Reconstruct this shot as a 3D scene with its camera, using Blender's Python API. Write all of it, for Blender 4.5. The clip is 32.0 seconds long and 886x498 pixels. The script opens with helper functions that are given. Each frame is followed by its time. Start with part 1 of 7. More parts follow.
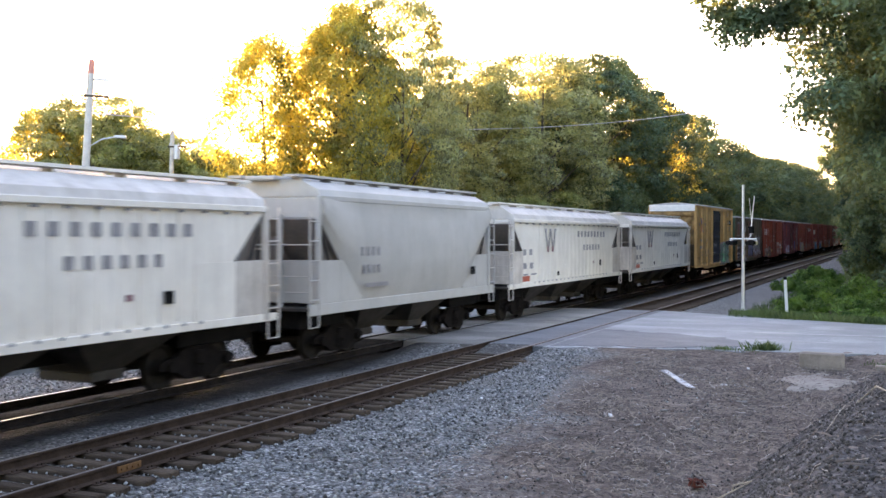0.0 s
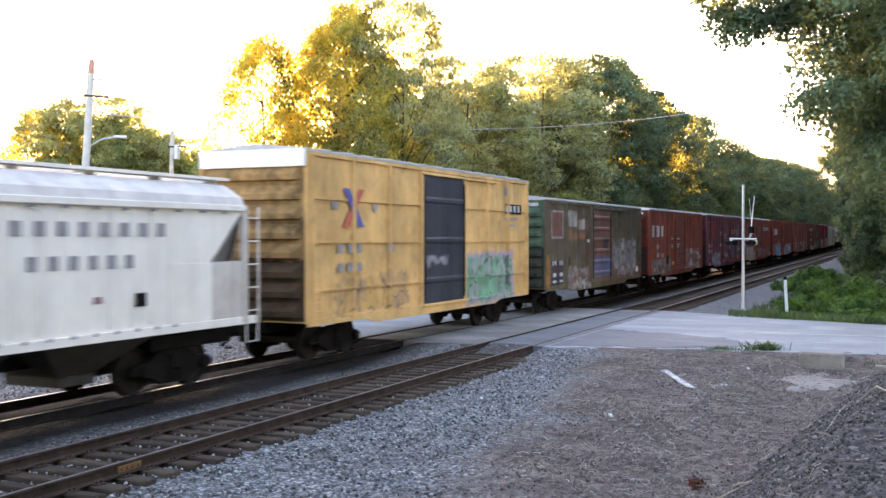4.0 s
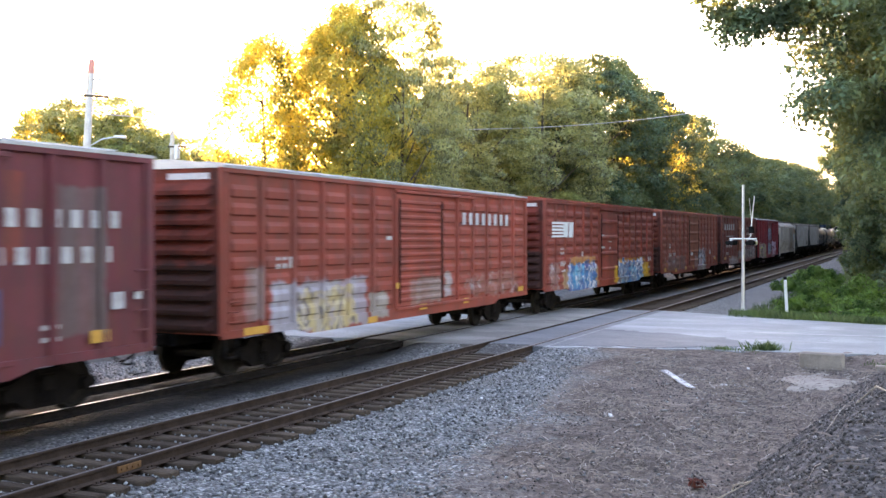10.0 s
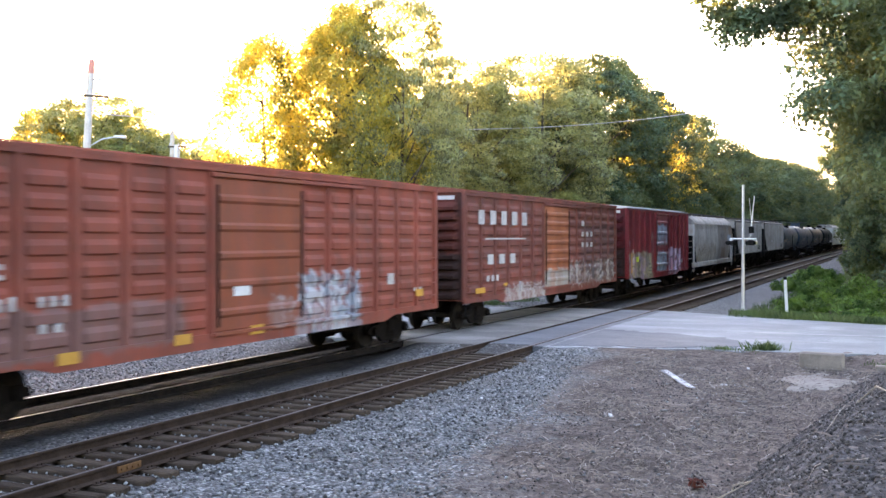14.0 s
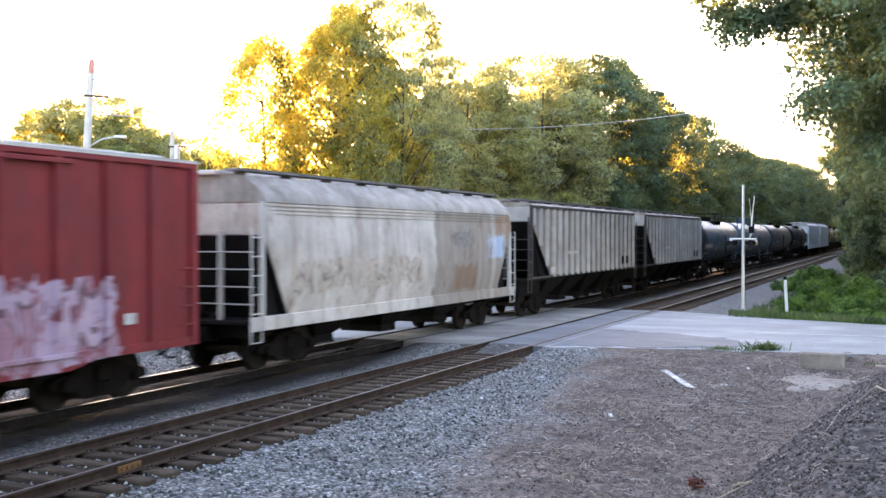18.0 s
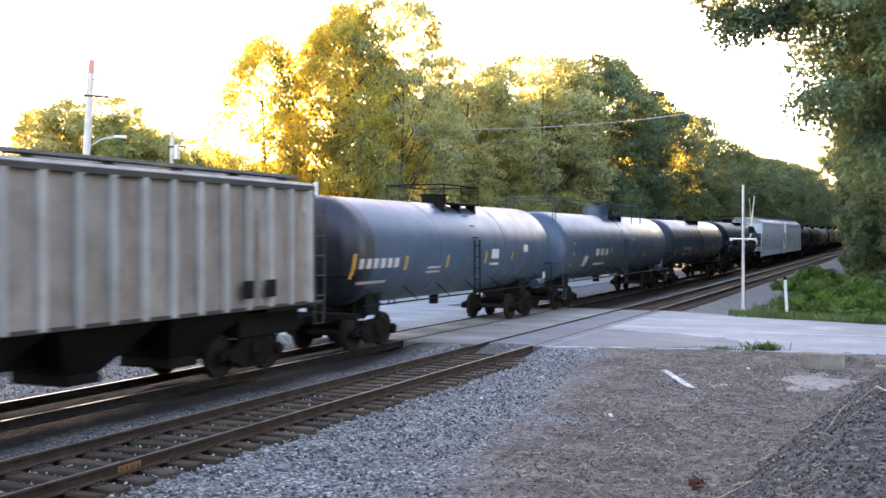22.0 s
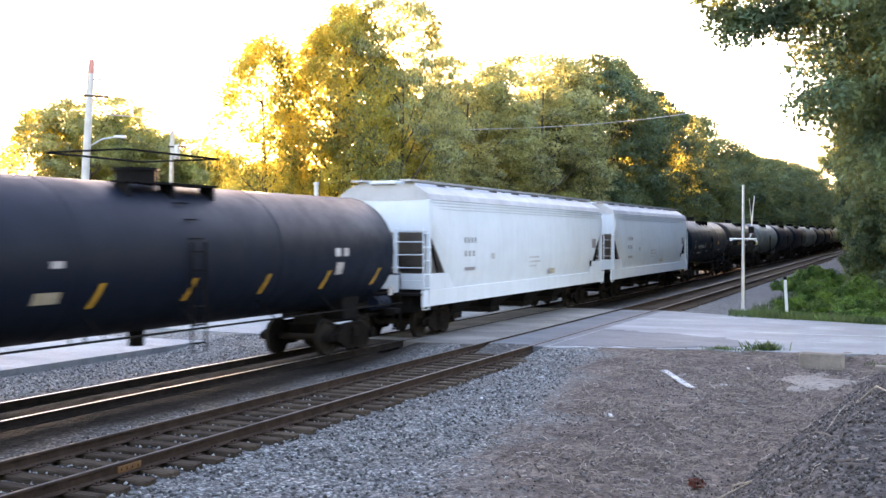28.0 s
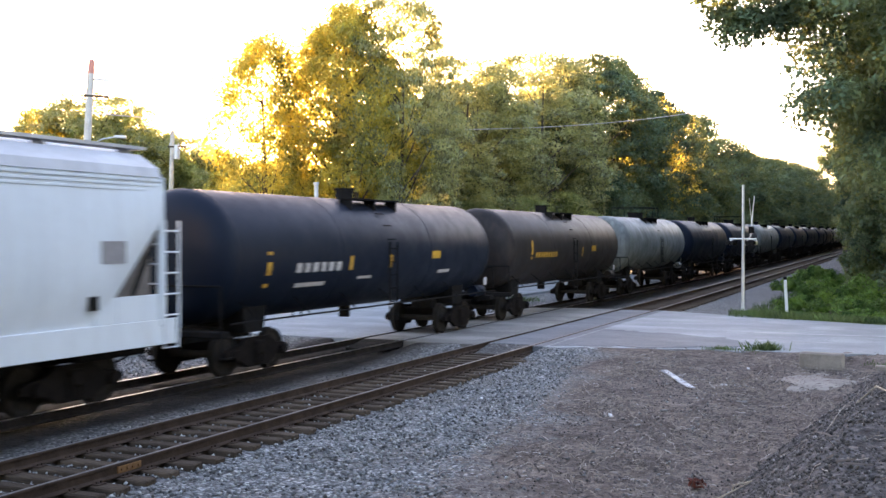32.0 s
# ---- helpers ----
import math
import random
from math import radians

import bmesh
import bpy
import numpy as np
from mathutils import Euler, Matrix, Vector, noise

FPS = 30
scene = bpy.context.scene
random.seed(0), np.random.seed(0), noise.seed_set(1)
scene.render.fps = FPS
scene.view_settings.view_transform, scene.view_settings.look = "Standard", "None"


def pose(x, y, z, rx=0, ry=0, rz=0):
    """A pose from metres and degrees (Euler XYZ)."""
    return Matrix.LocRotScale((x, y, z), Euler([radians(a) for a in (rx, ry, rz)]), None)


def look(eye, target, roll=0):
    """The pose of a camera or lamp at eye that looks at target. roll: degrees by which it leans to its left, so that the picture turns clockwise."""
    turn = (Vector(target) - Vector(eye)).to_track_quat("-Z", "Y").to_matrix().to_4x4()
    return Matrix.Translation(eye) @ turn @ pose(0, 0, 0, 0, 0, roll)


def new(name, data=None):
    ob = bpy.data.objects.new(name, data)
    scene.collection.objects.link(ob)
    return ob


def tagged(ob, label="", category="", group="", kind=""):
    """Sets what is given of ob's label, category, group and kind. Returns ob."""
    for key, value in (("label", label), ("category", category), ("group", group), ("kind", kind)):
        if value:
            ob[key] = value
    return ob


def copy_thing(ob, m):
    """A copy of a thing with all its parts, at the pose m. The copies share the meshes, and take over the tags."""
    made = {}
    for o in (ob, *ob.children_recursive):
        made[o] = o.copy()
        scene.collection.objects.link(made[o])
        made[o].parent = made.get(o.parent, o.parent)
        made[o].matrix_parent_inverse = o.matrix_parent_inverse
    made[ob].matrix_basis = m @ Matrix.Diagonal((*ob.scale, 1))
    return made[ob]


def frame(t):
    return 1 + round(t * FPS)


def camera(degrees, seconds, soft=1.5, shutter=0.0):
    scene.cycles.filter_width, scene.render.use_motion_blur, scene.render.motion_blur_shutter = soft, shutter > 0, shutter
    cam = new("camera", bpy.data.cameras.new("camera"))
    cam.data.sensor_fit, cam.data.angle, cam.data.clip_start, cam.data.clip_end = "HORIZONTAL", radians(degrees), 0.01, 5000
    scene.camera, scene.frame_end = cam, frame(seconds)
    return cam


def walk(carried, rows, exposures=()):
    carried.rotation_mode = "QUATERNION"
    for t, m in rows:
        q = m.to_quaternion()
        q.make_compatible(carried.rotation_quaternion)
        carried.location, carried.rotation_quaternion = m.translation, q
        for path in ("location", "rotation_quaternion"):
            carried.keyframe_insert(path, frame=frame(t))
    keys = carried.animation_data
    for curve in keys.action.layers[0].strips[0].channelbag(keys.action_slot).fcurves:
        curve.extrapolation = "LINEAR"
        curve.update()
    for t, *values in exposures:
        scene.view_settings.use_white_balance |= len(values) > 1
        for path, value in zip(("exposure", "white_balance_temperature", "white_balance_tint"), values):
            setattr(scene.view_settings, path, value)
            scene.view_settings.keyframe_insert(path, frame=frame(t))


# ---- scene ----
EYE = (0.0, 0.0, 3.01)
YAW, PITCH = radians(24.1), radians(0.62)
cam = camera(46.02, 32.0, soft=1.5, shutter=0.45)
AIM = (EYE[0] - 10 * math.sin(YAW) * math.cos(PITCH), EYE[1] + 10 * math.cos(YAW) * math.cos(PITCH), EYE[2] - 10 * math.sin(PITCH))
walk(cam, [(0.0, look(EYE, AIM)), (32.0, look(EYE, AIM))], exposures=[(0.0, 3.43, 7300, 34), (3.0, 3.55, 7300, 34), (5.5, 3.79, 7300, 34), (9.0, 3.85, 7300, 34), (20.0, 3.88, 7300, 34), (24.0, 3.75, 7300, 34), (28.0, 3.75, 7300, 34), (30.5, 3.38, 7300, 34), (32.0, 3.46, 7300, 34)])

# ---- light: low evening sun behind the woods, clear bright sky ----
SUN_AZ, SUN_EL = radians(33), radians(6.3)      # azimuth west of the line's direction, height
sun_dir = Vector((-math.sin(SUN_AZ) * math.cos(SUN_EL), math.cos(SUN_AZ) * math.cos(SUN_EL), math.sin(SUN_EL)))
sun = new("sun", bpy.data.lights.new("sun", "SUN"))
sun.data.energy, sun.data.angle, sun.data.color = 5.0, radians(0.6), (1.0, 0.74, 0.42)
sun.matrix_world = look((0, 0, 60), Vector((0, 0, 60)) - sun_dir)
world = bpy.data.worlds.new("evening_sky")
scene.world = world
world.use_nodes = True
wn = world.node_tree.nodes
sky = wn.new("ShaderNodeTexSky")
sky.sky_type, sky.sun_disc = "NISHITA", False
sky.sun_elevation, sky.sun_rotation = SUN_EL, -SUN_AZ
sky.air_density, sky.dust_density, sky.ozone_density = 1.0, 1.0, 1.5
wn["Background"].inputs["Strength"].default_value = 0.15
world.node_tree.links.new(sky.outputs[0], wn["Background"].inputs["Color"])

NX, FX = -10.41, -14.35          # centre lines of the two tracks
RNG = np.random.default_rng(5)


def grade(y):
    """The line climbs gently past the crossing."""
    if y < 30:
        return 0.0
    return 0.0045 * (y - 30) ** 2 / 80.0 if y < 70 else 0.0045 * (y - 50)


def smooth01(a, b, x):
    t = min(1.0, max(0.0, (x - a) / (b - a)))
    return t * t * (3 - 2 * t)


def ground_z(x, y):
    """Height of the ground sheet: ballast level beside the rails, a dirt bank under the camera, fields beyond."""
    z = -0.26 + grade(max(-400, min(y, 600)))
    q = x + 0.31 - 0.106 * (max(y, 10.0) - 14.3)      # distance scale from the bank's foot
    bank = 0.78 * max(0.0, q + 1.75) * (1 - smooth01(19, 27, y))
    z += min(bank, 1.5)
    z -= 0.10 * smooth01(-4.5, -2.5, q) * (1 - smooth01(-1.9, -1.2, q)) * (1 - smooth01(20, 27, y))
    if x > -9.3:                      # dirt lies ragged against the road's edges
        near, far = 27.6 + (x + 9.3) * 0.19 if x < 0 else 29.3 + 0.03 * x, 43.0 - (x + 9.3) * 0.42 if x < -0.8 else 39.3
        z += 0.225 * smooth01(near - 3.2, near + 0.1, y) * (1 - smooth01(near + 0.2, near + 1.0, y))
        z += 0.225 * smooth01(far - 1.0, far - 0.2, y) * (1 - smooth01(far - 0.1, far + 3.5, y))
    if FX + 1.2 < x < NX - 1.2 or x < FX - 1.4:      # stone ramps up to the crossing
        z += 0.235 * smooth01(23.5, 27.2, y) * (1 - smooth01(27.4, 28.0, y))
    if 44 < y:
        z -= 0.35 * smooth01(-6.6, -5.0, x) * smooth01(44, 50, y)
    return z


# ---- mesh building ----
class MB:
    """Collects vertices and faces of one part."""

    def __init__(self):
        self.v, self.f, self.smooth = [], [], []

    def add(self, verts, faces, smooth=False):
        n = len(self.v)
        self.v.extend(tuple(p) for p in verts)
        self.f.extend(tuple(i + n for i in q) for q in faces)
        self.smooth.extend([smooth] * len(faces))
        return self

    def box(self, x0, x1, y0, y1, z0, z1, b=0.0):
        c = ((x0 + x1) / 2, (y0 + y1) / 2, (z0 + z1) / 2)
        h = (abs(x1 - x0) / 2, abs(y1 - y0) / 2, abs(z1 - z0) / 2)
        if b <= 0:
            pts = [(c[0] + sx * h[0], c[1] + sy * h[1], c[2] + sz * h[2]) for sz in (-1, 1) for sy in (-1, 1) for sx in (-1, 1)]
            return self.add(pts, [(0, 2, 3, 1), (4, 5, 7, 6), (0, 1, 5, 4), (2, 6, 7, 3), (0, 4, 6, 2), (1, 3, 7, 5)])
        b = min(b, 0.45 * min(h))
        pts, ix = [], {}
        for sx in (-1, 1):
            for sy in (-1, 1):
                for sz in (-1, 1):
                    for a in range(3):
                        s = (sx, sy, sz)
                        ix[s, a] = len(pts)
                        pts.append(tuple(c[k] + s[k] * (h[k] if k == a else h[k] - b) for k in range(3)))
        faces = []
        for a in range(3):
            o = [k for k in range(3) if k != a]
            for s in (-1, 1):
                ring = []
                for p, q in ((-1, -1), (1, -1), (1, 1), (-1, 1)):
                    k = [0, 0, 0]
                    k[a], k[o[0]], k[o[1]] = s, p, q
                    ring.append(ix[tuple(k), a])
                faces.append(ring)
            for p in (-1, 1):
                for q in (-1, 1):
                    k0, k1 = [0, 0, 0], [0, 0, 0]
                    k0[o[0]] = k1[o[0]] = p
                    k0[o[1]] = k1[o[1]] = q
                    k0[a], k1[a] = -1, 1
                    k0, k1 = tuple(k0), tuple(k1)
                    faces.append([ix[k0, o[0]], ix[k1, o[0]], ix[k1, o[1]], ix[k0, o[1]]])
        for sx in (-1, 1):
            for sy in (-1, 1):
                for sz in (-1, 1):
                    faces.append([ix[(sx, sy, sz), a] for a in range(3)])
        good = []
        for q in faces:
            p = [Vector(pts[i]) for i in q]
            n = (p[1] - p[0]).cross(p[2] - p[0])
            good.append(q if n.dot(sum(p, Vector()) / len(p) - Vector(c)) > 0 else q[::-1])
        return self.add(pts, good)

    def tube(self, path, r, n=8, r1=None, caps=True):
        """A round bar along a path of points."""
        path = [Vector(p) for p in path]
        r1 = r if r1 is None else r1
        rings = []
        for i, p in enumerate(path):
            d = (path[min(i + 1, len(path) - 1)] - path[max(i - 1, 0)]).normalized()
            a = d.orthogonal().normalized() if i == 0 else (a - d * a.dot(d)).normalized()
            bb = d.cross(a)
            rr = r + (r1 - r) * i / (len(path) - 1)
            rings.append([p + (a * math.cos(2 * math.pi * k / n) + bb * math.sin(2 * math.pi * k / n)) * rr for k in range(n)])
        pts = [q for ring in rings for q in ring]
        faces = [(i * n + k, i * n + (k + 1) % n, (i + 1) * n + (k + 1) % n, (i + 1) * n + k) for i in range(len(path) - 1) for k in range(n)]
        self.add(pts, faces, True)
        if caps:
            m = len(self.v) - len(pts)
            self.f += [tuple(m + k for k in reversed(range(n))), tuple(m + (len(path) - 1) * n + k for k in range(n))]
            self.smooth += [False, False]
        return self

    def loft(self, sections, smooth=False, closed=True, caps=True):
        """Skins rings of equally many points."""
        n = len(sections[0])
        pts = [p for s in sections for p in s]
        m = n if closed else n - 1
        faces = [(i * n + k, i * n + (k + 1) % n, (i + 1) * n + (k + 1) % n, (i + 1) * n + k) for i in range(len(sections) - 1) for k in range(m)]
        self.add(pts, faces, smooth)
        if caps and closed:
            b = len(self.v) - len(pts)
            self.f += [tuple(b + k for k in reversed(range(n))), tuple(b + (len(sections) - 1) * n + k for k in range(n))]
            self.smooth += [False, False]
        return self

    def mesh(self, name, material):
        me = bpy.data.meshes.new(name)
        me.from_pydata(self.v, [], self.f)
        me.polygons.foreach_set("use_smooth", self.smooth)
        me.materials.append(material)
        me.update()
        if any(self.smooth):
            me.set_sharp_from_angle(angle=radians(32))
        return me

    def make(self, name, material, parent=None, label="", at=None):
        ob = new(name, self.mesh(name, material))
        return attach(ob, parent, label, at)


def attach(ob, parent=None, label="", at=None):
    if parent is not None:
        ob.parent = parent
    if at is not None:
        ob.matrix_basis = at if isinstance(at, Matrix) else Matrix.Translation(at)
    if label:
        tagged(ob, label)
    return ob


def quick_mesh(name, verts, faces, material):
    """A mesh from number arrays; every face has as many corners."""
    me = bpy.data.meshes.new(name)
    nv, nf, k = len(verts), len(faces), faces.shape[1]
    me.vertices.add(nv)
    me.vertices.foreach_set("co", np.ascontiguousarray(verts, dtype=np.float32).ravel())
    me.loops.add(nf * k)
    me.loops.foreach_set("vertex_index", np.ascontiguousarray(faces, dtype=np.int32).ravel())
    me.polygons.add(nf)
    me.polygons.foreach_set("loop_start", np.arange(0, nf * k, k, dtype=np.int32))
    me.materials.append(material)
    me.update(calc_edges=True)
    return me


# ---- materials ----
class Nodes:
    def __init__(self, name):
        self.m = bpy.data.materials.new(name)
        self.m.use_nodes = True
        self.t = self.m.node_tree
        self.b = self.t.nodes["Principled BSDF"]
        self.out = self.t.nodes["Material Output"]
        self.tc = self.t.nodes.new("ShaderNodeTexCoord")

    def link(self, a, b):
        self.t.links.new(a, b)

    def put(self, socket, value):
        if isinstance(value, bpy.types.NodeSocket):
            self.link(value, socket)
        else:
            if isinstance(value, tuple) and len(value) == 3 and socket.type == "RGBA":
                value = (*value, 1)
            socket.default_value = value

    def coord(self, scale=(1, 1, 1), which="Object"):
        n = self.t.nodes.new("ShaderNodeMapping")
        self.link(self.tc.outputs[which], n.inputs["Vector"])
        n.inputs["Scale"].default_value = scale
        return n.outputs[0]

    def noise(self, scale, detail=4.0, rough=0.55, vec=None, distort=0.0):
        n = self.t.nodes.new("ShaderNodeTexNoise")
        self.link(vec if vec is not None else self.tc.outputs["Object"], n.inputs["Vector"])
        n.inputs["Scale"].default_value, n.inputs["Detail"].default_value = scale, detail
        n.inputs["Roughness"].default_value, n.inputs["Distortion"].default_value = rough, distort
        return n.outputs["Fac"]

    def voronoi(self, scale, vec=None, feature="F1", out="Distance"):
        n = self.t.nodes.new("ShaderNodeTexVoronoi")
        n.feature = feature
        self.link(vec if vec is not None else self.tc.outputs["Object"], n.inputs["Vector"])
        n.inputs["Scale"].default_value = scale
        return n.outputs[out]

    def ramp(self, fac, stops, constant=False):
        n = self.t.nodes.new("ShaderNodeValToRGB")
        self.put(n.inputs[0], fac)
        if constant:
            n.color_ramp.interpolation = "CONSTANT"
        e = n.color_ramp.elements
        while len(e) < len(stops):
            e.new(0.5)
        for k, (p, c) in zip(e, stops):
            k.position = p
            k.color = (c, c, c, 1) if isinstance(c, (int, float)) else (*c, 1)
        return n.outputs[0]

    def mix(self, fac, a, b, mode="MIX"):
        n = self.t.nodes.new("ShaderNodeMix")
        n.data_type, n.blend_type = "RGBA", mode
        self.put(n.inputs[0], fac)
        self.put(n.inputs[6], a)
        self.put(n.inputs[7], b)
        return n.outputs[2]

    def math(self, op, a, b=0.0, clamp=False):
        n = self.t.nodes.new("ShaderNodeMath")
        n.operation, n.use_clamp = op, clamp
        self.put(n.inputs[0], a)
        self.put(n.inputs[1], b)
        return n.outputs[0]

    def xyz(self, which="Object"):
        n = self.t.nodes.new("ShaderNodeSeparateXYZ")
        self.link(self.tc.outputs[which], n.inputs[0])
        return n.outputs

    def random(self):
        return self.t.nodes.new("ShaderNodeObjectInfo").outputs["Random"]

    def island(self):
        return self.t.nodes.new("ShaderNodeNewGeometry").outputs["Random Per Island"]

    def bump(self, height, strength=0.4, dist=0.02):
        n = self.t.nodes.new("ShaderNodeBump")
        self.link(height, n.inputs["Height"])
        n.inputs["Strength"].default_value, n.inputs["Distance"].default_value = strength, dist
        self.link(n.outputs[0], self.b.inputs["Normal"])

    def done(self, color, rough=0.7, metal=0.0, spec=None):
        self.put(self.b.inputs["Base Color"], color)
        self.put(self.b.inputs["Roughness"], rough)
        self.put(self.b.inputs["Metallic"], metal)
        if spec is not None:
            self.b.inputs["Specular IOR Level"].default_value = spec
        return self.m


def mottled(name, a, b, scale=3.0, fine=40.0, rough=0.8, metal=0.0, bump=0.3, dist=0.01, spec=0.5):
    """Two colours mixed at a coarse and a fine scale."""
    n = Nodes(name)
    f = n.math("ADD", n.math("MULTIPLY", n.noise(scale), 0.6), n.math("MULTIPLY", n.noise(fine, 3), 0.4))
    n.bump(n.noise(fine, 4), bump, dist)
    return n.done(n.mix(n.ramp(f, [(0.35, 0.0), (0.65, 1.0)]), a, b), rough, metal, spec)


def tone(c, k):
    return tuple(min(0.95, v * k) for v in c)


def boxed(n, y0, y1, z0, z1, soft, wob):
    """1 inside a rectangle of the car's side, with a ragged edge."""
    y, z = n.xyz()[1], n.xyz()[2]
    w = n.math("MULTIPLY", n.math("SUBTRACT", n.noise(2.2, 3), 0.5), wob)
    w2 = n.math("MULTIPLY", n.math("SUBTRACT", n.noise(3.1, 3), 0.5), wob)
    dy = n.math("SUBTRACT", (y1 - y0) / 2, n.math("ABSOLUTE", n.math("SUBTRACT", n.math("ADD", y, w), (y0 + y1) / 2)))
    dz = n.math("SUBTRACT", (z1 - z0) / 2, n.math("ABSOLUTE", n.math("SUBTRACT", n.math("ADD", z, w2), (z0 + z1) / 2)))
    d = n.math("MINIMUM", dy, dz)
    return n.math("DIVIDE", d, soft, True)


BASES = {}


def car_paint(name, base, dirt=(0.10, 0.08, 0.065), dirt_amount=0.5, streak=0.35, rust=0.0, rough=0.6, patches=(), tags=(), spec=0.16, vary=1.0):
    """Weathered rolling-stock paint: faded patches, rain streaks, rust blooms, sprayed tags and repainted patches."""
    n = Nodes(name)
    big = n.noise(0.55, 5, 0.6)
    col = n.mix(n.ramp(big, [(0.35, 0.0), (0.65, 1.0)]), tone(base, 1 - 0.20 * vary), tone(base, 1 + 0.16 * vary))
    for y0, y1, z0, z1, c, ragged in patches:
        col = n.mix(boxed(n, y0, y1, z0, z1, 0.02 + 0.1 * ragged, 0.05 + 0.6 * ragged), col, c)
    st = n.noise(1.0, 6, 0.7, n.coord((3.0, 3.2, 0.14)))
    col = n.mix(n.math("MULTIPLY", n.ramp(st, [(0.42, 0.0), (0.66, 1.0)]), streak), col, dirt)
    sheet = n.noise(0.8, 1, 0.5, n.coord((0.0, 1.0, 0.03)))
    col = n.mix(n.ramp(sheet, [(0.38, 0.30 * vary ** 2), (0.50, 0.0)]), col, tone(base, 0.68))
    col = n.mix(n.ramp(sheet, [(0.54, 0.0), (0.66, 0.30 * vary ** 2)]), col, tone(base, 1.35))
    gr = n.noise(1.3, 6, 0.7)
    col = n.mix(n.math("MULTIPLY", n.ramp(gr, [(0.44, 0.0), (0.68, 1.0)]), dirt_amount), col, dirt)
    if rust:
        ru = n.noise(2.4, 6, 0.7, n.coord((1.2, 1.2, 0.45)))
        col = n.mix(n.math("MULTIPLY", n.ramp(ru, [(0.56, 0.0), (0.64, 1.0)]), rust), col, (0.15, 0.065, 0.033))
    fade = n.ramp(n.noise(2.1, 5, 0.7), [(0.3, 0.98), (0.75, 0.70)])
    for y0, y1, z0, z1, letters, fill, line, back in tags:
        m = boxed(n, y0, y1, z0, z1, 0.04, 0.95)
        if back:
            col = n.mix(n.math("MULTIPLY", boxed(n, y0 - 0.2, y1 + 0.2, z0 - 0.1, z1 + 0.12, 0.04, 0.7), 0.85), col, back)
        sc = 0.80 * letters / (y1 - y0)
        v = n.math("ABSOLUTE", n.math("SUBTRACT", n.noise(1.0, 1.0, 0.5, n.coord((0.0, sc, sc * 0.55)), 1.5), 0.5))
        tint = n.noise(sc * 1.3, 3, 0.6, n.coord((0.0, 1.0, 0.8)), 0.8)
        k = len(fill)
        paint = n.ramp(tint, [(0.30 + 0.36 * i / k, c) for i, c in enumerate(fill)])
        rim = n.math("LESS_THAN", n.math("ABSOLUTE", n.math("SUBTRACT", v, 0.088)), 0.022)
        paint = n.mix(n.math("MULTIPLY", rim, 0.85), paint, line)
        fresh = max(line) > 0.6          # fresh tags have a bright outline and cover fully
        inside = n.math("ADD", n.math("LESS_THAN", v, 0.105), 0.9 if fresh else 0.6, True)
        worn = n.ramp(n.noise(3.4, 5, 0.7), [(0.36, 0.8 if fresh else 0.3), (0.48, 1.0)])
        col = n.mix(n.math("MULTIPLY", n.math("MULTIPLY", m, n.math("MULTIPLY", inside, worn)), fade), col, paint)
    fine = n.noise(9.0, 6, 0.75, n.coord((1, 1, 0.5)))
    col = n.mix(n.math("MULTIPLY", n.ramp(fine, [(0.5, 0.0), (0.75, 1.0)]), 0.35 * dirt_amount + 0.08), col, dirt)
    n.bump(n.noise(26, 4), 0.08, 0.01)
    m = n.done(col, n.ramp(gr, [(0.2, rough - 0.1), (0.8, rough + 0.2)]), 0.0, spec)
    BASES[m.name] = base
    return m


M_STEEL_RUST = mottled("rusted_steel", (0.036, 0.024, 0.018), (0.078, 0.051, 0.037), 4, 60, 0.9, spec=0.08)
M_RAIL_TOP = mottled("polished_rail_head", (0.50, 0.50, 0.52), (0.38, 0.38, 0.38), 6, 90, 0.42, 1.0, 0.02)
M_RAIL_DULL = mottled("dull_rail_head", (0.16, 0.15, 0.145), (0.08, 0.07, 0.065), 6, 90, 0.5, 0.6, 0.05)
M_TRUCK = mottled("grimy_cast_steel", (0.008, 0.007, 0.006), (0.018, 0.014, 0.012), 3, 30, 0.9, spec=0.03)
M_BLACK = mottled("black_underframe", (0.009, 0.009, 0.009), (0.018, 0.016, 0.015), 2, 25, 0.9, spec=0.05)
M_WHEEL = mottled("worn_wheel_steel", (0.016, 0.014, 0.012), (0.030, 0.025, 0.021), 5, 50, 0.8, 0.0, spec=0.06)
M_GALV = mottled("galvanised_steel", (0.42, 0.43, 0.44), (0.58, 0.59, 0.60), 2, 20, 0.5, 0.5, 0.05)
M_ROOF = mottled("weathered_galvanised_roof", (0.30, 0.30, 0.31), (0.48, 0.48, 0.48), 1, 20, 0.5, 0.35, 0.05)
M_ROOFWALK = mottled("grimy_roof_walk_grating", (0.07, 0.068, 0.066), (0.16, 0.155, 0.15), 2, 30, 0.7, 0.2, 0.1)
M_STENCIL = mottled("worn_white_stencil", (0.34, 0.31, 0.30), (0.60, 0.58, 0.56), 3, 16, 0.7, 0, 0.03)
M_WHITE = mottled("white_stencil_paint", (0.62, 0.62, 0.60), (0.78, 0.78, 0.76), 5, 40, 0.6, 0, 0.03)
M_GREYPAINT = mottled("dark_grey_stencil", (0.20, 0.19, 0.195), (0.30, 0.285, 0.29), 5, 40, 0.6, 0, 0.03)
M_YELLOWTAPE = mottled("yellow_reflector", (0.50, 0.25, 0.02), (0.64, 0.34, 0.035), 5, 40, 0.4, 0, 0.02)
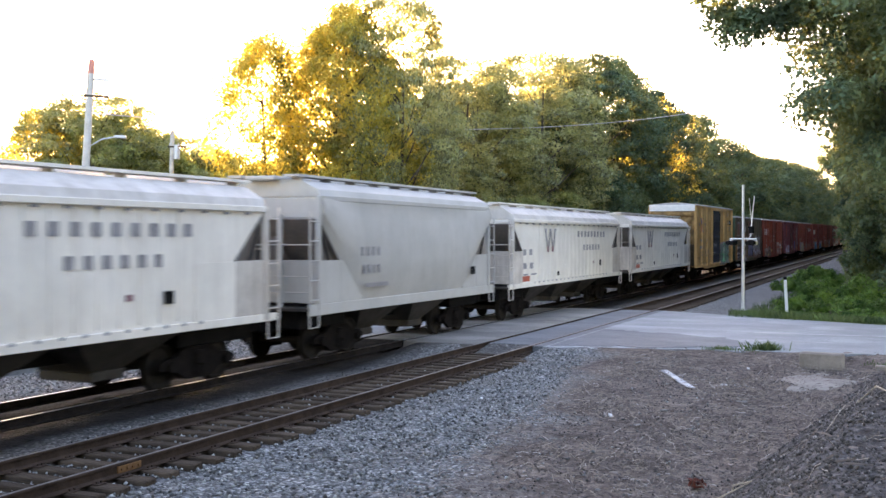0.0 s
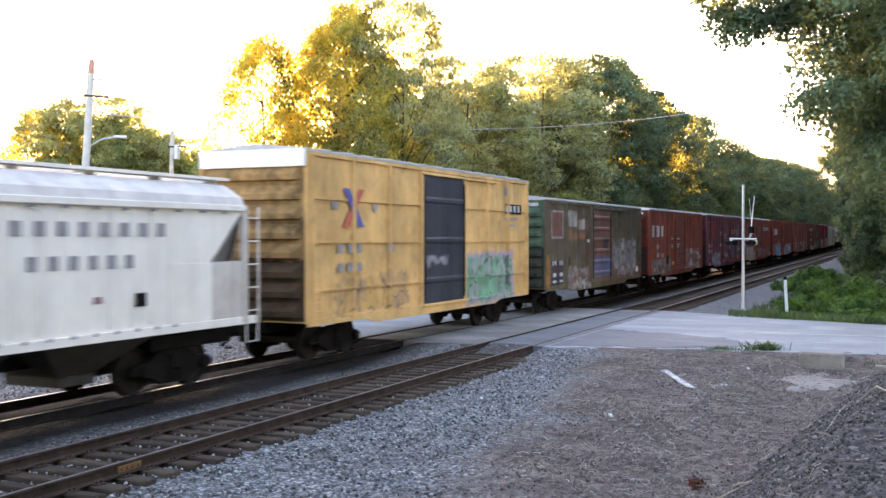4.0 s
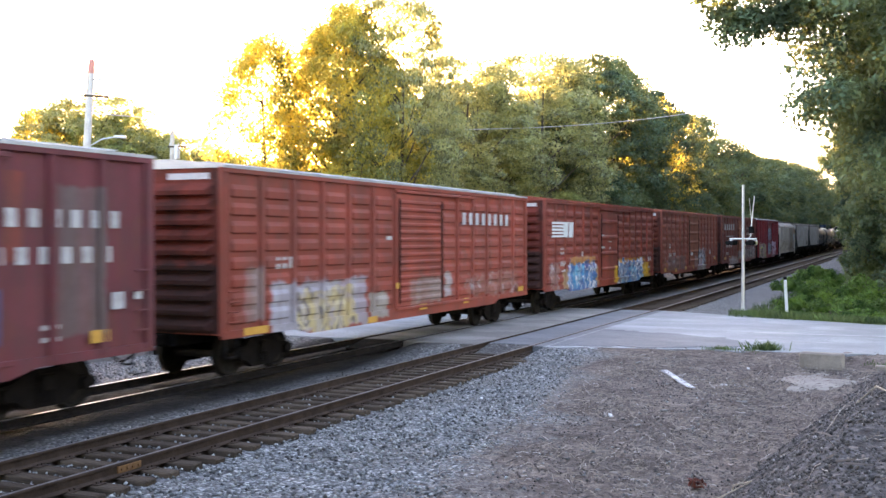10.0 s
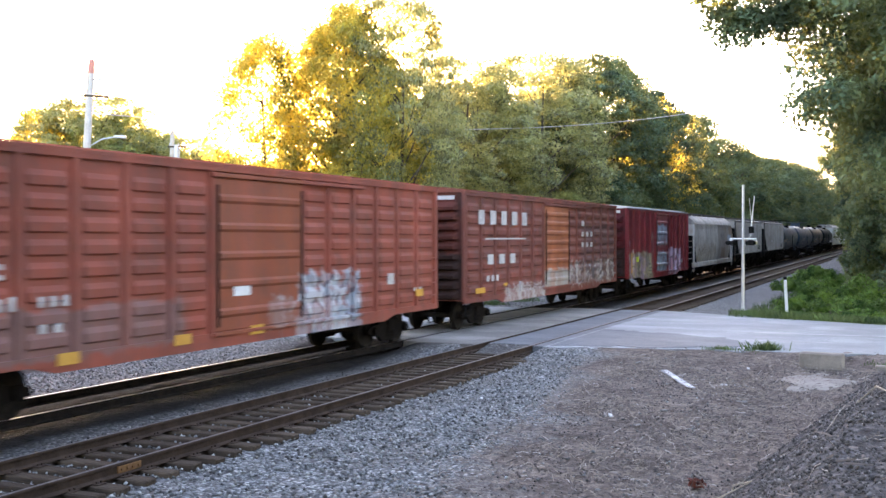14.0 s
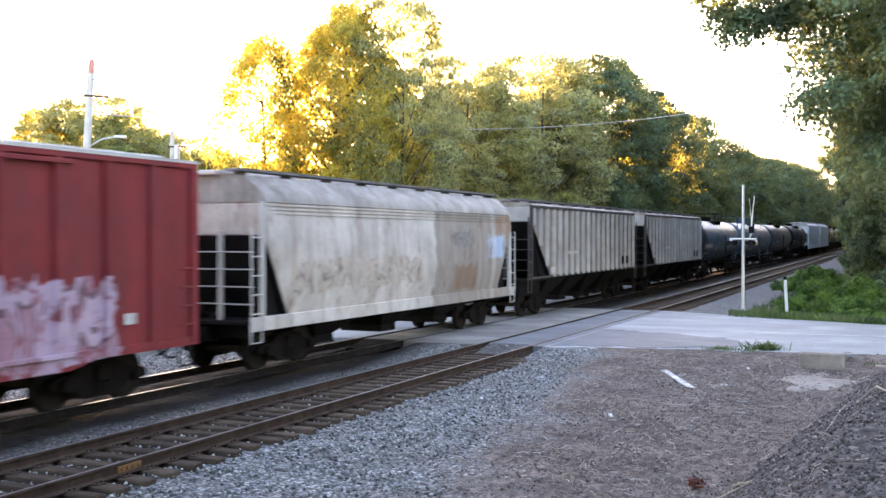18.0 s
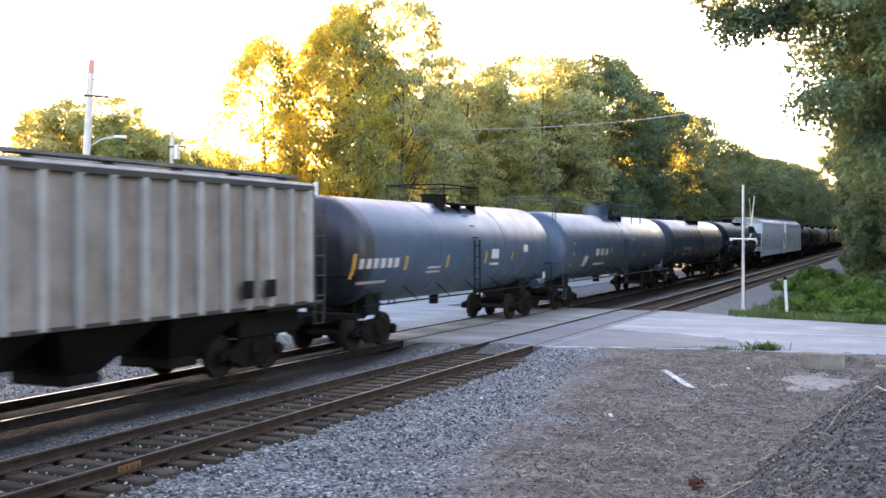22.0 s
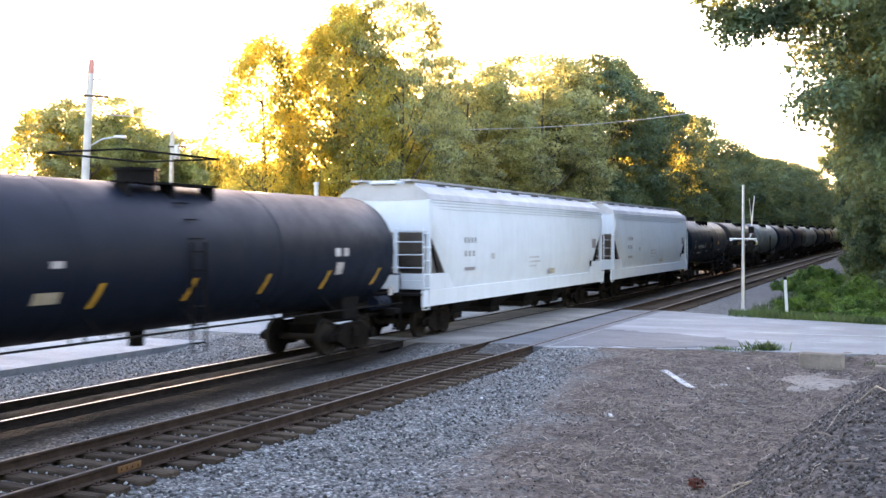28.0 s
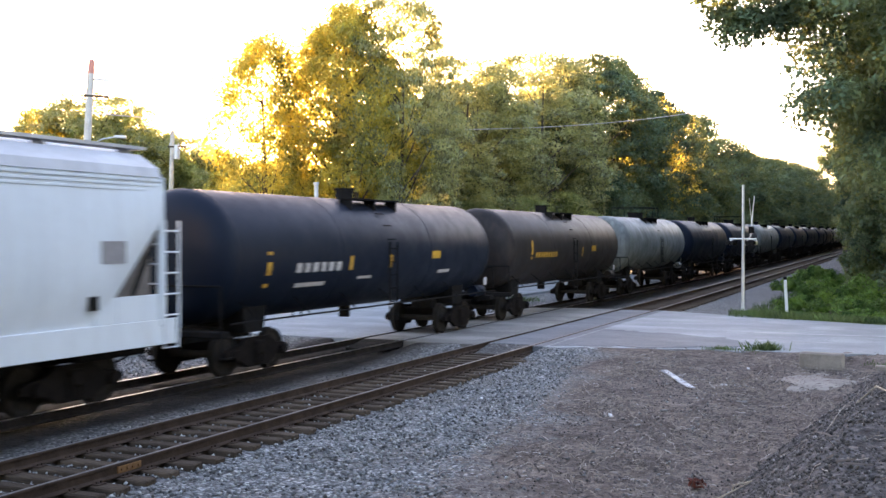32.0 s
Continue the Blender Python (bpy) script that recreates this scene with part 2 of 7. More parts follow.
M_ORANGE = mottled("orange_panel", (0.55, 0.25, 0.03), (0.66, 0.34, 0.05), 5, 40, 0.5, 0, 0.02)
M_MAROONLOGO = mottled("faded_maroon_stencil", (0.22, 0.10, 0.11), (0.32, 0.17, 0.17), 4, 30, 0.6, 0, 0.02)
M_CONCRETE = mottled("weathered_concrete", (0.17, 0.16, 0.145), (0.29, 0.275, 0.25), 4, 60, 0.9)
M_POLE_WOOD = mottled("weathered_pole_wood", (0.40, 0.37, 0.33), (0.58, 0.55, 0.50), 2, 30, 0.9)
M_ALU = mottled("aluminium_mast", (0.50, 0.50, 0.50), (0.64, 0.64, 0.63), 3, 40, 0.45, 0.6, 0.03)
M_WIRE = mottled("black_cable", (0.02, 0.02, 0.02), (0.03, 0.03, 0.03), 3, 40, 0.6)
M_RED = mottled("faded_red_plastic", (0.46, 0.15, 0.11), (0.60, 0.24, 0.18), 3, 30, 0.5)
M_BARK = mottled("bark", (0.055, 0.042, 0.032), (0.12, 0.095, 0.072), 3, 18, 0.95, 0, 0.8, 0.03)


def leaf_material(name, a, b, warm, glow=(0.30, 0.30, 0.03), thin=0.58):
    n = Nodes(name)
    r = n.island()
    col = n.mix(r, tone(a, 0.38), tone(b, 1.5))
    # Warm and dark patches paint sun dapples and crown hollows into the leaves.
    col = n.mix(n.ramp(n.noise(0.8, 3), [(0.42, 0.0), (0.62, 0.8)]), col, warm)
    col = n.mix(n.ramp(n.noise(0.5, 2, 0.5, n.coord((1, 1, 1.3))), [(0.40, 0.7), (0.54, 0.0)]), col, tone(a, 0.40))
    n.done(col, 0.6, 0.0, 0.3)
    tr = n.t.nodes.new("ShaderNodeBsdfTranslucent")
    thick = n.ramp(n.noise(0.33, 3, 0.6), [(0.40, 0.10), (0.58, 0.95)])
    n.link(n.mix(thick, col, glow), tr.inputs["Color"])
    mx = n.t.nodes.new("ShaderNodeMixShader")
    mx.inputs[0].default_value = thin
    n.link(n.b.outputs[0], mx.inputs[1])
    n.link(tr.outputs[0], mx.inputs[2])
    n.link(mx.outputs[0], n.out.inputs["Surface"])
    return n.m


# Gold, light edge and darker green leaves hold sun and shade in their colour.
M_LEAF = leaf_material("sunlit_gold_leaves", (0.13, 0.18, 0.065), (0.24, 0.285, 0.10), (0.30, 0.31, 0.09), (0.97, 0.78, 0.14), 0.70)
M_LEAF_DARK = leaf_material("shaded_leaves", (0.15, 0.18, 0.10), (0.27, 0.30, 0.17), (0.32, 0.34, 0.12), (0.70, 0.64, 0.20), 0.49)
M_LEAF_EDGE = leaf_material("sunlit_edge_leaves", (0.15, 0.20, 0.08), (0.26, 0.33, 0.125), (0.33, 0.35, 0.13), (0.66, 0.64, 0.18), 0.50)
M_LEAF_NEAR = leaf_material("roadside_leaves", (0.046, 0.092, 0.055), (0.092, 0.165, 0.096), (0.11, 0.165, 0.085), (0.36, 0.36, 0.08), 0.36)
M_LEAF_BUSH = leaf_material("bush_leaves", (0.055, 0.15, 0.032), (0.11, 0.25, 0.055), (0.14, 0.25, 0.06), (0.24, 0.40, 0.07), 0.5)
M_GRASS = leaf_material("grass_blades", (0.045, 0.105, 0.035), (0.080, 0.15, 0.05), (0.10, 0.13, 0.06), (0.14, 0.20, 0.05), 0.4)
M_STRAW = mottled("dry_straw", (0.32, 0.27, 0.19), (0.46, 0.40, 0.30), 3, 30, 0.9)


def ground_material():
    n = Nodes("ground_gravel_and_dirt")
    x, y, z = n.xyz()
    # stones
    cells = n.voronoi(19.0, None, "F1", "Color")
    sep = n.t.nodes.new("ShaderNodeSeparateColor")
    n.link(cells, sep.inputs[0])
    stone = n.ramp(sep.outputs[0], [(0.0, (0.07, 0.072, 0.072)), (0.5, (0.185, 0.192, 0.19)), (0.85, (0.30, 0.305, 0.295)), (1.0, (0.51, 0.51, 0.48))])
    gap = n.voronoi(19.0, None, "F1", "Distance")
    stone = n.mix(n.ramp(gap, [(0.45, 0.0), (0.75, 0.75)]), stone, (0.05, 0.047, 0.044))
    stone = n.mix(n.math("MULTIPLY", n.ramp(n.noise(0.6, 5), [(0.4, 0.0), (0.7, 1.0)]), 0.45), stone, (0.15, 0.13, 0.115))
    # dirt with chips of bark and straw
    d1 = n.ramp(n.noise(1.1, 6, 0.65), [(0.30, (0.045, 0.032, 0.026)), (0.45, (0.150, 0.112, 0.090)), (0.58, (0.225, 0.172, 0.140)), (0.75, (0.35, 0.285, 0.24))])
    chips = n.voronoi(26.0, n.coord((1.0, 0.8, 1.0)), "F1", "Color")
    sep2 = n.t.nodes.new("ShaderNodeSeparateColor")
    n.link(chips, sep2.inputs[0])
    d1 = n.mix(0.35, d1, n.ramp(sep2.outputs[1], [(0.0, (0.06, 0.048, 0.04)), (0.6, (0.17, 0.14, 0.12)), (0.95, (0.23, 0.20, 0.18)), (1.0, (0.36, 0.33, 0.30))]))
    d1 = n.mix(n.ramp(n.noise(6.5, 6, 0.75), [(0.40, 0.65), (0.54, 0.0)]), d1, (0.050, 0.041, 0.036))
    grass = n.ramp(n.noise(3.0, 5), [(0.35, (0.045, 0.075, 0.02)), (0.7, (0.10, 0.14, 0.04))])
    # where each lies
    wob = n.math("MULTIPLY", n.math("SUBTRACT", n.noise(0.45, 5, 0.6), 0.5), 5.0)
    edge = n.math("ADD", n.math("ADD", x, wob), n.math("MULTIPLY", n.math("SUBTRACT", y, 11.0), 0.17))
    is_dirt = n.math("MULTIPLY", n.math("MULTIPLY", n.math("ADD", edge, 5.6), 0.8, True), n.math("LESS_THAN", y, 40.0))
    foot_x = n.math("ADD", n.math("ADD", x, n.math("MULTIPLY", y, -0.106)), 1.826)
    # Dark bank soil, toned down further for the slope's shade.
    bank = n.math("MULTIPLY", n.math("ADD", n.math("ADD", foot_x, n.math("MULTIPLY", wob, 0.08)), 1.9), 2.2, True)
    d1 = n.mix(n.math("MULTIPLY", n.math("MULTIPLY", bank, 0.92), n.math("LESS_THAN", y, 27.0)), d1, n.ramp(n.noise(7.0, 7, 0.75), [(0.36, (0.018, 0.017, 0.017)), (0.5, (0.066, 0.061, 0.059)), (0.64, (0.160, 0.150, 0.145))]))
    # Dark line painted along the foot as the ledge's shade.
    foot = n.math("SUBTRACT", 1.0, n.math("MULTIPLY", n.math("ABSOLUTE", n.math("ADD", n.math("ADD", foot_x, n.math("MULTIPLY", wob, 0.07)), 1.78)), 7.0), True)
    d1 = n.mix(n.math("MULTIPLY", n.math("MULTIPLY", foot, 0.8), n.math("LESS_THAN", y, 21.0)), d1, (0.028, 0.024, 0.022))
    fouled = n.ramp(n.noise(4.0, 6, 0.7), [(0.3, (0.018, 0.014, 0.011)), (0.75, (0.062, 0.048, 0.038))])
    # Oily bed of the far track, darkened for the shade beneath the cars.
    oily_shade = n.ramp(n.noise(4.0, 6, 0.7), [(0.3, (0.009, 0.0075, 0.0065)), (0.75, (0.036, 0.029, 0.024))])
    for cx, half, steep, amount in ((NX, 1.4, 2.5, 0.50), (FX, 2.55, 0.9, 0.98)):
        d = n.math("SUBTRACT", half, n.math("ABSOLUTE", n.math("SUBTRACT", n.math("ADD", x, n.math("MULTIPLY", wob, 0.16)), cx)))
        stone = n.mix(n.math("MULTIPLY", n.math("MULTIPLY", d, steep, True), amount), stone, fouled if cx == NX else oily_shade)
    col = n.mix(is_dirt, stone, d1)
    right = n.math("MULTIPLY", n.math("ADD", n.math("ADD", x, n.math("MULTIPLY", wob, 0.25)), 6.0), 1.5, True)
    g = n.math("MULTIPLY", right, n.math("GREATER_THAN", y, 40.0))
    far = n.math("MULTIPLY", n.math("SUBTRACT", n.math("MULTIPLY", n.math("ADD", x, n.math("MULTIPLY", wob, 0.2)), -1.0), 26.5), 1.0, True)
    col = n.mix(n.math("MAXIMUM", g, far), col, grass)
    n.bump(n.math("ADD", n.math("MULTIPLY", n.math("SUBTRACT", 1.0, gap), 0.6), n.noise(9, 5)), 0.9, 0.05)
    return n.done(col, 0.92, 0.0, 0.08)


def asphalt(name, a, b):
    n = Nodes(name)
    col = n.mix(n.ramp(n.noise(0.5, 6, 0.6), [(0.35, 0.0), (0.65, 1.0)]), a, b)
    sp = n.voronoi(70, None, "F1", "Color")
    s = n.t.nodes.new("ShaderNodeSeparateColor")
    n.link(sp, s.inputs[0])
    col = n.mix(0.3, col, n.ramp(s.outputs[0], [(0.0, tone(a, 0.5)), (0.8, b), (1.0, tone(b, 1.7))]))
    stain = n.noise(0.28, 5, 0.65, n.coord((1.0, 2.6, 1.0)), 0.6)
    col = n.mix(n.ramp(stain, [(0.40, 0.0), (0.62, 0.55)]), col, tone(a, 0.62))
    crack = n.math("ABSOLUTE", n.math("SUBTRACT", n.noise(0.5, 5, 0.6), 0.5))
    col = n.mix(n.math("MULTIPLY", n.math("LESS_THAN", crack, 0.004), 0.45), col, tone(a, 0.45))
    n.bump(n.noise(60, 3), 0.25, 0.01)
    return n.done(col, 0.78, 0.0, 0.4)


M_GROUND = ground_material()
M_ROAD = asphalt("pale_worn_asphalt", (0.205, 0.228, 0.240), (0.295, 0.318, 0.330))
M_ROAD_DARK = asphalt("newer_dark_asphalt", (0.095, 0.106, 0.117), (0.158, 0.172, 0.184))
M_ROAD_LINE = mottled("faded_road_line", (0.25, 0.26, 0.265), (0.42, 0.43, 0.43), 0.8, 9, 0.75, 0, 0.05)
M_ROAD_DIRT = asphalt("dirt_covered_asphalt", (0.150, 0.136, 0.122), (0.30, 0.28, 0.258))
M_LINE = mottled("worn_white_line", (0.42, 0.42, 0.42), (0.62, 0.62, 0.61), 2, 14, 0.7, 0, 0.05)


# ---- ground sheet ----
def build_ground():
    xs = np.concatenate([np.linspace(-900, -60, 12), np.linspace(-55, -20, 12), np.linspace(-18, 6, 97), np.linspace(8, 40, 9), np.linspace(80, 900, 8)])
    ys = np.concatenate([np.linspace(-700, -20, 12), np.linspace(-15, 3, 10), np.linspace(4, 32, 113), np.linspace(33, 120, 60), np.linspace(130, 600, 24), np.linspace(680, 1500, 6)])
    n, m = len(xs), len(ys)
    v = np.zeros((n * m, 3))
    for j, y in enumerate(ys):
        for i, x in enumerate(xs):
            z = ground_z(x, y)
            if -20 < x < 6 and 0 < y < 45:
                z += (0.035 if x < -6 else 0.075) * noise.noise((x * 1.3, y * 1.3, 0)) + (0.0 if x < -6 else 0.03 * noise.noise((x * 2.6, y * 2.6, 11))) + 0.02 * noise.noise((x * 4, y * 4, 3)) + (0.10 * noise.noise((x * 1.7, y * 1.7, 7)) if x > -2 else 0)
            v[j * n + i] = (x, y, z)
    a = np.arange(n * m).reshape(m, n)
    f = np.stack([a[:-1, :-1].ravel(), a[:-1, 1:].ravel(), a[1:, 1:].ravel(), a[1:, :-1].ravel()], 1)
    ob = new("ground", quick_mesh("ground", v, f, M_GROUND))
    ob.data.polygons.foreach_set("use_smooth", [True] * len(f))
    tagged(ob, "grey crushed-stone ballast fading to brown dirt and grass", "ground", kind="structure")


build_ground()


# ---- road, crossing and the paved strip beyond the line ----
def flat_slab(mb, outline, z0, z1):
    n = len(outline)
    pts = [(x, y, z0) for x, y in outline] + [(x, y, z1) for x, y in outline]
    mb.add(pts, [tuple(range(n, 2 * n))] + [(k, (k + 1) % n, n + (k + 1) % n, n + k) for k in range(n)])


def build_road():
    def ragged(points, amount, seed):
        """Breaks the straight runs of an outline into an uneven worn edge."""
        out = []
        for (ax, ay), (bx, by) in zip(points, points[1:]):
            n = max(1, int(math.hypot(bx - ax, by - ay) / 0.35))
            out += [(ax + (bx - ax) * k / n + amount * noise.noise((k * 0.9, seed, ax)) * (k > 0), ay + (by - ay) * k / n + amount * noise.noise((ax, k * 0.9, seed)) * (k > 0)) for k in range(n)]
        return out + [points[-1]]

    mb = MB()
    flat_slab(mb, ragged([(-9.3, 27.6), (-5.5, 28.6), (-0.5, 29.2), (6, 29.5)], 0.5, 3) + [(60, 31.0), (60, 41.0), (-0.8, 39.2), (-5.2, 41.2), (-9.3, 43.2)], -0.4, -0.02)
    road = mb.make("road", M_ROAD)
    tagged(road, "pale worn asphalt road crossing the tracks", "road", kind="structure")
    mb = MB()
    flat_slab(mb, [(-60, 31), (-16.6, 27.5), (-16.6, 42.5), (-60, 44)], -0.4, -0.02)
    tagged(mb.make("road_beyond", M_ROAD), "pale asphalt road beyond the tracks", "road", kind="structure")
    mb = MB()
    flat_slab(mb, [(-26.5, -120), (-19.4, -120), (-19.4, 27.0), (-26.5, 28.0)], -0.4, -0.10)
    flat_slab(mb, [(-26.5, 44.5), (-19.4, 43.5), (-19.4, 120), (-26.5, 120)], -0.4, -0.10)
    tagged(mb.make("service_road", M_ROAD), "pale paved service road beside the tracks", "road", kind="structure")
    # asphalt between and beside the rails of the crossing
    cross = tagged(new("crossing_surface"), "grey asphalt level crossing with flangeways", "level crossing", kind="structure")
    for name, x0, x1, y0, y1, m in (("approach", NX + 0.80, -9.29, 27.6, 43.2, M_ROAD_DARK), ("gauge_panel", NX - 0.62, NX + 0.62, 27.9, 43.0, M_ROAD_DARK),
                                    ("middle_panel", FX + 0.80, NX - 0.80, 27.4, 43.2, M_ROAD_DIRT), ("gauge_panel", FX - 0.62, FX + 0.62, 27.6, 42.8, M_ROAD_DIRT),
                                    ("approach", -16.61, FX - 0.80, 27.5, 42.5, M_ROAD)):
        mb = MB()
        mb.box(x0, x1, y0, y1, -0.3, -0.012, 0.015)
        mb.make(name, m, cross)
        if name == "gauge_panel":          # dirt packed up to the panel's end
            MB().loft([[(x0 + 0.02, y0 - 1.1, -0.26), (x1 - 0.02, y0 - 1.1, -0.26), (x1 - 0.02, y0 - 1.1, -0.19), (x0 + 0.02, y0 - 1.1, -0.19)],
                       [(x0 + 0.02, y0 - 0.002, -0.26), (x1 - 0.02, y0 - 0.002, -0.26), (x1 - 0.02, y0 - 0.002, -0.02), (x0 + 0.02, y0 - 0.002, -0.02)]]).make("packed_ramp", M_GROUND, cross)
    mb = MB()
    flat_slab(mb, ragged([(-9.2, 27.95), (-5.6, 28.95), (-4.0, 29.7), (-4.6, 31.6), (-6.8, 33.0), (-9.2, 33.6)], 0.55, 8), -0.03, -0.010)
    mb.make("asphalt_patch", M_ROAD_DARK, road, "darker newer asphalt patch")
    for pts in ([(-5.0, 34.4), (8.0, 34.9), (8.0, 35.05), (-5.0, 34.55)], [(-5.8, 31.7), (-2.0, 31.9), (-2.0, 32.0), (-5.8, 31.8)]):
        mb = MB()
        flat_slab(mb, pts, -0.03, -0.014)
        mb.make("painted_line", M_ROAD_LINE, road, "worn white painted line")


build_road()


# ---- tracks ----
def rail_profile(top):
    w, h = 0.036, 0.17
    return [(-0.07, -h), (0.07, -h), (0.07, -h + 0.012), (0.012, -h + 0.035), (0.010, -0.045), (w, -0.034), (w, -0.008), (w - 0.009, 0), (-w + 0.009, 0), (-w, -0.008), (-w, -0.034), (-0.010, -0.045), (-0.012, -h + 0.035), (-0.07, -h + 0.012)]


# Grimy rail colour, blackened further as shade under the train.
M_OILY_SHADED_RAIL = mottled("oily_shaded_rail", (0.012, 0.010, 0.009), (0.028, 0.021, 0.017), 4, 60, 0.85, spec=0.06)


def build_track(cx, name, label, head, side_mat):
    track = tagged(new(name), label, "railway track", kind="structure")
    ys = [-400, -200, -100, 0] + [10.0 * k for k in range(3, 13)] + [150, 200, 260, 330, 400, 500, 600]
    for side in (-1, 1):
        mb = MB()
        mb.loft([[(cx + side * 0.7525 + px, y, pz + grade(y)) for px, pz in rail_profile(0)] for y in ys])
        ob = mb.make("rail", side_mat, track, "steel rail with a worn head")
        mb = MB()
        mb.loft([[(cx + side * 0.7525 + px, y, pz + grade(y)) for px, pz in ((-0.026, -0.001), (0.026, -0.001), (0.026, 0.0015), (-0.026, 0.0015))] for y in ys])
        mb.make("rail_head", head, ob)
    return track


track_near = build_track(NX, "track_near", "rusty siding track on timber ties", M_RAIL_DULL, M_STEEL_RUST)
track_far = build_track(FX, "track_far", "main track with polished rail heads", M_RAIL_TOP, M_OILY_SHADED_RAIL)


def wood_material(name, a, b):
    n = Nodes(name)
    g = n.noise(3.0, 6, 0.7, n.coord((1.0, 9.0, 9.0)))
    col = n.mix(n.ramp(g, [(0.35, 0.0), (0.65, 1.0)]), a, b)
    col = n.mix(n.math("MULTIPLY", n.random(), 0.6), col, tone(a, 0.7))
    n.bump(n.noise(4.0, 6, 0.7, n.coord((1.0, 14.0, 14.0))), 0.6, 0.02)
    return n.done(col, 0.9, 0.0, 0.1)


M_TIE = wood_material("weathered_tie_wood", (0.046, 0.033, 0.024), (0.130, 0.094, 0.066))
# Far ties: grime and the train's shade in one dark wood colour.
M_TIE_OILY_SHADED = wood_material("oily_shaded_tie_wood", (0.016, 0.012, 0.010), (0.045, 0.034, 0.026))


def build_ties():
    rnd = random.Random(3)
    shapes = []
    for k in range(5):
        mb = MB()
        mb.box(-1.30, 1.30, -0.115, 0.115, -0.19, 0.0, 0.018)
        mb.v = [(x + rnd.uniform(-0.01, 0.01), y + rnd.uniform(-0.008, 0.008), z + rnd.uniform(-0.006, 0.004)) for x, y, z in mb.v]
        shapes.append({m: mb.mesh("tie", m) for m in (M_TIE, M_TIE_OILY_SHADED)})
    plate = MB()
    plate.box(-0.17, 0.17, -0.09, 0.09, 0.0, 0.012, 0.004)
    for sx in (-0.11, 0.11):
        plate.box(sx - 0.012, sx + 0.012, -0.05, -0.03, 0.01, 0.04)
        plate.box(sx - 0.012, sx + 0.012, 0.03, 0.05, 0.01, 0.04)
    plate = plate.mesh("tie_plate", M_STEEL_RUST)
    for cx, track, drop, last in ((NX, track_near, -0.175, 250), (FX, track_far, -0.272, 70)):
        y, count = 4.5, 0
        while count < last:
            if not 27.5 < y < 43.3:
                tie = new("tie", rnd.choice(shapes)[M_TIE if cx == NX else M_TIE_OILY_SHADED])
                attach(tie, track, "", pose(cx + rnd.uniform(-0.05, 0.05), y, drop + grade(y) + rnd.uniform(-0.008, 0.006), 0, 0, rnd.uniform(-1.6, 1.6)))
                if y < 60 and cx == NX:
                    for side in (-0.7525, 0.7525):
                        attach(new("tie_plate", plate), tie, "", (side, 0, 0.001))
                count += 1
            y += 0.50 + rnd.uniform(-0.03, 0.03)


build_ties()


def build_ballast():
    """Loose stones over the shoulder of the line and between the ties."""
    count = 60000
    v, f = [], []
    base = np.array([(1, 0, 0), (-1, 0, 0), (0, 1, 0), (0, -1, 0), (0, 0, 1), (0, 0, -1)], float)
    tri = np.array([(0, 2, 4), (2, 1, 4), (1, 3, 4), (3, 0, 4), (2, 0, 5), (1, 2, 5), (3, 1, 5), (0, 3, 5)])
    xs = RNG.uniform(-19.3, -3.2, count)
    ys = 5 + RNG.uniform(0, 1, count) ** 1.5 * 45
    keep = np.ones(count, bool)
    for i in range(count):
        x, y = xs[i], ys[i]
        if 27.3 < y < 43.4 or (x > -5.2 - (y - 11) * 0.17 and RNG.random() < 0.95) or (y > 43 and x > -6.5):
            keep[i] = False
        if abs(abs(x - NX) - 0.7525) < 0.09 or abs(abs(x - FX) - 0.7525) < 0.09:
            keep[i] = False
        if (abs(x - FX) < 3.0 and RNG.random() < 1.0 - 0.9 * smooth01(1.7, 3.0, abs(x - FX))) or (abs(x - NX) < 1.3 and RNG.random() < 0.35):
            keep[i] = False
    xs, ys = xs[keep], ys[keep]
    k = len(xs)
    size = RNG.uniform(0.018, 0.042, k)
    jitter = RNG.uniform(0.55, 1.25, (k, 6, 3))
    ang = RNG.uniform(0, 6.28, k)
    c, s = np.cos(ang), np.sin(ang)
    p = base[None] * jitter * size[:, None, None]
    p[:, :, 2] *= 0.75
    px = p[:, :, 0] * c[:, None] - p[:, :, 1] * s[:, None] + xs[:, None]
    py = p[:, :, 0] * s[:, None] + p[:, :, 1] * c[:, None] + ys[:, None]
    top = np.array([ground_z(a, b) for a, b in zip(xs, ys)])
    inside = (np.abs(xs - NX) < 1.2) | (np.abs(xs - FX) < 1.2)
    top = np.where(inside, -0.235, top + 0.005)
    pz = p[:, :, 2] + top[:, None] + size[:, None] * 0.35
    verts = np.stack([px, py, pz], 2).reshape(-1, 3)
    faces = (tri[None] + (np.arange(k) * 6)[:, None, None]).reshape(-1, 3)
    n = Nodes("crushed_stone")
    col = n.ramp(n.island(), [(0.0, (0.045, 0.047, 0.047)), (0.45, (0.165, 0.172, 0.170)), (0.85, (0.29, 0.30, 0.29)), (1.0, (0.50, 0.51, 0.48))])
    col = n.mix(n.math("MULTIPLY", n.noise(0.8, 4), 0.35), col, (0.17, 0.145, 0.125))
    # Sooted stones by the far track also carry the train's shade.
    soot_shade = n.math("SUBTRACT", 1.45, n.math("MULTIPLY", n.math("ABSOLUTE", n.math("SUBTRACT", n.xyz()[0], FX)), 0.5), True)
    m = n.done(n.mix(n.math("MULTIPLY", soot_shade, 0.85), col, (0.035, 0.028, 0.023)), 0.9, 0.0, 0.12)
    ob = new("ballast_stones", quick_mesh("ballast_stones", verts, faces, m))
    tagged(ob, "loose grey crushed ballast stones beside the rails", "gravel", kind="stuff")


build_ballast()


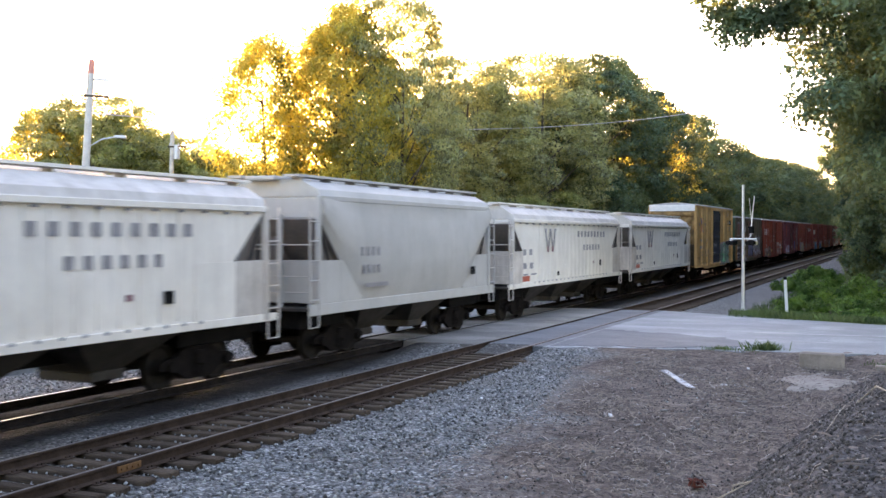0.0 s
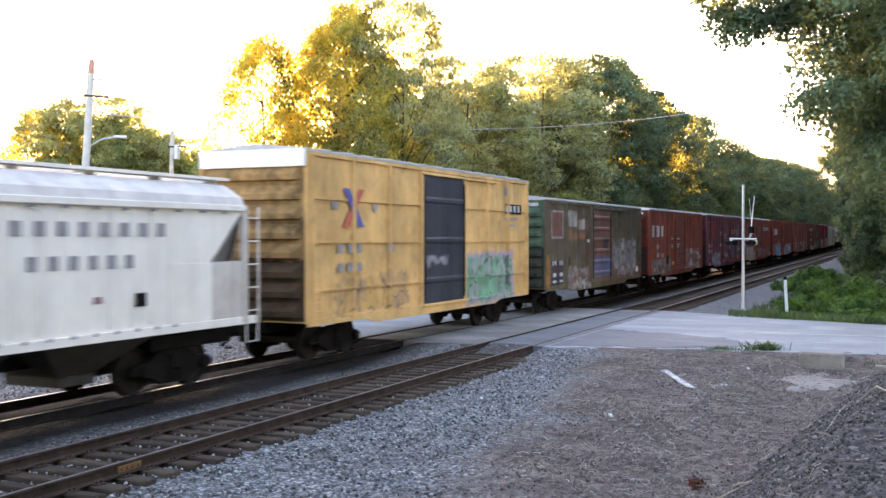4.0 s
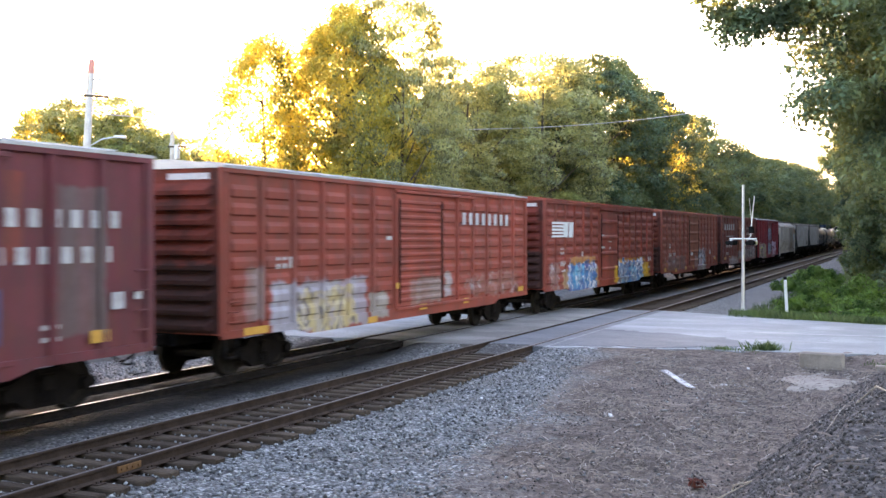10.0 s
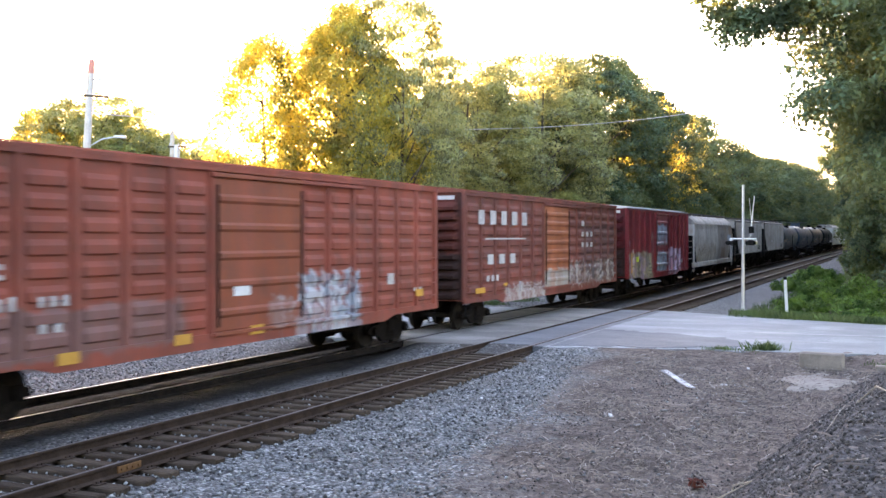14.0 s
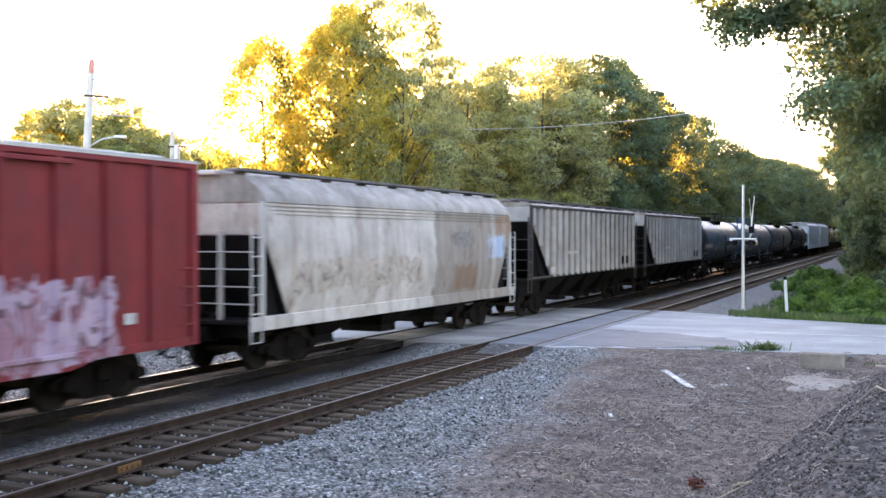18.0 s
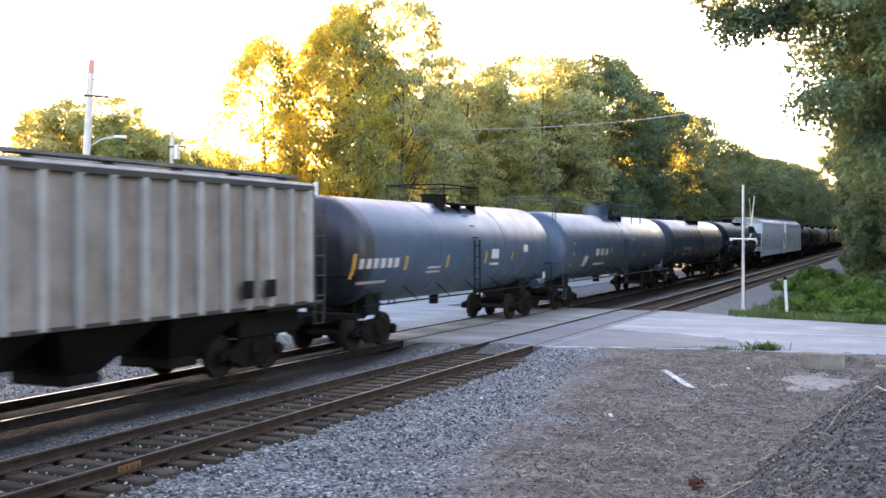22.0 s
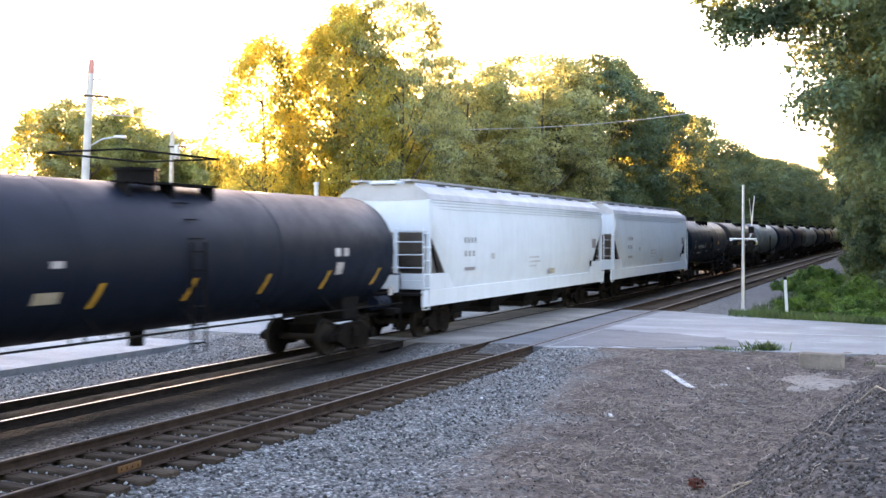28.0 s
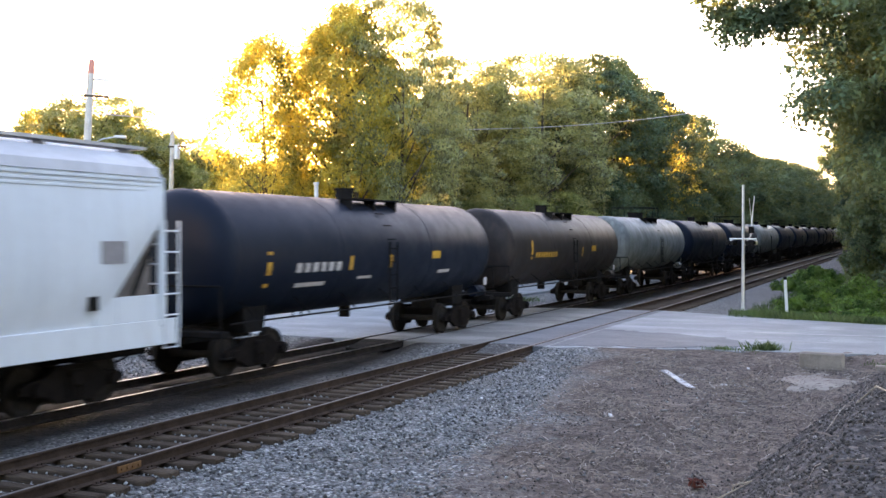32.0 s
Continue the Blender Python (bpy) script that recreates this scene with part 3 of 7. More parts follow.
# ---- trees ----
def leaf_cloud(name, centres, radii, per, size, material, seed, flat=0.75, rise=0.0):
    """Many small folded leaves gathered in clumps."""
    g = np.random.default_rng(seed)
    c = np.repeat(np.array(centres, float), per, 0)
    r = np.repeat(np.array(radii, float), per)
    k = len(c)
    d = g.normal(0, 1, (k, 3))
    d /= np.linalg.norm(d, axis=1)[:, None]
    up = g.random(k) < rise
    d[up, 2] = np.abs(d[up, 2])
    pos = c + d * (r * g.uniform(0.25, 1.0, k) ** 0.6)[:, None] * np.array([1, 1, flat])
    nrm = d * 0.75 + g.normal(0, 0.55, (k, 3)) + np.array([0, 0, 0.45])      # leaves face outward and up from their clump
    nrm /= np.linalg.norm(nrm, axis=1)[:, None]
    a = np.cross(nrm, g.normal(0, 1, (k, 3)))
    a /= np.linalg.norm(a, axis=1)[:, None] + 1e-9
    b = np.cross(nrm, a)
    s = (size * g.uniform(0.6, 1.35, k))[:, None]
    p0, p2 = pos - a * s, pos + a * s
    p1 = pos + b * s * 0.55 + nrm * s * 0.22
    p3 = pos - b * s * 0.55 + nrm * s * 0.22
    verts = np.stack([p0, p1, p2, p3], 1).reshape(-1, 3)
    i = np.arange(k)[:, None] * 4
    faces = np.concatenate([i + np.array([[0, 1, 2]]), i + np.array([[0, 2, 3]])], 1).reshape(-1, 3)
    return quick_mesh(name, verts, faces, material)


def make_tree(name, seed, height, radius, low, clumps, per, size, material, label, category="tree", clump=0.27, overhang=(), dome=False, limbs=True):
    """A tapered trunk with limbs and a ragged crown; low: where the crown begins."""
    rnd = random.Random(seed)
    tree = tagged(new(name), label, category)
    mb = MB()
    lean = rnd.uniform(-0.4, 0.4)
    spine = [(lean * k * k / 25, 0.3 * math.sin(k + seed), -0.5 + (height * 0.86 + 0.5) * k / 6) for k in range(7)]
    mb.tube(spine, 0.028 * height * 0.62, 9, 0.04)
    mb.make("trunk", M_BARK, tree)
    centres, radii = [], []
    for k in range(clumps):
        t = (k + rnd.random()) / clumps
        z = low + (height - low) * (0.02 + 0.93 * t)
        prof = math.sin(math.pi * min(1.0, 0.16 + 0.80 * t)) ** 0.75
        ang = rnd.uniform(0, 2 * math.pi)
        rr = radius * prof * (rnd.uniform(0.35, 1.0) ** 0.5) * (1 + 0.25 * math.sin(3 * ang + seed))
        if dome:                      # broad crown in tiers of boughs
            rr = radius * max(0.12, 1 - ((t - 0.42) / 0.62) ** 2) ** 0.5 * (rnd.uniform(0.30, 1.0) ** 0.4) * (1 + 0.16 * math.sin(3 * ang + seed) + 0.12 * math.sin(2 * ang + 9 * t))
        p = (math.cos(ang) * rr, math.sin(ang) * rr, z)
        centres.append(p)
        radii.append(rnd.uniform(0.55, 1.2) * radius * clump)
        if limbs and k % 9 == 0 and t < 0.9:
            limb = MB()
            z0 = max(low * 0.7, z - rr * 0.8)
            limb.tube([(lean * 0.4, 0, z0), (p[0] * 0.45, p[1] * 0.45, z0 + (z - z0) * 0.4), (p[0] * 0.95, p[1] * 0.95, z)], 0.011 * height * 0.5, 6, 0.02)
            limb.make("limb", M_BARK, tree)
    for p in overhang:
        centres.append(p)
        radii.append(0.85)
    attach(new("crown", leaf_cloud("crown", centres, radii, per, size, material, seed, 0.6 if dome else 0.75, 0.75 if dome else 0.3)), tree)
    return tree


def plant(tree, spots, group):
    """Copies of a tree at (x, y, scale, height scale, turn)."""
    first = True
    for x, y, s, sz, turn in spots:
        m = pose(x, y, ground_z(x, y) - 0.05, 0, 0, turn)
        if first:
            tree.matrix_basis = m
            ob, first = tree, False
        else:
            ob = copy_thing(tree, m)
        ob.scale = (s, s, s * sz)
        tagged(ob, group=group)


OAK = "tall broadleaf tree with golden sunlit leaves"
WOODS = "woods beside the line"


def spot(x, y, h, proto, turn, wide=1.0):
    return (x, y, wide, h / proto / wide, turn)


# Oak gold paints the sunlit crowns, maple green the shaded ones.
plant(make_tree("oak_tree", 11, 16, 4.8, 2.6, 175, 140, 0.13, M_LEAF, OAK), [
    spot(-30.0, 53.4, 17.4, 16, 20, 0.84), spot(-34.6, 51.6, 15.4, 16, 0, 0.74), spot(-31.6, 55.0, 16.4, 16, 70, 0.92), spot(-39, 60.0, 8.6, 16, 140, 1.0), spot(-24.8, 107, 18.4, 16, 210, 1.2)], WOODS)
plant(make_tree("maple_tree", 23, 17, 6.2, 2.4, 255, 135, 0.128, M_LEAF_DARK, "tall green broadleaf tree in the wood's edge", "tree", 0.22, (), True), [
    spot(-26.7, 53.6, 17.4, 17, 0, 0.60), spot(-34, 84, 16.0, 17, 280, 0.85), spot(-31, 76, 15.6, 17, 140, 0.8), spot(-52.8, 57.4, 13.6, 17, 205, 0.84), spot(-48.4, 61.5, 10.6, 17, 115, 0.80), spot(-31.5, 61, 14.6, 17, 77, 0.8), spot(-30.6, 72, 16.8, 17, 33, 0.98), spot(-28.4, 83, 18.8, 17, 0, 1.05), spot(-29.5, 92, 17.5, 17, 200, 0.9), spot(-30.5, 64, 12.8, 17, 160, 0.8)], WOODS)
# Darker leaves put the far woods' shade into the colour.
plant(make_tree("hickory_tree", 29, 17, 6.2, 2.0, 240, 170, 0.14, M_LEAF_NEAR, "tall tree deep in the woods, shade in its leaf colour", "tree", 0.23, (), True), [
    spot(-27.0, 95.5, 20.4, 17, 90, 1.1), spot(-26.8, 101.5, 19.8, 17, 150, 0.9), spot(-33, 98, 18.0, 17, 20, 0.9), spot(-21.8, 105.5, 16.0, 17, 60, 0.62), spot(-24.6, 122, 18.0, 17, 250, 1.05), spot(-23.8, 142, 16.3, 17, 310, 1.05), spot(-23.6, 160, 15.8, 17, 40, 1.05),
    spot(-23.4, 178, 16.2, 17, 10, 1.1), spot(-23, 196, 17.0, 17, 100, 1.1), spot(-22.8, 215, 17.8, 17, 200, 1.2), spot(-22.6, 235, 18.2, 17, 290, 1.2), spot(-22.6, 256, 18.6, 17, 15, 1.2), spot(-23, 285, 17.5, 17, 75, 1.3),
    # Rows behind the first are unseen, added to block the low sun.
    spot(-37, 89, 16.0, 17, 45, 0.9), spot(-36, 108, 17.5, 17, 345, 1.1), spot(-37, 150, 18, 17, 220, 1.3), spot(-37, 175, 18, 17, 20, 1.3), spot(-37, 205, 19, 17, 310, 1.4), spot(-50, 180, 20, 17, 50, 1.5), spot(-53, 200, 21, 17, 150, 1.5), spot(-48, 225, 21, 17, 250, 1.5), spot(-40, 240, 20, 17, 80, 1.4), spot(-58, 222, 22, 17, 0, 1.5), spot(-55, 250, 22, 17, 130, 1.6), spot(-42, 270, 21, 17, 30, 1.5), spot(-60, 280, 23, 17, 330, 1.6), spot(-44, 305, 21, 17, 210, 1.6), spot(-62, 315, 23, 17, 60, 1.7), spot(-46, 345, 22, 17, 180, 1.7)], WOODS)
# Lighter leaf colour paints sunlight on the low wood edge.
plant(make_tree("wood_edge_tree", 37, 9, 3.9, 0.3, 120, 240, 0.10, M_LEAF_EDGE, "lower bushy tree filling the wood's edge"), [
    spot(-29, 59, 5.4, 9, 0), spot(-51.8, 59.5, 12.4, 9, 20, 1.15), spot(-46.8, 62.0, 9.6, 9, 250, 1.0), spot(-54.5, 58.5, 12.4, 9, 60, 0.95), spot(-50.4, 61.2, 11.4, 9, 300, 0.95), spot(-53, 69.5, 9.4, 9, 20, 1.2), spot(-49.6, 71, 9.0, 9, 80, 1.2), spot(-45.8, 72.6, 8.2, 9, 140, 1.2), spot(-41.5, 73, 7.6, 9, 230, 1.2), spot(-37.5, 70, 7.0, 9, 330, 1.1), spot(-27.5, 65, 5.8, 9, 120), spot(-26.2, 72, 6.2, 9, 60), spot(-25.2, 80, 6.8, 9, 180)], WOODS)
# The same dark leaves paint shade along the foot of the far woods.
plant(make_tree("underwood_tree", 39, 9, 3.9, 0.3, 120, 230, 0.10, M_LEAF_NEAR, "low tree under the wood's edge, shade in its leaf colour"), [
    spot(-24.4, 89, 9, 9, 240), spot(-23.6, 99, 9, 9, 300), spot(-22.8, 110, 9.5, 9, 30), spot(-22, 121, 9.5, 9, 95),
    spot(-21.4, 134, 9.5, 9, 150), spot(-21, 148, 9.5, 9, 215), spot(-20.6, 164, 9.5, 9, 270), spot(-20.4, 182, 10, 9, 5, 1.1), spot(-20.2, 202, 10, 9, 55, 1.2), spot(-20, 224, 11, 9, 110, 1.2), spot(-20, 250, 11, 9, 160, 1.3), spot(-20, 280, 12, 9, 20, 1.4),
    spot(-22, 320, 15, 9, 30, 1.7), spot(-24, 362, 17, 9, 90, 1.8), spot(-21, 400, 17, 9, 190, 2.0), spot(-24, 450, 19, 9, 250, 2.2), spot(-12, 520, 19, 9, 280, 2.6)], WOODS)
FIELD = "trees beyond the paved strip"
plant(make_tree("field_tree", 41, 13, 5.0, 0.6, 190, 170, 0.12, M_LEAF, "rounded broadleaf tree behind the utility poles"), [
    spot(-56.8, 56.4, 12.6, 13, 90, 0.72), spot(-62.5, 55, 11.0, 13, 30, 0.8), spot(-57, 66, 11, 13, 170), spot(-68, 52, 12, 13, 200), spot(-76, 46, 13, 13, 300), spot(-60, 84, 10, 13, 0, 1.1), spot(-50, 92, 10, 13, 60, 1.2)], FIELD)
RIGHT = "trees beside the road"
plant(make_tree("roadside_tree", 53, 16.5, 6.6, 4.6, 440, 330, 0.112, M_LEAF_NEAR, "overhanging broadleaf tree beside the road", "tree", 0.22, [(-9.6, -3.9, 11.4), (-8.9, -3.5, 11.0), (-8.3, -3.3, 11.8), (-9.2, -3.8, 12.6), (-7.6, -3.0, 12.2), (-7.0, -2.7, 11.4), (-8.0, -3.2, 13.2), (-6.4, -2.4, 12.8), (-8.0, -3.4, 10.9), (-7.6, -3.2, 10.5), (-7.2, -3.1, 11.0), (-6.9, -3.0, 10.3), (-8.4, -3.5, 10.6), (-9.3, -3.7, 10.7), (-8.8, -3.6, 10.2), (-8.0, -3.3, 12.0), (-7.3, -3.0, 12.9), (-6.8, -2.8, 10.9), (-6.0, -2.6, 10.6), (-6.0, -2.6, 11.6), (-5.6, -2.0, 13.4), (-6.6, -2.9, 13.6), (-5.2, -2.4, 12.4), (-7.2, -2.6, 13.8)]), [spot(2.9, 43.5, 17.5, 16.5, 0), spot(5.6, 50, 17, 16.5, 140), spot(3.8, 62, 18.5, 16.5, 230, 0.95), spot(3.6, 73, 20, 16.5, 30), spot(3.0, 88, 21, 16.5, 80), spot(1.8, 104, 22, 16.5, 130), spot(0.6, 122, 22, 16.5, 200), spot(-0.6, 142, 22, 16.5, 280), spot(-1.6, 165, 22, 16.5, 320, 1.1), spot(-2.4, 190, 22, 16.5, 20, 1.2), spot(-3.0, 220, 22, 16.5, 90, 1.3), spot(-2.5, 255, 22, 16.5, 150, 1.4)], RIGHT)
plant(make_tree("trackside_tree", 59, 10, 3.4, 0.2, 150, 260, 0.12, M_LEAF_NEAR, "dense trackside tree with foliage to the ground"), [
    spot(1.6, 52, 7.5, 10, 0, 0.8), spot(0.1, 66, 10, 10, 70), spot(-0.4, 80, 12, 10, 110), spot(-1.4, 95, 14, 10, 150, 1.1), spot(-2.0, 111, 15, 10, 200, 1.1), spot(-2.8, 130, 16, 10, 260, 1.1), spot(-3.8, 152, 16.5, 10, 320, 1.2), spot(-4.4, 176, 17, 10, 20, 1.2), spot(-4.6, 205, 17, 10, 20, 1.3), spot(-4.0, 240, 17, 10, 80, 1.5), spot(-3, 290, 17, 10, 140, 1.8)], RIGHT)


# unseen rows added behind the roadside trees to shade the far train
plant(make_tree("inner_wood_tree", 67, 18, 6.5, 0.6, 110, 150, 0.18, M_LEAF_NEAR, "unseen broadleaf tree added to shade the far train", limbs=False), [
    spot(9 + 6 * (k % 2) + 0.6 * (k % 5) - 0.09 * k, 48 + 5.5 * k, 19 + (k * 5 % 4), 18, 61 * k, 1.15) for k in range(2, 36)] + [
    spot(4.5 - 0.05 * k, 58 + 8 * k, 15 + (k * 3 % 4), 18, 83 * k, 0.9) for k in range(18)], RIGHT)

# unseen trees added behind the camera to cut low eastern sky light
plant(make_tree("wood_tree", 61, 14, 5.5, 0.4, 130, 150, 0.17, M_LEAF_NEAR, "unseen broadleaf tree added to block eastern sky light", limbs=False), [
    spot(13.5 + 5 * (k % 2) + 0.8 * (k % 3), -84 + 6 * k, 16 + (k * 7 % 5), 14, 47 * k, 1.25) for k in range(17)], "wood behind the bank")


def make_shrub(seed, height, radius, material, label):
    rnd = random.Random(seed)
    shrub = tagged(new("shrub"), label, "shrub")
    cs, rs = [], []
    stems = MB()
    for k in range(26):
        a, r = rnd.uniform(0, 6.28), radius * math.sqrt(rnd.random())
        z = height * rnd.uniform(0.15, 0.95) * (1 - 0.55 * (r / radius) ** 2)
        cs.append((r * math.cos(a), r * math.sin(a), z))
        rs.append(rnd.uniform(0.22, 0.42) * radius * 0.8)
        if k % 3 == 0:
            stems.tube([(0.1 * math.cos(a), 0.1 * math.sin(a), -0.2), (0.5 * r * math.cos(a), 0.5 * r * math.sin(a), 0.6 * z), (r * math.cos(a), r * math.sin(a), z)], 0.02, 5, 0.008)
    stems.make("stems", M_BARK, shrub)
    attach(new("foliage", leaf_cloud("foliage", cs, rs, 150, 0.075, material, seed)), shrub)
    return shrub


plant(make_shrub(71, 1.6, 1.7, M_LEAF_BUSH, "bright green roadside shrub"), [(-2.9, 50.6, 0.9, 0.7, 0), (-1.2, 48.6, 1.0, 0.85, 60), (0.9, 46.2, 1.0, 1.05, 170), (-2.2, 56.7, 1.1, 1.1, 200), (0.2, 51.5, 1.1, 1.25, 260), (-4.2, 62, 1.0, 0.9, 20), (2.6, 48.0, 1.1, 1.4, 330)], "shrubs beside the road")
plant(make_shrub(73, 0.9, 1.3, M_LEAF_BUSH, "low green roadside weeds"), [(-5.2, 54.4, 1.0, 1.0, 0), (-4.8, 51.2, 0.9, 0.7, 100), (-1.6, 44.4, 0.9, 0.7, 40), (-5.9, 66, 1.2, 1.1, 140), (-6.0, 80, 1.3, 1.3, 200), (0.8, 42.9, 0.9, 0.8, 240)], "weeds beside the road")


def build_grass():
    """Blades of rough grass on the verge and in tufts along the road's near edge."""
    g = np.random.default_rng(9)
    n = 24000
    x, y = g.uniform(-6.6, 6, n), 40.2 + g.uniform(0, 1, n) ** 1.6 * 26
    keep = (x > -6.3 + g.normal(0, 0.3, n)) & (y > 39.6 - 0.2 * x + g.normal(0, 0.25, n))
    x, y = x[keep], y[keep]
    tufts = [(-4.75, 29.0, 0.45, 380, 0.18), (-3.55, 29.35, 0.40, 420, 0.36), (-4.2, 28.9, 0.6, 260, 0.14), (-0.5, 27.6, 0.5, 120, 0.15), (-17.9, 50, 0.8, 300, 0.3), (-18.3, 47, 0.6, 260, 0.3)]
    hgt = g.uniform(0.10, 0.34, len(x))
    for cx, cy, r, k, hh in tufts:
        x = np.concatenate([x, cx + g.normal(0, r * 0.5, k)])
        y = np.concatenate([y, cy + g.normal(0, r * 0.35, k)])
        hgt = np.concatenate([hgt, g.uniform(0.4, 1.1, k) * hh])
    z = np.array([ground_z(a, b) for a, b in zip(x, y)]) - 0.02
    k = len(x)
    a = g.uniform(0, 6.28, k)
    w = 0.011
    lean = g.normal(0, 0.35, (k, 2)) * hgt[:, None]
    p0 = np.stack([x - w * np.cos(a), y - w * np.sin(a), z], 1)
    p1 = np.stack([x + w * np.cos(a), y + w * np.sin(a), z], 1)
    p2 = np.stack([x + lean[:, 0] * 0.4 + w * 0.7 * np.cos(a), y + lean[:, 1] * 0.4 + w * 0.7 * np.sin(a), z + hgt * 0.6], 1)
    p3 = np.stack([x + lean[:, 0], y + lean[:, 1], z + hgt], 1)
    v = np.stack([p0, p1, p2, p3], 1).reshape(-1, 3)
    i = np.arange(k)[:, None] * 4
    f = np.concatenate([i + np.array([[0, 1, 2]]), i + np.array([[0, 2, 3]])], 1).reshape(-1, 3)
    tagged(new("grass", quick_mesh("grass", v, f, M_GRASS)), "rough green grass on the road's verge", "grass", kind="stuff")


build_grass()


# ---- signal, poles and wires ----
def build_signal():
    """Crossing signal seen nearly edge on, with its raised gate arm."""
    x, y = -6.8, 48.1
    z = ground_z(x, y)
    sig = tagged(new("crossing_signal"), "grey crossing signal mast with flashing-light heads", "crossing signal")
    sig.matrix_basis = pose(x, y, z, 0, 0, -24)
    MB().tube([(0, 0, -0.1), (0, 0, 5.62)], 0.075, 12, 0.065).make("mast", M_ALU, sig)
    mb = MB()
    mb.box(-0.16, 0.16, -0.16, 0.16, -0.12, 0.02, 0.03)
    mb.tube([(0, 0, 0.0), (0, 0, 0.22)], 0.10, 12, 0.08)
    mb.make("base", M_ALU, sig)
    MB().tube([(-0.68, 0, 3.20), (0.68, 0, 3.20)], 0.035, 8).make("light_arm", M_WHITE, sig)
    for lx in (-0.62, -0.40, 0.40, 0.62):
        head = MB().box(lx - 0.07, lx + 0.07, -0.12, 0.10, 2.92, 3.14, 0.03).make("light_head", M_WHITE if abs(lx) > 0.5 else M_BLACK, sig)
        MB().tube([(lx, -0.12, 3.03), (lx, -0.32, 3.01)], 0.10, 12).make("hood", M_BLACK, head)
    mb = MB()
    mb.tube([(0.02, 0.10, 2.9), (0.38, 0.05, 3.4)], 0.035, 8, 0.035)
    mb.tube([(0.36, 0.0, 3.3), (0.56, 0, 5.1)], 0.04, 8, 0.025)
    mb.tube([(0.48, 0.0, 3.4), (0.30, 0, 5.0)], 0.016, 6, 0.012)
    mb.make("gate_arm", M_ALU, sig, "raised grey gate arm")
    MB().box(0.30, 0.52, -0.08, 0.08, 3.45, 3.75, 0.03).make("counterweight", M_BLACK, sig)


build_signal()


def build_delineator():
    x, y = -4.9, 48.0
    post = tagged(new("marker_post"), "white roadside marker post with a dark cap", "marker post")
    post.matrix_basis = pose(x, y, ground_z(x, y), 0, -3, 0)
    MB().box(-0.065, 0.065, -0.03, 0.03, -0.3, 1.66, 0.015).make("post", M_WHITE, post)
    MB().box(-0.07, 0.07, -0.04, 0.04, 1.661, 1.80, 0.015).make("cap", M_BLACK, post)


build_delineator()


def utility_pole(x, y, top, r, lean, light, kind):
    z = ground_z(x, y)
    h = top - z
    pole = tagged(new("utility_pole"), kind, "utility pole", "utility poles")
    pole.matrix_basis = pose(x, y, z, 0, lean, 24)
    MB().tube([(0, 0, -0.5), (0, 0, h)], r, 12, r * 0.72).make("pole", M_POLE_WOOD, pole)
    MB().box(-0.25, 0.95, -0.16, -0.06, h - 1.15, h - 1.04, 0.01).make("crossarm", M_BARK, pole)
    for k in (-0.15, 0.45, 0.85):
        MB().tube([(k, -0.10, h - 1.02), (k, -0.10, h - 0.84)], 0.045, 8, 0.03).make("insulator", M_GALV, pole)
    if light:
        MB().tube([(0.1, 0, h - 3.5), (0.7, 0, h - 3.12), (1.5, 0, h - 2.92)], 0.035, 8).make("lamp_arm", M_GALV, pole)
        MB().box(1.3, 1.85, -0.11, 0.11, h - 3.02, h - 2.88, 0.04).make("lamp_head", M_GALV, pole)
        MB().tube([(0.0, 0, h - 0.02), (0.0, 0, h + 0.66)], 0.165, 10, 0.12).make("pole_cap", M_RED, pole, "faded red cover on the pole top")
        MB().box(-0.05, 0.95, -0.08, 0.08, h - 0.35, h - 0.22, 0.02).make("switch_arm", M_GALV, pole)
    else:
        MB().tube([(0.32, 0, h - 1.9), (0.32, 0, h - 0.95)], 0.22, 12).make("transformer", M_GALV, pole)
    return pole


utility_pole(-36.4, 38.5, 10.9, 0.22, 3.4, True, "pale leaning utility pole with a street-lamp arm")
utility_pole(-45.4, 56.4, 10.2, 0.19, 1.5, False, "pale utility pole with a transformer")


M_CABLE = mottled("weathered_aluminium_cable", (0.36, 0.36, 0.37), (0.46, 0.46, 0.47), 3, 40, 0.5, 0.4)


def wire(a, b, sag):
    pts = [(a[0] + (b[0] - a[0]) * t, a[1] + (b[1] - a[1]) * t, a[2] + (b[2] - a[2]) * t - sag * 4 * t * (1 - t)) for t in [k / 16 for k in range(17)]]
    ob = MB().tube(pts, 0.03, 5).make("overhead_wire", M_CABLE)
    tagged(ob, "pale grey overhead wire strung past the trees", "cable", "overhead wires")


wire((-36.1, 38.8, 9.0), (-17.5, 95.0, 14.3), 1.15)

post = tagged(new("steel_post"), "pale steel post standing by the service road", "post")
post.matrix_basis = pose(-27.0, 44.9, ground_z(-27, 44.9))
MB().tube([(0, 0, -0.3), (0, 0, 5.9)], 0.11, 12).make("shaft", M_GALV, post)
MB().tube([(0, 0, 5.9), (0, 0, 6.02)], 0.15, 12).make("cap", M_GALV, post)


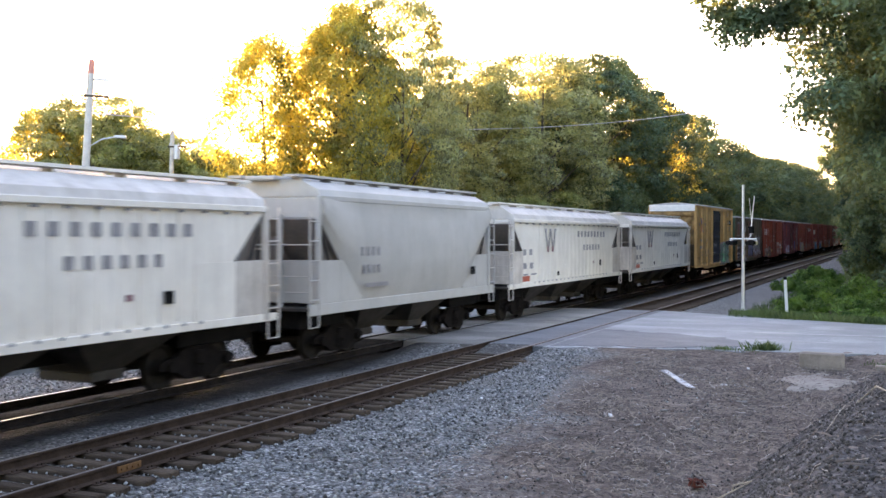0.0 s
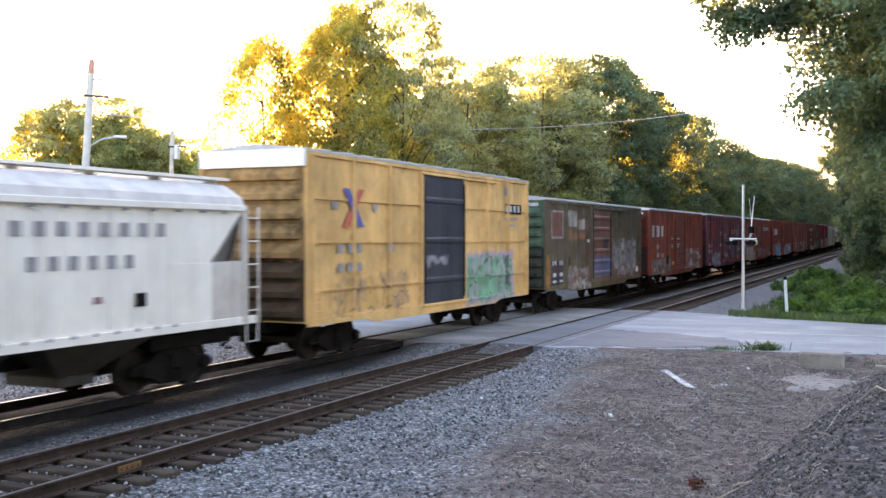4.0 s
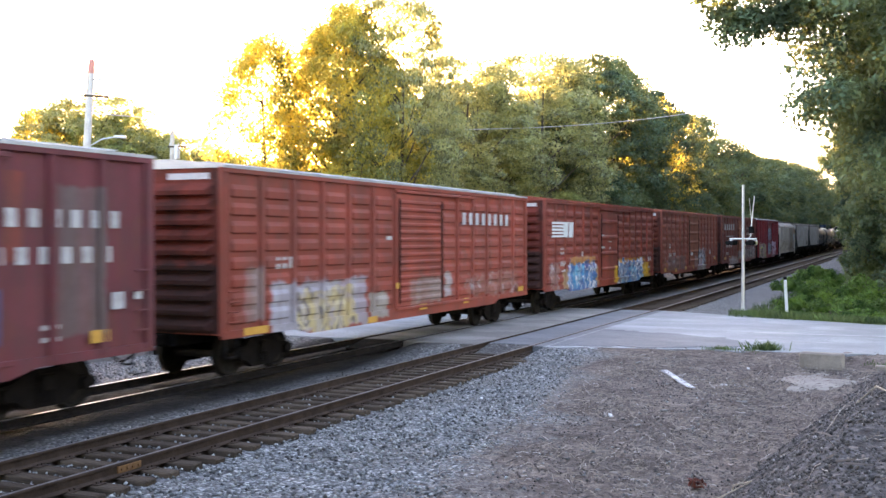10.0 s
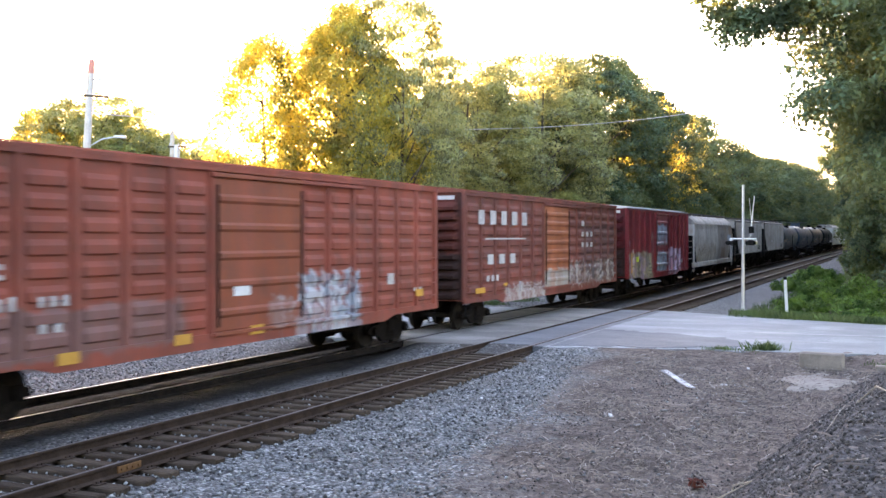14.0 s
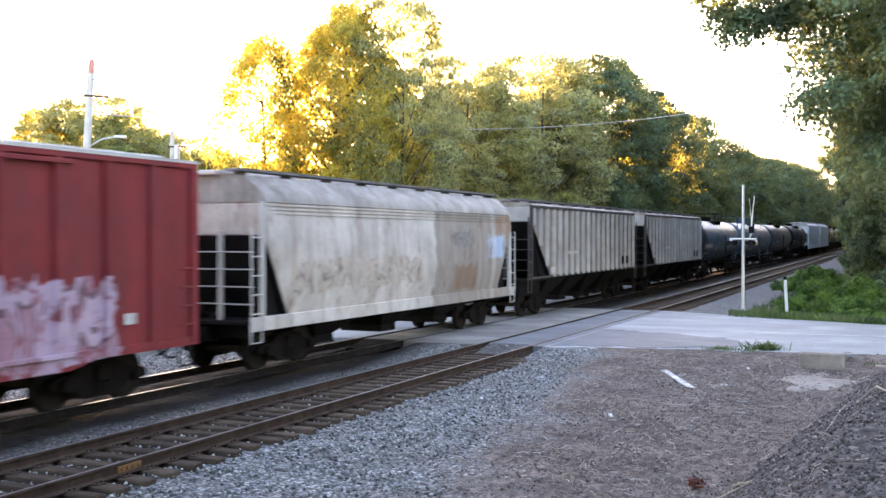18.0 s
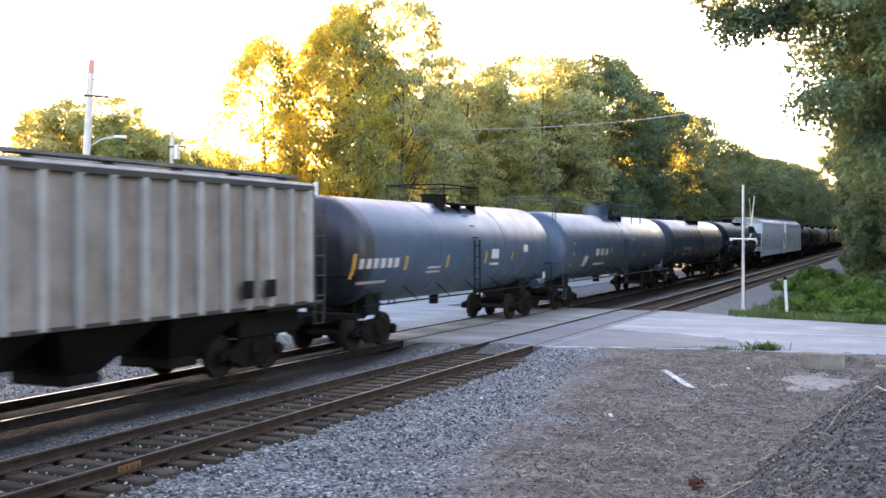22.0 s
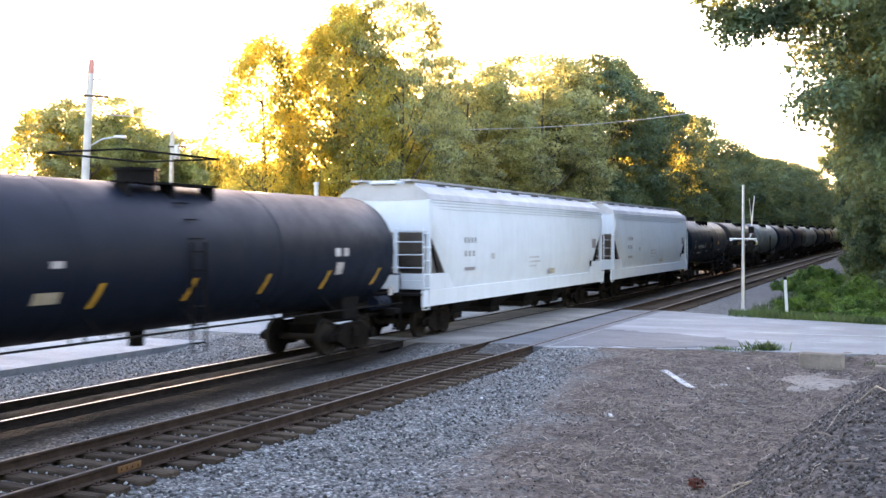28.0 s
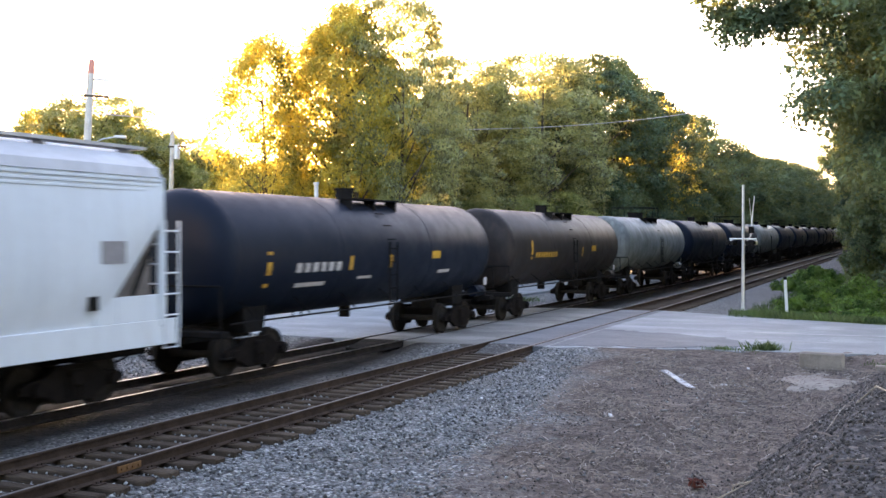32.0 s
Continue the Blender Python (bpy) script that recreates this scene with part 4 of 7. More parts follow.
# ---- small things on the ground ----
M_BLOCK = mottled("dirty_concrete", (0.17, 0.14, 0.112), (0.29, 0.245, 0.20), 3, 40, 0.9)
def build_small():
    x, y = -1.95, 27.1
    z = ground_z(x, y)
    mb = MB()
    mb.box(-0.50, 0.50, -0.18, 0.18, -0.40, 0.28, 0.03)
    rnd = random.Random(4)
    mb.v = [(a + rnd.uniform(-0.015, 0.015), b + rnd.uniform(-0.015, 0.015), c + rnd.uniform(-0.015, 0.015)) for a, b, c in mb.v]
    tagged(mb.make("concrete_block", M_BLOCK, None, "", pose(x, y, z + 0.10, 0, 0, -8)), "weathered concrete block beside the road", "concrete block")
    mb = MB()
    mb.box(-0.4, 0.4, -0.15, 0.15, -0.2, 0.10, 0.03)
    tagged(mb.make("concrete_block", M_BLOCK, None, "", pose(-0.35, 27.4, ground_z(-0.35, 27.4), 0, 0, 4)), "weathered concrete block beside the road", "concrete block")
    # washed-out sand under the block
    pts, n = [], 28
    for ring, zz in ((1.0, -0.03), (0.8, 0.035), (0.45, 0.05), (0.02, 0.055)):
        row = []
        for k in range(n):
            a = 2 * math.pi * k / n
            r = ring * (1 + 0.22 * math.sin(2 * a + 1) + 0.12 * math.sin(5 * a))
            px, py = -1.95 + 0.70 * r * math.cos(a), 25.1 + 1.65 * r * math.sin(a)
            row.append((px, py, ground_z(px, py) + zz))
        pts.append(row)
    sand = mottled("pale_washed_sand", (0.19, 0.16, 0.135), (0.31, 0.27, 0.23), 1.6, 30, 0.95)
    tagged(MB().loft(pts, True).make("sand_patch", sand), "pale washed-out sand on the dirt", "sand", kind="structure")
    # white board
    a, b = Vector((-5.45, 25.4, 0)), Vector((-4.28, 22.7, 0))
    mb = MB()
    mb.box(-0.075, 0.075, -1.47, 1.47, 0.0, 0.035, 0.006)
    m = (a + b) / 2
    tagged(mb.make("board", M_LINE, None, "", pose(m.x, m.y, ground_z(m.x, m.y) + 0.015, 0, 0, math.degrees(math.atan2(-(b - a).x, (b - a).y)))), "white painted board lying on the dirt", "board")
    # litter
    for k, (x, y, sx, sy, rot) in enumerate(((-3.75, 23.6, 0.11, 0.06, 20), (-3.25, 23.7, 0.10, 0.05, 80), (-3.1, 21.6, 0.16, 0.05, 5), (-7.9, 19.6, 0.05, 0.04, 0), (-4.2, 19.6, 0.10, 0.04, 50), (-4.3, 17.9, 0.08, 0.06, 10), (-5.0, 18.7, 0.07, 0.04, 120), (-7.0, 28.2, 0.10, 0.05, 30), (-6.3, 26.2, 0.25, 0.03, 85), (-3.6, 26.4, 0.05, 0.05, 0), (-2.9, 28.3, 0.07, 0.05, 0))):
        mb = MB()
        mb.box(-sx * 0.7, sx * 0.7, -sy * 0.8, sy * 0.8, -0.015, 0.02, 0.008)
        mb.v = [(p + 0.15 * sx * math.sin(7 * q + k), q, r + 0.012 * math.sin(40 * p + k)) for p, q, r in mb.v]
        tagged(mb.make("litter", M_CONCRETE if k % 3 else M_WHITE, None, "", pose(x, y, ground_z(x, y) + 0.01, 0, 0, rot)), "scrap of white litter on the dirt", "litter", "litter on the dirt")
    red = leaf_material("red_brown_leaf", (0.13, 0.030, 0.016), (0.19, 0.045, 0.025), (0.16, 0.05, 0.025), (0.2, 0.04, 0.02), 0.2)
    ob = new("dead_leaf_clump", leaf_cloud("dead_leaf_clump", [(0, 0, 0.06)], [0.12], 50, 0.05, red, 3, 0.5))
    ob.matrix_basis = pose(-2.6, 14.2, ground_z(-2.6, 14.2))
    tagged(ob, "clump of red-brown dead leaves on dirt", "leaves")
    for pts, lab in (([(-0.62, 14.5, 0.02), (-0.35, 13.4, 0.10), (-0.05, 12.2, 0.04)], "pale dry twig lying on the bank"), ([(-2.4, 12.3, 0.02), (-1.95, 11.9, 0.08), (-1.5, 11.3, 0.03)], "pale dry twig lying on the bank"), ([(-1.9, 12.6, 0.02), (-1.75, 11.7, 0.10), (-1.45, 10.9, 0.05)], "pale dry twig lying on the bank")):
        mb = MB()
        mb.tube([(x, y, ground_z(x, y) + dz) for x, y, dz in pts], 0.012, 5, 0.006)
        tagged(mb.make("twig", M_STRAW), lab, "twig", "twigs on the bank")
    # rail joint
    mb = MB()
    for s in (-1, 1):
        mb.box(NX + 0.7525 + s * 0.012, NX + 0.7525 + s * 0.040, 10.90, 11.36, -0.14, -0.045, 0.008)
        for k in range(4):
            mb.tube([(NX + 0.7525 + s * 0.03, 10.96 + k * 0.11, -0.09), (NX + 0.7525 + s * 0.065, 10.96 + k * 0.11, -0.09)], 0.018, 6)
    mb.make("joint_bar", mottled("fresh_orange_rust", (0.24, 0.115, 0.035), (0.16, 0.07, 0.03), 6, 50, 0.9), track_near, "orange-rusted joint bar on the rail")


build_small()


def build_debris():
    """Bark chips, straw and dead leaves strewn over the dirt."""
    g = np.random.default_rng(12)
    n = 9000
    x = g.uniform(-6.5, 2.5, n)
    y = 6 + g.uniform(0, 1, n) ** 1.3 * 22.5
    keep = (x > -5.2 - (y - 11) * 0.16 + g.normal(0, 0.6, n)) & (y < 29 + 0.1 * x) & ((x < 0.106 * y - 3.4) | (g.random(n) < 0.10))
    x, y = x[keep], y[keep]
    k = len(x)
    z = np.array([ground_z(a, b) for a, b in zip(x, y)])
    a = g.uniform(0, 6.28, k)
    ln, w = g.uniform(0.012, 0.055, k) * np.where(g.random(k) < 0.12, 2.2, 1), g.uniform(0.005, 0.016, k)
    tilt = g.normal(0, 0.3, k)
    dx, dy = np.cos(a), np.sin(a)
    up = ln * np.tan(np.clip(tilt, -0.8, 0.8)) * 0.5
    zz = z + 0.03 + np.abs(up) * 0.5
    P = lambda s, q, h: np.stack([x + s * ln * dx - q * w * dy, y + s * ln * dy + q * w * dx, zz + s * up + h], 1)
    v = np.stack([P(-1, -1, 0), P(1, -1, 0), P(1, 1, 0), P(-1, 1, 0), P(-1, 0, 0.014), P(1, 0, 0.014)], 1).reshape(-1, 3)
    t = np.array([(0, 1, 5), (0, 5, 4), (3, 4, 5), (3, 5, 2), (0, 4, 3), (1, 2, 5)])
    f = (t[None] + (np.arange(k) * 6)[:, None, None]).reshape(-1, 3)
    m = Nodes("bark_chips_and_straw")
    col = m.ramp(m.island(), [(0.0, (0.05, 0.038, 0.031)), (0.35, (0.10, 0.076, 0.062)), (0.7, (0.16, 0.125, 0.104)), (0.96, (0.21, 0.17, 0.145)), (1.0, (0.36, 0.32, 0.28))])
    tagged(new("bark_litter", quick_mesh("bark_litter", v, f, m.done(col, 0.9))), "bark chips, straw and dead leaves on dirt", "debris", kind="stuff")


build_debris()


def build_bank_stones():
    """Dark clods and stones lying on the steep bank and strewn over the dirt."""
    g = np.random.default_rng(44)
    n = 62000
    y = 5 + g.uniform(0, 1, n) ** 1.25 * 22
    bank = g.random(n) < 0.62
    x = np.where(bank, 0.106 * y - 3.65 + g.uniform(0, 1, n) ** 1.2 * 4.5, g.uniform(-6.0, 1.5, n))
    keep = bank | (x > -4.8 - (y - 11) * 0.16 + g.normal(0, 0.7, n))
    x, y = x[keep], y[keep]
    k = len(x)
    base = np.array([(1, 0, 0), (-1, 0, 0), (0, 1, 0), (0, -1, 0), (0, 0, 1), (0, 0, -1)], float)
    tri = np.array([(0, 2, 4), (2, 1, 4), (1, 3, 4), (3, 0, 4), (2, 0, 5), (1, 2, 5), (3, 1, 5), (0, 3, 5)])
    size = 0.005 + 0.018 * g.random(k) ** 2.4
    p = base[None] * g.uniform(0.5, 1.3, (k, 6, 3)) * size[:, None, None]
    z = np.array([ground_z(a, b) for a, b in zip(x, y)])
    lift = np.array([0.075 * noise.noise((a * 1.3, b * 1.3, 0)) + 0.03 * noise.noise((a * 2.6, b * 2.6, 11)) + 0.02 * noise.noise((a * 4, b * 4, 3)) + (0.10 * noise.noise((a * 1.7, b * 1.7, 7)) if a > -2 else 0) for a, b in zip(x, y)])
    v = (p + np.stack([x, y, z + lift + 0.006 + size * 0.2], 1)[:, None, :]).reshape(-1, 3)
    f = (tri[None] + (np.arange(k) * 6)[:, None, None]).reshape(-1, 3)
    m = Nodes("soil_clods_and_stones")
    col = m.ramp(m.island(), [(0.0, (0.050, 0.044, 0.040)), (0.5, (0.095, 0.085, 0.078)), (0.85, (0.15, 0.137, 0.128)), (0.985, (0.22, 0.205, 0.19)), (1.0, (0.42, 0.41, 0.39))])
    tagged(new("bank_stones", quick_mesh("bank_stones", v, f, m.done(col, 0.95, 0.0, 0.1))), "dark soil clods and small stones on the bank", "stones", kind="stuff")


build_bank_stones()


def build_straw():
    """Pale dry stems lying matted over the dirt and on the bank's foot."""
    g = np.random.default_rng(31)
    n = 15000
    x = g.uniform(-7.0, 1.2, n)
    y = 7 + g.uniform(0, 1, n) ** 1.25 * 20.5
    keep = (x > -5.0 - (y - 11) * 0.16 + g.normal(0, 0.7, n)) & ((x < 0.106 * y - 3.5) | (g.random(n) < 0.08)) & (np.sin(x * 1.7 + 1.3 * np.sin(y * 0.9)) + np.sin(y * 1.3 + x) > g.normal(-0.3, 0.7, n))
    x, y = x[keep], y[keep]
    k = len(x)
    a = g.uniform(0, 6.28, k)
    ln = g.uniform(0.03, 0.10, k) * np.where(g.random(k) < 0.06, 1.8, 1.0)
    w = g.uniform(0.0022, 0.0048, k)
    dx, dy = np.cos(a), np.sin(a)
    bend = g.normal(0, 0.18, k) * ln
    P = []
    rise = np.where(g.random(k) < 0.55, g.uniform(0.3, 1.5, k) * ln, 0.0)      # many stems still stand askew
    for s in (-1.0, 0.0, 1.0):
        px, py = x + s * ln * dx - bend * s * s * dy, y + s * ln * dy + bend * s * s * dx
        z = np.array([ground_z(p, q) for p, q in zip(px, py)]) + 0.03 + (0.03 * g.random(k) if s else 0.04 * g.random(k)) + rise * (s + 1) / 2
        P += [np.stack([px - w * dy, py + w * dx, z], 1), np.stack([px + w * dy, py - w * dx, z], 1), np.stack([px, py, z + w * 1.5], 1)]
    v = np.stack(P, 1).reshape(-1, 3)
    t = np.array([(0, 3, 5), (0, 5, 2), (1, 2, 5), (1, 5, 4), (3, 6, 8), (3, 8, 5), (4, 5, 8), (4, 8, 7)])
    fc = (t[None] + (np.arange(k) * 9)[:, None, None]).reshape(-1, 3)
    m = Nodes("dry_stems")
    col = m.ramp(m.island(), [(0.0, (0.115, 0.082, 0.060)), (0.5, (0.215, 0.165, 0.125)), (0.9, (0.33, 0.27, 0.215)), (1.0, (0.50, 0.46, 0.42))])
    tagged(new("straw", quick_mesh("straw", v, fc, m.done(col, 0.8))), "pale dry grass stems matted on the dirt", "straw", kind="stuff")


build_straw()


# ---- the freight train ----
MESHES = {}


def shared(key, build):
    if key not in MESHES:
        MESHES[key] = build()
    return MESHES[key]


def bolster_mesh():
    mb = MB()
    mb.box(-1.15, 1.15, -0.16, 0.16, 0.42, 0.72, 0.04)
    mb.tube([(0, 0, 0.70), (0, 0, 0.86)], 0.22, 12)
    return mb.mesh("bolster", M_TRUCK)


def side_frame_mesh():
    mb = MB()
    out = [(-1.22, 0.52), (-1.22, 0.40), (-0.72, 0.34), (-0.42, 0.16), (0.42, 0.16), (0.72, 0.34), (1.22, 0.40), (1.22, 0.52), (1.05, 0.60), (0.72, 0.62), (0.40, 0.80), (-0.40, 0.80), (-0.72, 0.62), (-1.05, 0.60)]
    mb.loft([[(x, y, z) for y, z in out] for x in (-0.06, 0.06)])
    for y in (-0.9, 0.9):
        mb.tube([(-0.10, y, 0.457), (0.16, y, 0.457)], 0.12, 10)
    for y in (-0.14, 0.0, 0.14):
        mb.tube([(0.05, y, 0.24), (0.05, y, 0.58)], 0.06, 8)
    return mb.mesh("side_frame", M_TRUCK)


def wheelset_mesh():
    mb = MB()
    mb.tube([(-1.05, 0, 0), (1.05, 0, 0)], 0.085, 10)
    for s in (-1, 1):
        prof = [(0.685, 0.10), (0.685, 0.36), (0.675, 0.40), (0.675, 0.487), (0.70, 0.487), (0.712, 0.460), (0.815, 0.455), (0.815, 0.40), (0.78, 0.36), (0.78, 0.16), (0.82, 0.10)]
        n = 24
        rings = [[(s * x, r * math.cos(2 * math.pi * k / n), r * math.sin(2 * math.pi * k / n)) for k in range(n)] for x, r in prof]
        mb.loft(rings, False, True, True)
    return mb.mesh("wheelset", M_WHEEL)


WHEELS = {-0.9: [], 0.9: []}


def add_truck(car, y):
    truck = attach(new("truck", shared("bolster", bolster_mesh)), car, "grimy two-axle freight truck", (0, y, 0))
    for s in (-1, 1):
        attach(new("side_frame", shared("side_frame", side_frame_mesh)), truck, "", pose(s * 1.0, 0, 0, 0, 0, 0 if s > 0 else 180))
    for d in (-0.9, 0.9):
        w = attach(new("wheelset", shared("wheelset", wheelset_mesh)), truck, "", (0, d, 0.457))
        WHEELS[d].append(w)


def coupler_mesh():
    mb = MB()
    mb.box(-0.10, 0.10, -0.45, 0.25, 0.76, 0.98, 0.03)
    mb.box(-0.20, 0.20, -0.80, -0.42, 0.72, 1.02, 0.06)
    mb.box(0.10, 0.26, -0.92, -0.60, 0.75, 0.99, 0.05)
    mb.tube([(-0.35, -0.1, 0.82), (-0.40, -0.45, 0.55), (-0.28, -0.85, 0.50)], 0.028, 6)
    return mb.mesh("coupler", M_TRUCK)


def car_base(name, label, length, category, group):
    """Empty at the rail head under the middle, with trucks, couplers and centre sill."""
    car = tagged(new(name), label, category, group)
    half = length / 2
    for s in (-1, 1):
        add_truck(car, s * (half - 2.25))
        attach(new("coupler", shared("coupler", coupler_mesh)), car, "", pose(0, s * (half - 0.05), 0, 0, 0, 0 if s < 0 else 180))
    if category != "tank car":
        mb = MB()
        mb.box(-0.32, 0.32, -half + 0.1, half - 0.1, 0.72, 1.06, 0.03)
        mb.make("centre_sill", M_BLACK, car)
    return car


def ladder(car, x, y, z0, z1, w, mat, n=5, rails=True):
    """A ladder of two rails with its rungs, or a stack of grab irons where it has no rails."""
    owner, name = car, "grab_iron"
    if rails:
        mb = MB()
        for d in (-w / 2, w / 2):
            mb.box(x - 0.018, x + 0.018, y + d - 0.018, y + d + 0.018, z0, z1)
        owner, name = mb.make("ladder", mat, car), "rung"
    for k in range(n):
        z = z0 + (z1 - z0) * (k + 0.5) / n
        MB().tube([(x, y - w / 2, z), (x, y + w / 2, z)], 0.018, 5).make(name, mat, owner)


def stirrup(car, x, y, z, mat):
    mb = MB()
    mb.tube([(x, y - 0.22, z + 0.1), (x, y - 0.20, z - 0.42), (x, y + 0.20, z - 0.42), (x, y + 0.22, z + 0.1)], 0.022, 5)
    mb.make("stirrup_step", mat, car)


def bars(car, name, x, rows, mat, label=""):
    """Stencilled writing as plain bars on the side: rows of (y0, y1, z0, z1, pieces)."""
    for y0, y1, z0, z1, n in rows:
        if z1 - z0 < 0.13:
            n = 1
        w = (y1 - y0) / n
        for k in range(n):
            a = y0 + k * w
            b = a + (0.60 if n > 1 else 0.9) * w
            MB().box(x - 0.002, x + 0.003, a + 0.12 * w, b, z0, z1).make(name, mat, car, label)


def plate(car, name, x, y0, y1, z0, z1, mat, label="", skew=0.0):
    mb = MB()
    mb.add([(x, y0, z0), (x, y1, z0), (x, y1 + skew, z1), (x, y0 + skew, z1), (x + 0.004, y0, z0), (x + 0.004, y1, z0), (x + 0.004, y1 + skew, z1), (x + 0.004, y0 + skew, z1)],
           [(4, 5, 6, 7), (0, 4, 7, 3), (1, 2, 6, 5), (3, 7, 6, 2), (0, 1, 5, 4), (0, 3, 2, 1)])
    return mb.make(name, mat, car, label)


def boxcar(name, label, length, top, paint, roof_mat, posts, door, corrugated, door_ribs, bottom=0.84, door_mat=None, end_ribs=9, deep=True, end_mat=None):
    """A boxcar. posts: side posts each side of the door; door: (y0, y1); the near side is +x."""
    car = car_base(name, label, length, "boxcar", "cars of the freight train")
    h, w = length / 2, 1.50
    eave = top - 0.10
    base = BASES[paint.name]
    mb = MB()
    mb.box(-w, w, -h + 0.10, h - 0.10, 1.0, eave)
    mb.make("body", paint, car)
    # Toned-down base holds the shade of the end; soot lies over it.
    end_mat = end_mat or car_paint(paint.name + "_sooty_shaded_end", tone(base, 0.62), (0.020, 0.017, 0.015), 0.75, 0.5, 0.0, 0.75, [(-12, 12, 0.4, 2.5, (0.022, 0.018, 0.016), 1.0)])
    # corrugated ends
    for s in (-1, 1):
        mb = MB()
        prof, n = [], end_ribs
        z0, z1 = 1.02, eave - 0.35
        for k in range(n):
            a, b = z0 + (z1 - z0) * k / n, z0 + (z1 - z0) * (k + 1) / n
            d = b - a
            prof += [(0.0, a + 0.02 * d), (0.0, a + 0.20 * d), (0.14, a + 0.26 * d), (0.15, a + 0.55 * d), (0.03, a + 0.96 * d)]
        prof += [(0.0, z1 + 0.02), (0.0, eave)]
        secs = []
        for x, k in ((-w + 0.02, 0.0), (-w + 0.16, 0.0), (-w + 0.30, 1.0), (w - 0.30, 1.0), (w - 0.16, 0.0), (w - 0.02, 0.0)):
            secs.append([(x, s * (h - 0.098 + d * k), z) for d, z in prof])
        mb.loft(secs, False, False, False)
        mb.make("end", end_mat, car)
        MB().box(0.15, 1.20, s * (h - 0.096), s * (h - 0.088), eave - 0.26, eave - 0.13).make("end_mark", M_STENCIL, car, "worn white reporting mark")
        for x in (-w, w):
            mb = MB()
            mb.box(x - 0.05, x + 0.05, s * (h - 0.14) - 0.09, s * (h - 0.14) + 0.09, 0.98, eave, 0.02)
            mb.make("corner_post", paint, car)
    # sides
    for s in (-1, 1):
        spans = ((-h + 0.24, door[0] - 0.05), (door[1] + 0.05, h - 0.24))
        for a, b in spans:
            n = max(1, round(posts * (b - a) / length))
            step = (b - a) / n
            for k in range(n + 1):
                y = a + step * k
                mb = MB()
                x0, x1 = s * (w + 0.001), s * (w + (0.066 if corrugated else 0.105))
                pts = [(x0, y - 0.075), (x1, y - 0.055), (x1, y + 0.055), (x0, y + 0.075)]
                mb.loft([[(px, py, 0.98) for px, py in pts], [(px, py, eave - 0.12) for px, py in pts]])
                mb.make("side_post", paint, car)
            if corrugated:
                for k in range(n):
                    mb = MB()
                    y0, y1 = a + step * k + 0.15, a + step * (k + 1) - 0.15
                    rows = 8
                    for r in range(rows):
                        z = 1.15 + (eave - 1.45) * (r + 0.5) / rows
                        pr = [(0.001, z - 0.15), (0.046, z - 0.115), (0.05, z + 0.03), (0.001, z + 0.13)]
                        mb.loft([[(s * (w + 0.001 + (px - 0.001) * q), y, z + (pz - z) * (0.6 + 0.4 * q)) for px, pz in pr] for y, q in ((y0, 0.05), (y0 + 0.07, 1.0), (y1 - 0.07, 1.0), (y1, 0.05))])
                    mb.make("corrugation", paint, car)
        # sill and top chord
        mb = MB()
        if deep:
            prof = [(-h + 0.08, 1.08), (-h + 0.08, 0.92), (-h + 2.9, 0.92), (-h + 3.5, bottom - 0.06), (h - 3.5, bottom - 0.06), (h - 2.9, 0.92), (h - 0.08, 0.92), (h - 0.08, 1.08)]
        else:
            prof = [(-h + 0.08, 1.08), (-h + 0.08, bottom), (h - 0.08, bottom), (h - 0.08, 1.08)]
        mb.loft([[(s * x, y, z) for y, z in prof] for x in (w - 0.01, w + 0.062)])
        mb.make("side_sill", paint, car)
        mb = MB()
        mb.box(s * (w - 0.01), s * (w + 0.065), -h + 0.08, h - 0.08, eave - 0.13, eave + 0.01, 0.012)
        mb.make("top_chord", paint, car)
        # door
        dm = door_mat or paint
        mb = MB()
        mb.box(s * (w + 0.004), s * (w + 0.075), door[0], door[1], 1.10, eave - 0.26, 0.015)
        d = mb.make("door", dm, car)
        for r in range(door_ribs):
            z = 1.18 + (eave - 1.56) * (r + 0.5) / door_ribs
            mb = MB()
            k = min(0.10, 0.30 * (eave - 1.5) / door_ribs)
            pr = [(s * (w + 0.074), z - k), (s * (w + 0.115), z - k * 0.4), (s * (w + 0.115), z + k * 0.4), (s * (w + 0.074), z + k)]
            mb.loft([[(px, door[0] + 0.12, pz) for px, pz in pr], [(px, door[1] - 0.12, pz) for px, pz in pr]])
            mb.make("door_rib", dm, d)
        for z in (1.05, eave - 0.20):
            mb = MB()
            mb.box(s * (w + 0.01), s * (w + 0.12), door[0] - 0.1, min(h - 0.3, door[1] + (door[1] - door[0]) * 0.9), z - 0.04, z + 0.04, 0.01)
            mb.make("door_track", paint, car)
        for y in (door[0] + 0.06, door[1] - 0.06):
            mb = MB()
            mb.tube([(s * (w + 0.11), y, 1.2), (s * (w + 0.11), y, eave - 0.4)], 0.022, 6)
            mb.make("lock_rod", M_BLACK, d)
        for e in (-1, 1):
            ladder(car, s * (w + 0.09), e * (h - 0.42), 1.15, 2.6 if e > 0 else 2.0, 0.42, paint, 4, False)
            stirrup(car, s * (w + 0.02), e * (h - 0.42), 0.95, M_BLACK)
    # roof
    mb = MB()
    n = 14
    prof = [(-w - 0.07, eave - 0.03), (-w - 0.07, eave + 0.03), (-0.3, eave + 0.17), (0.3, eave + 0.17), (w + 0.07, eave + 0.03), (w + 0.07, eave - 0.03)]
    mb.loft([[(x, y, z) for x, z in prof] for y in (-h + 0.06, h - 0.06)])
    roof = mb.make("roof", roof_mat, car)
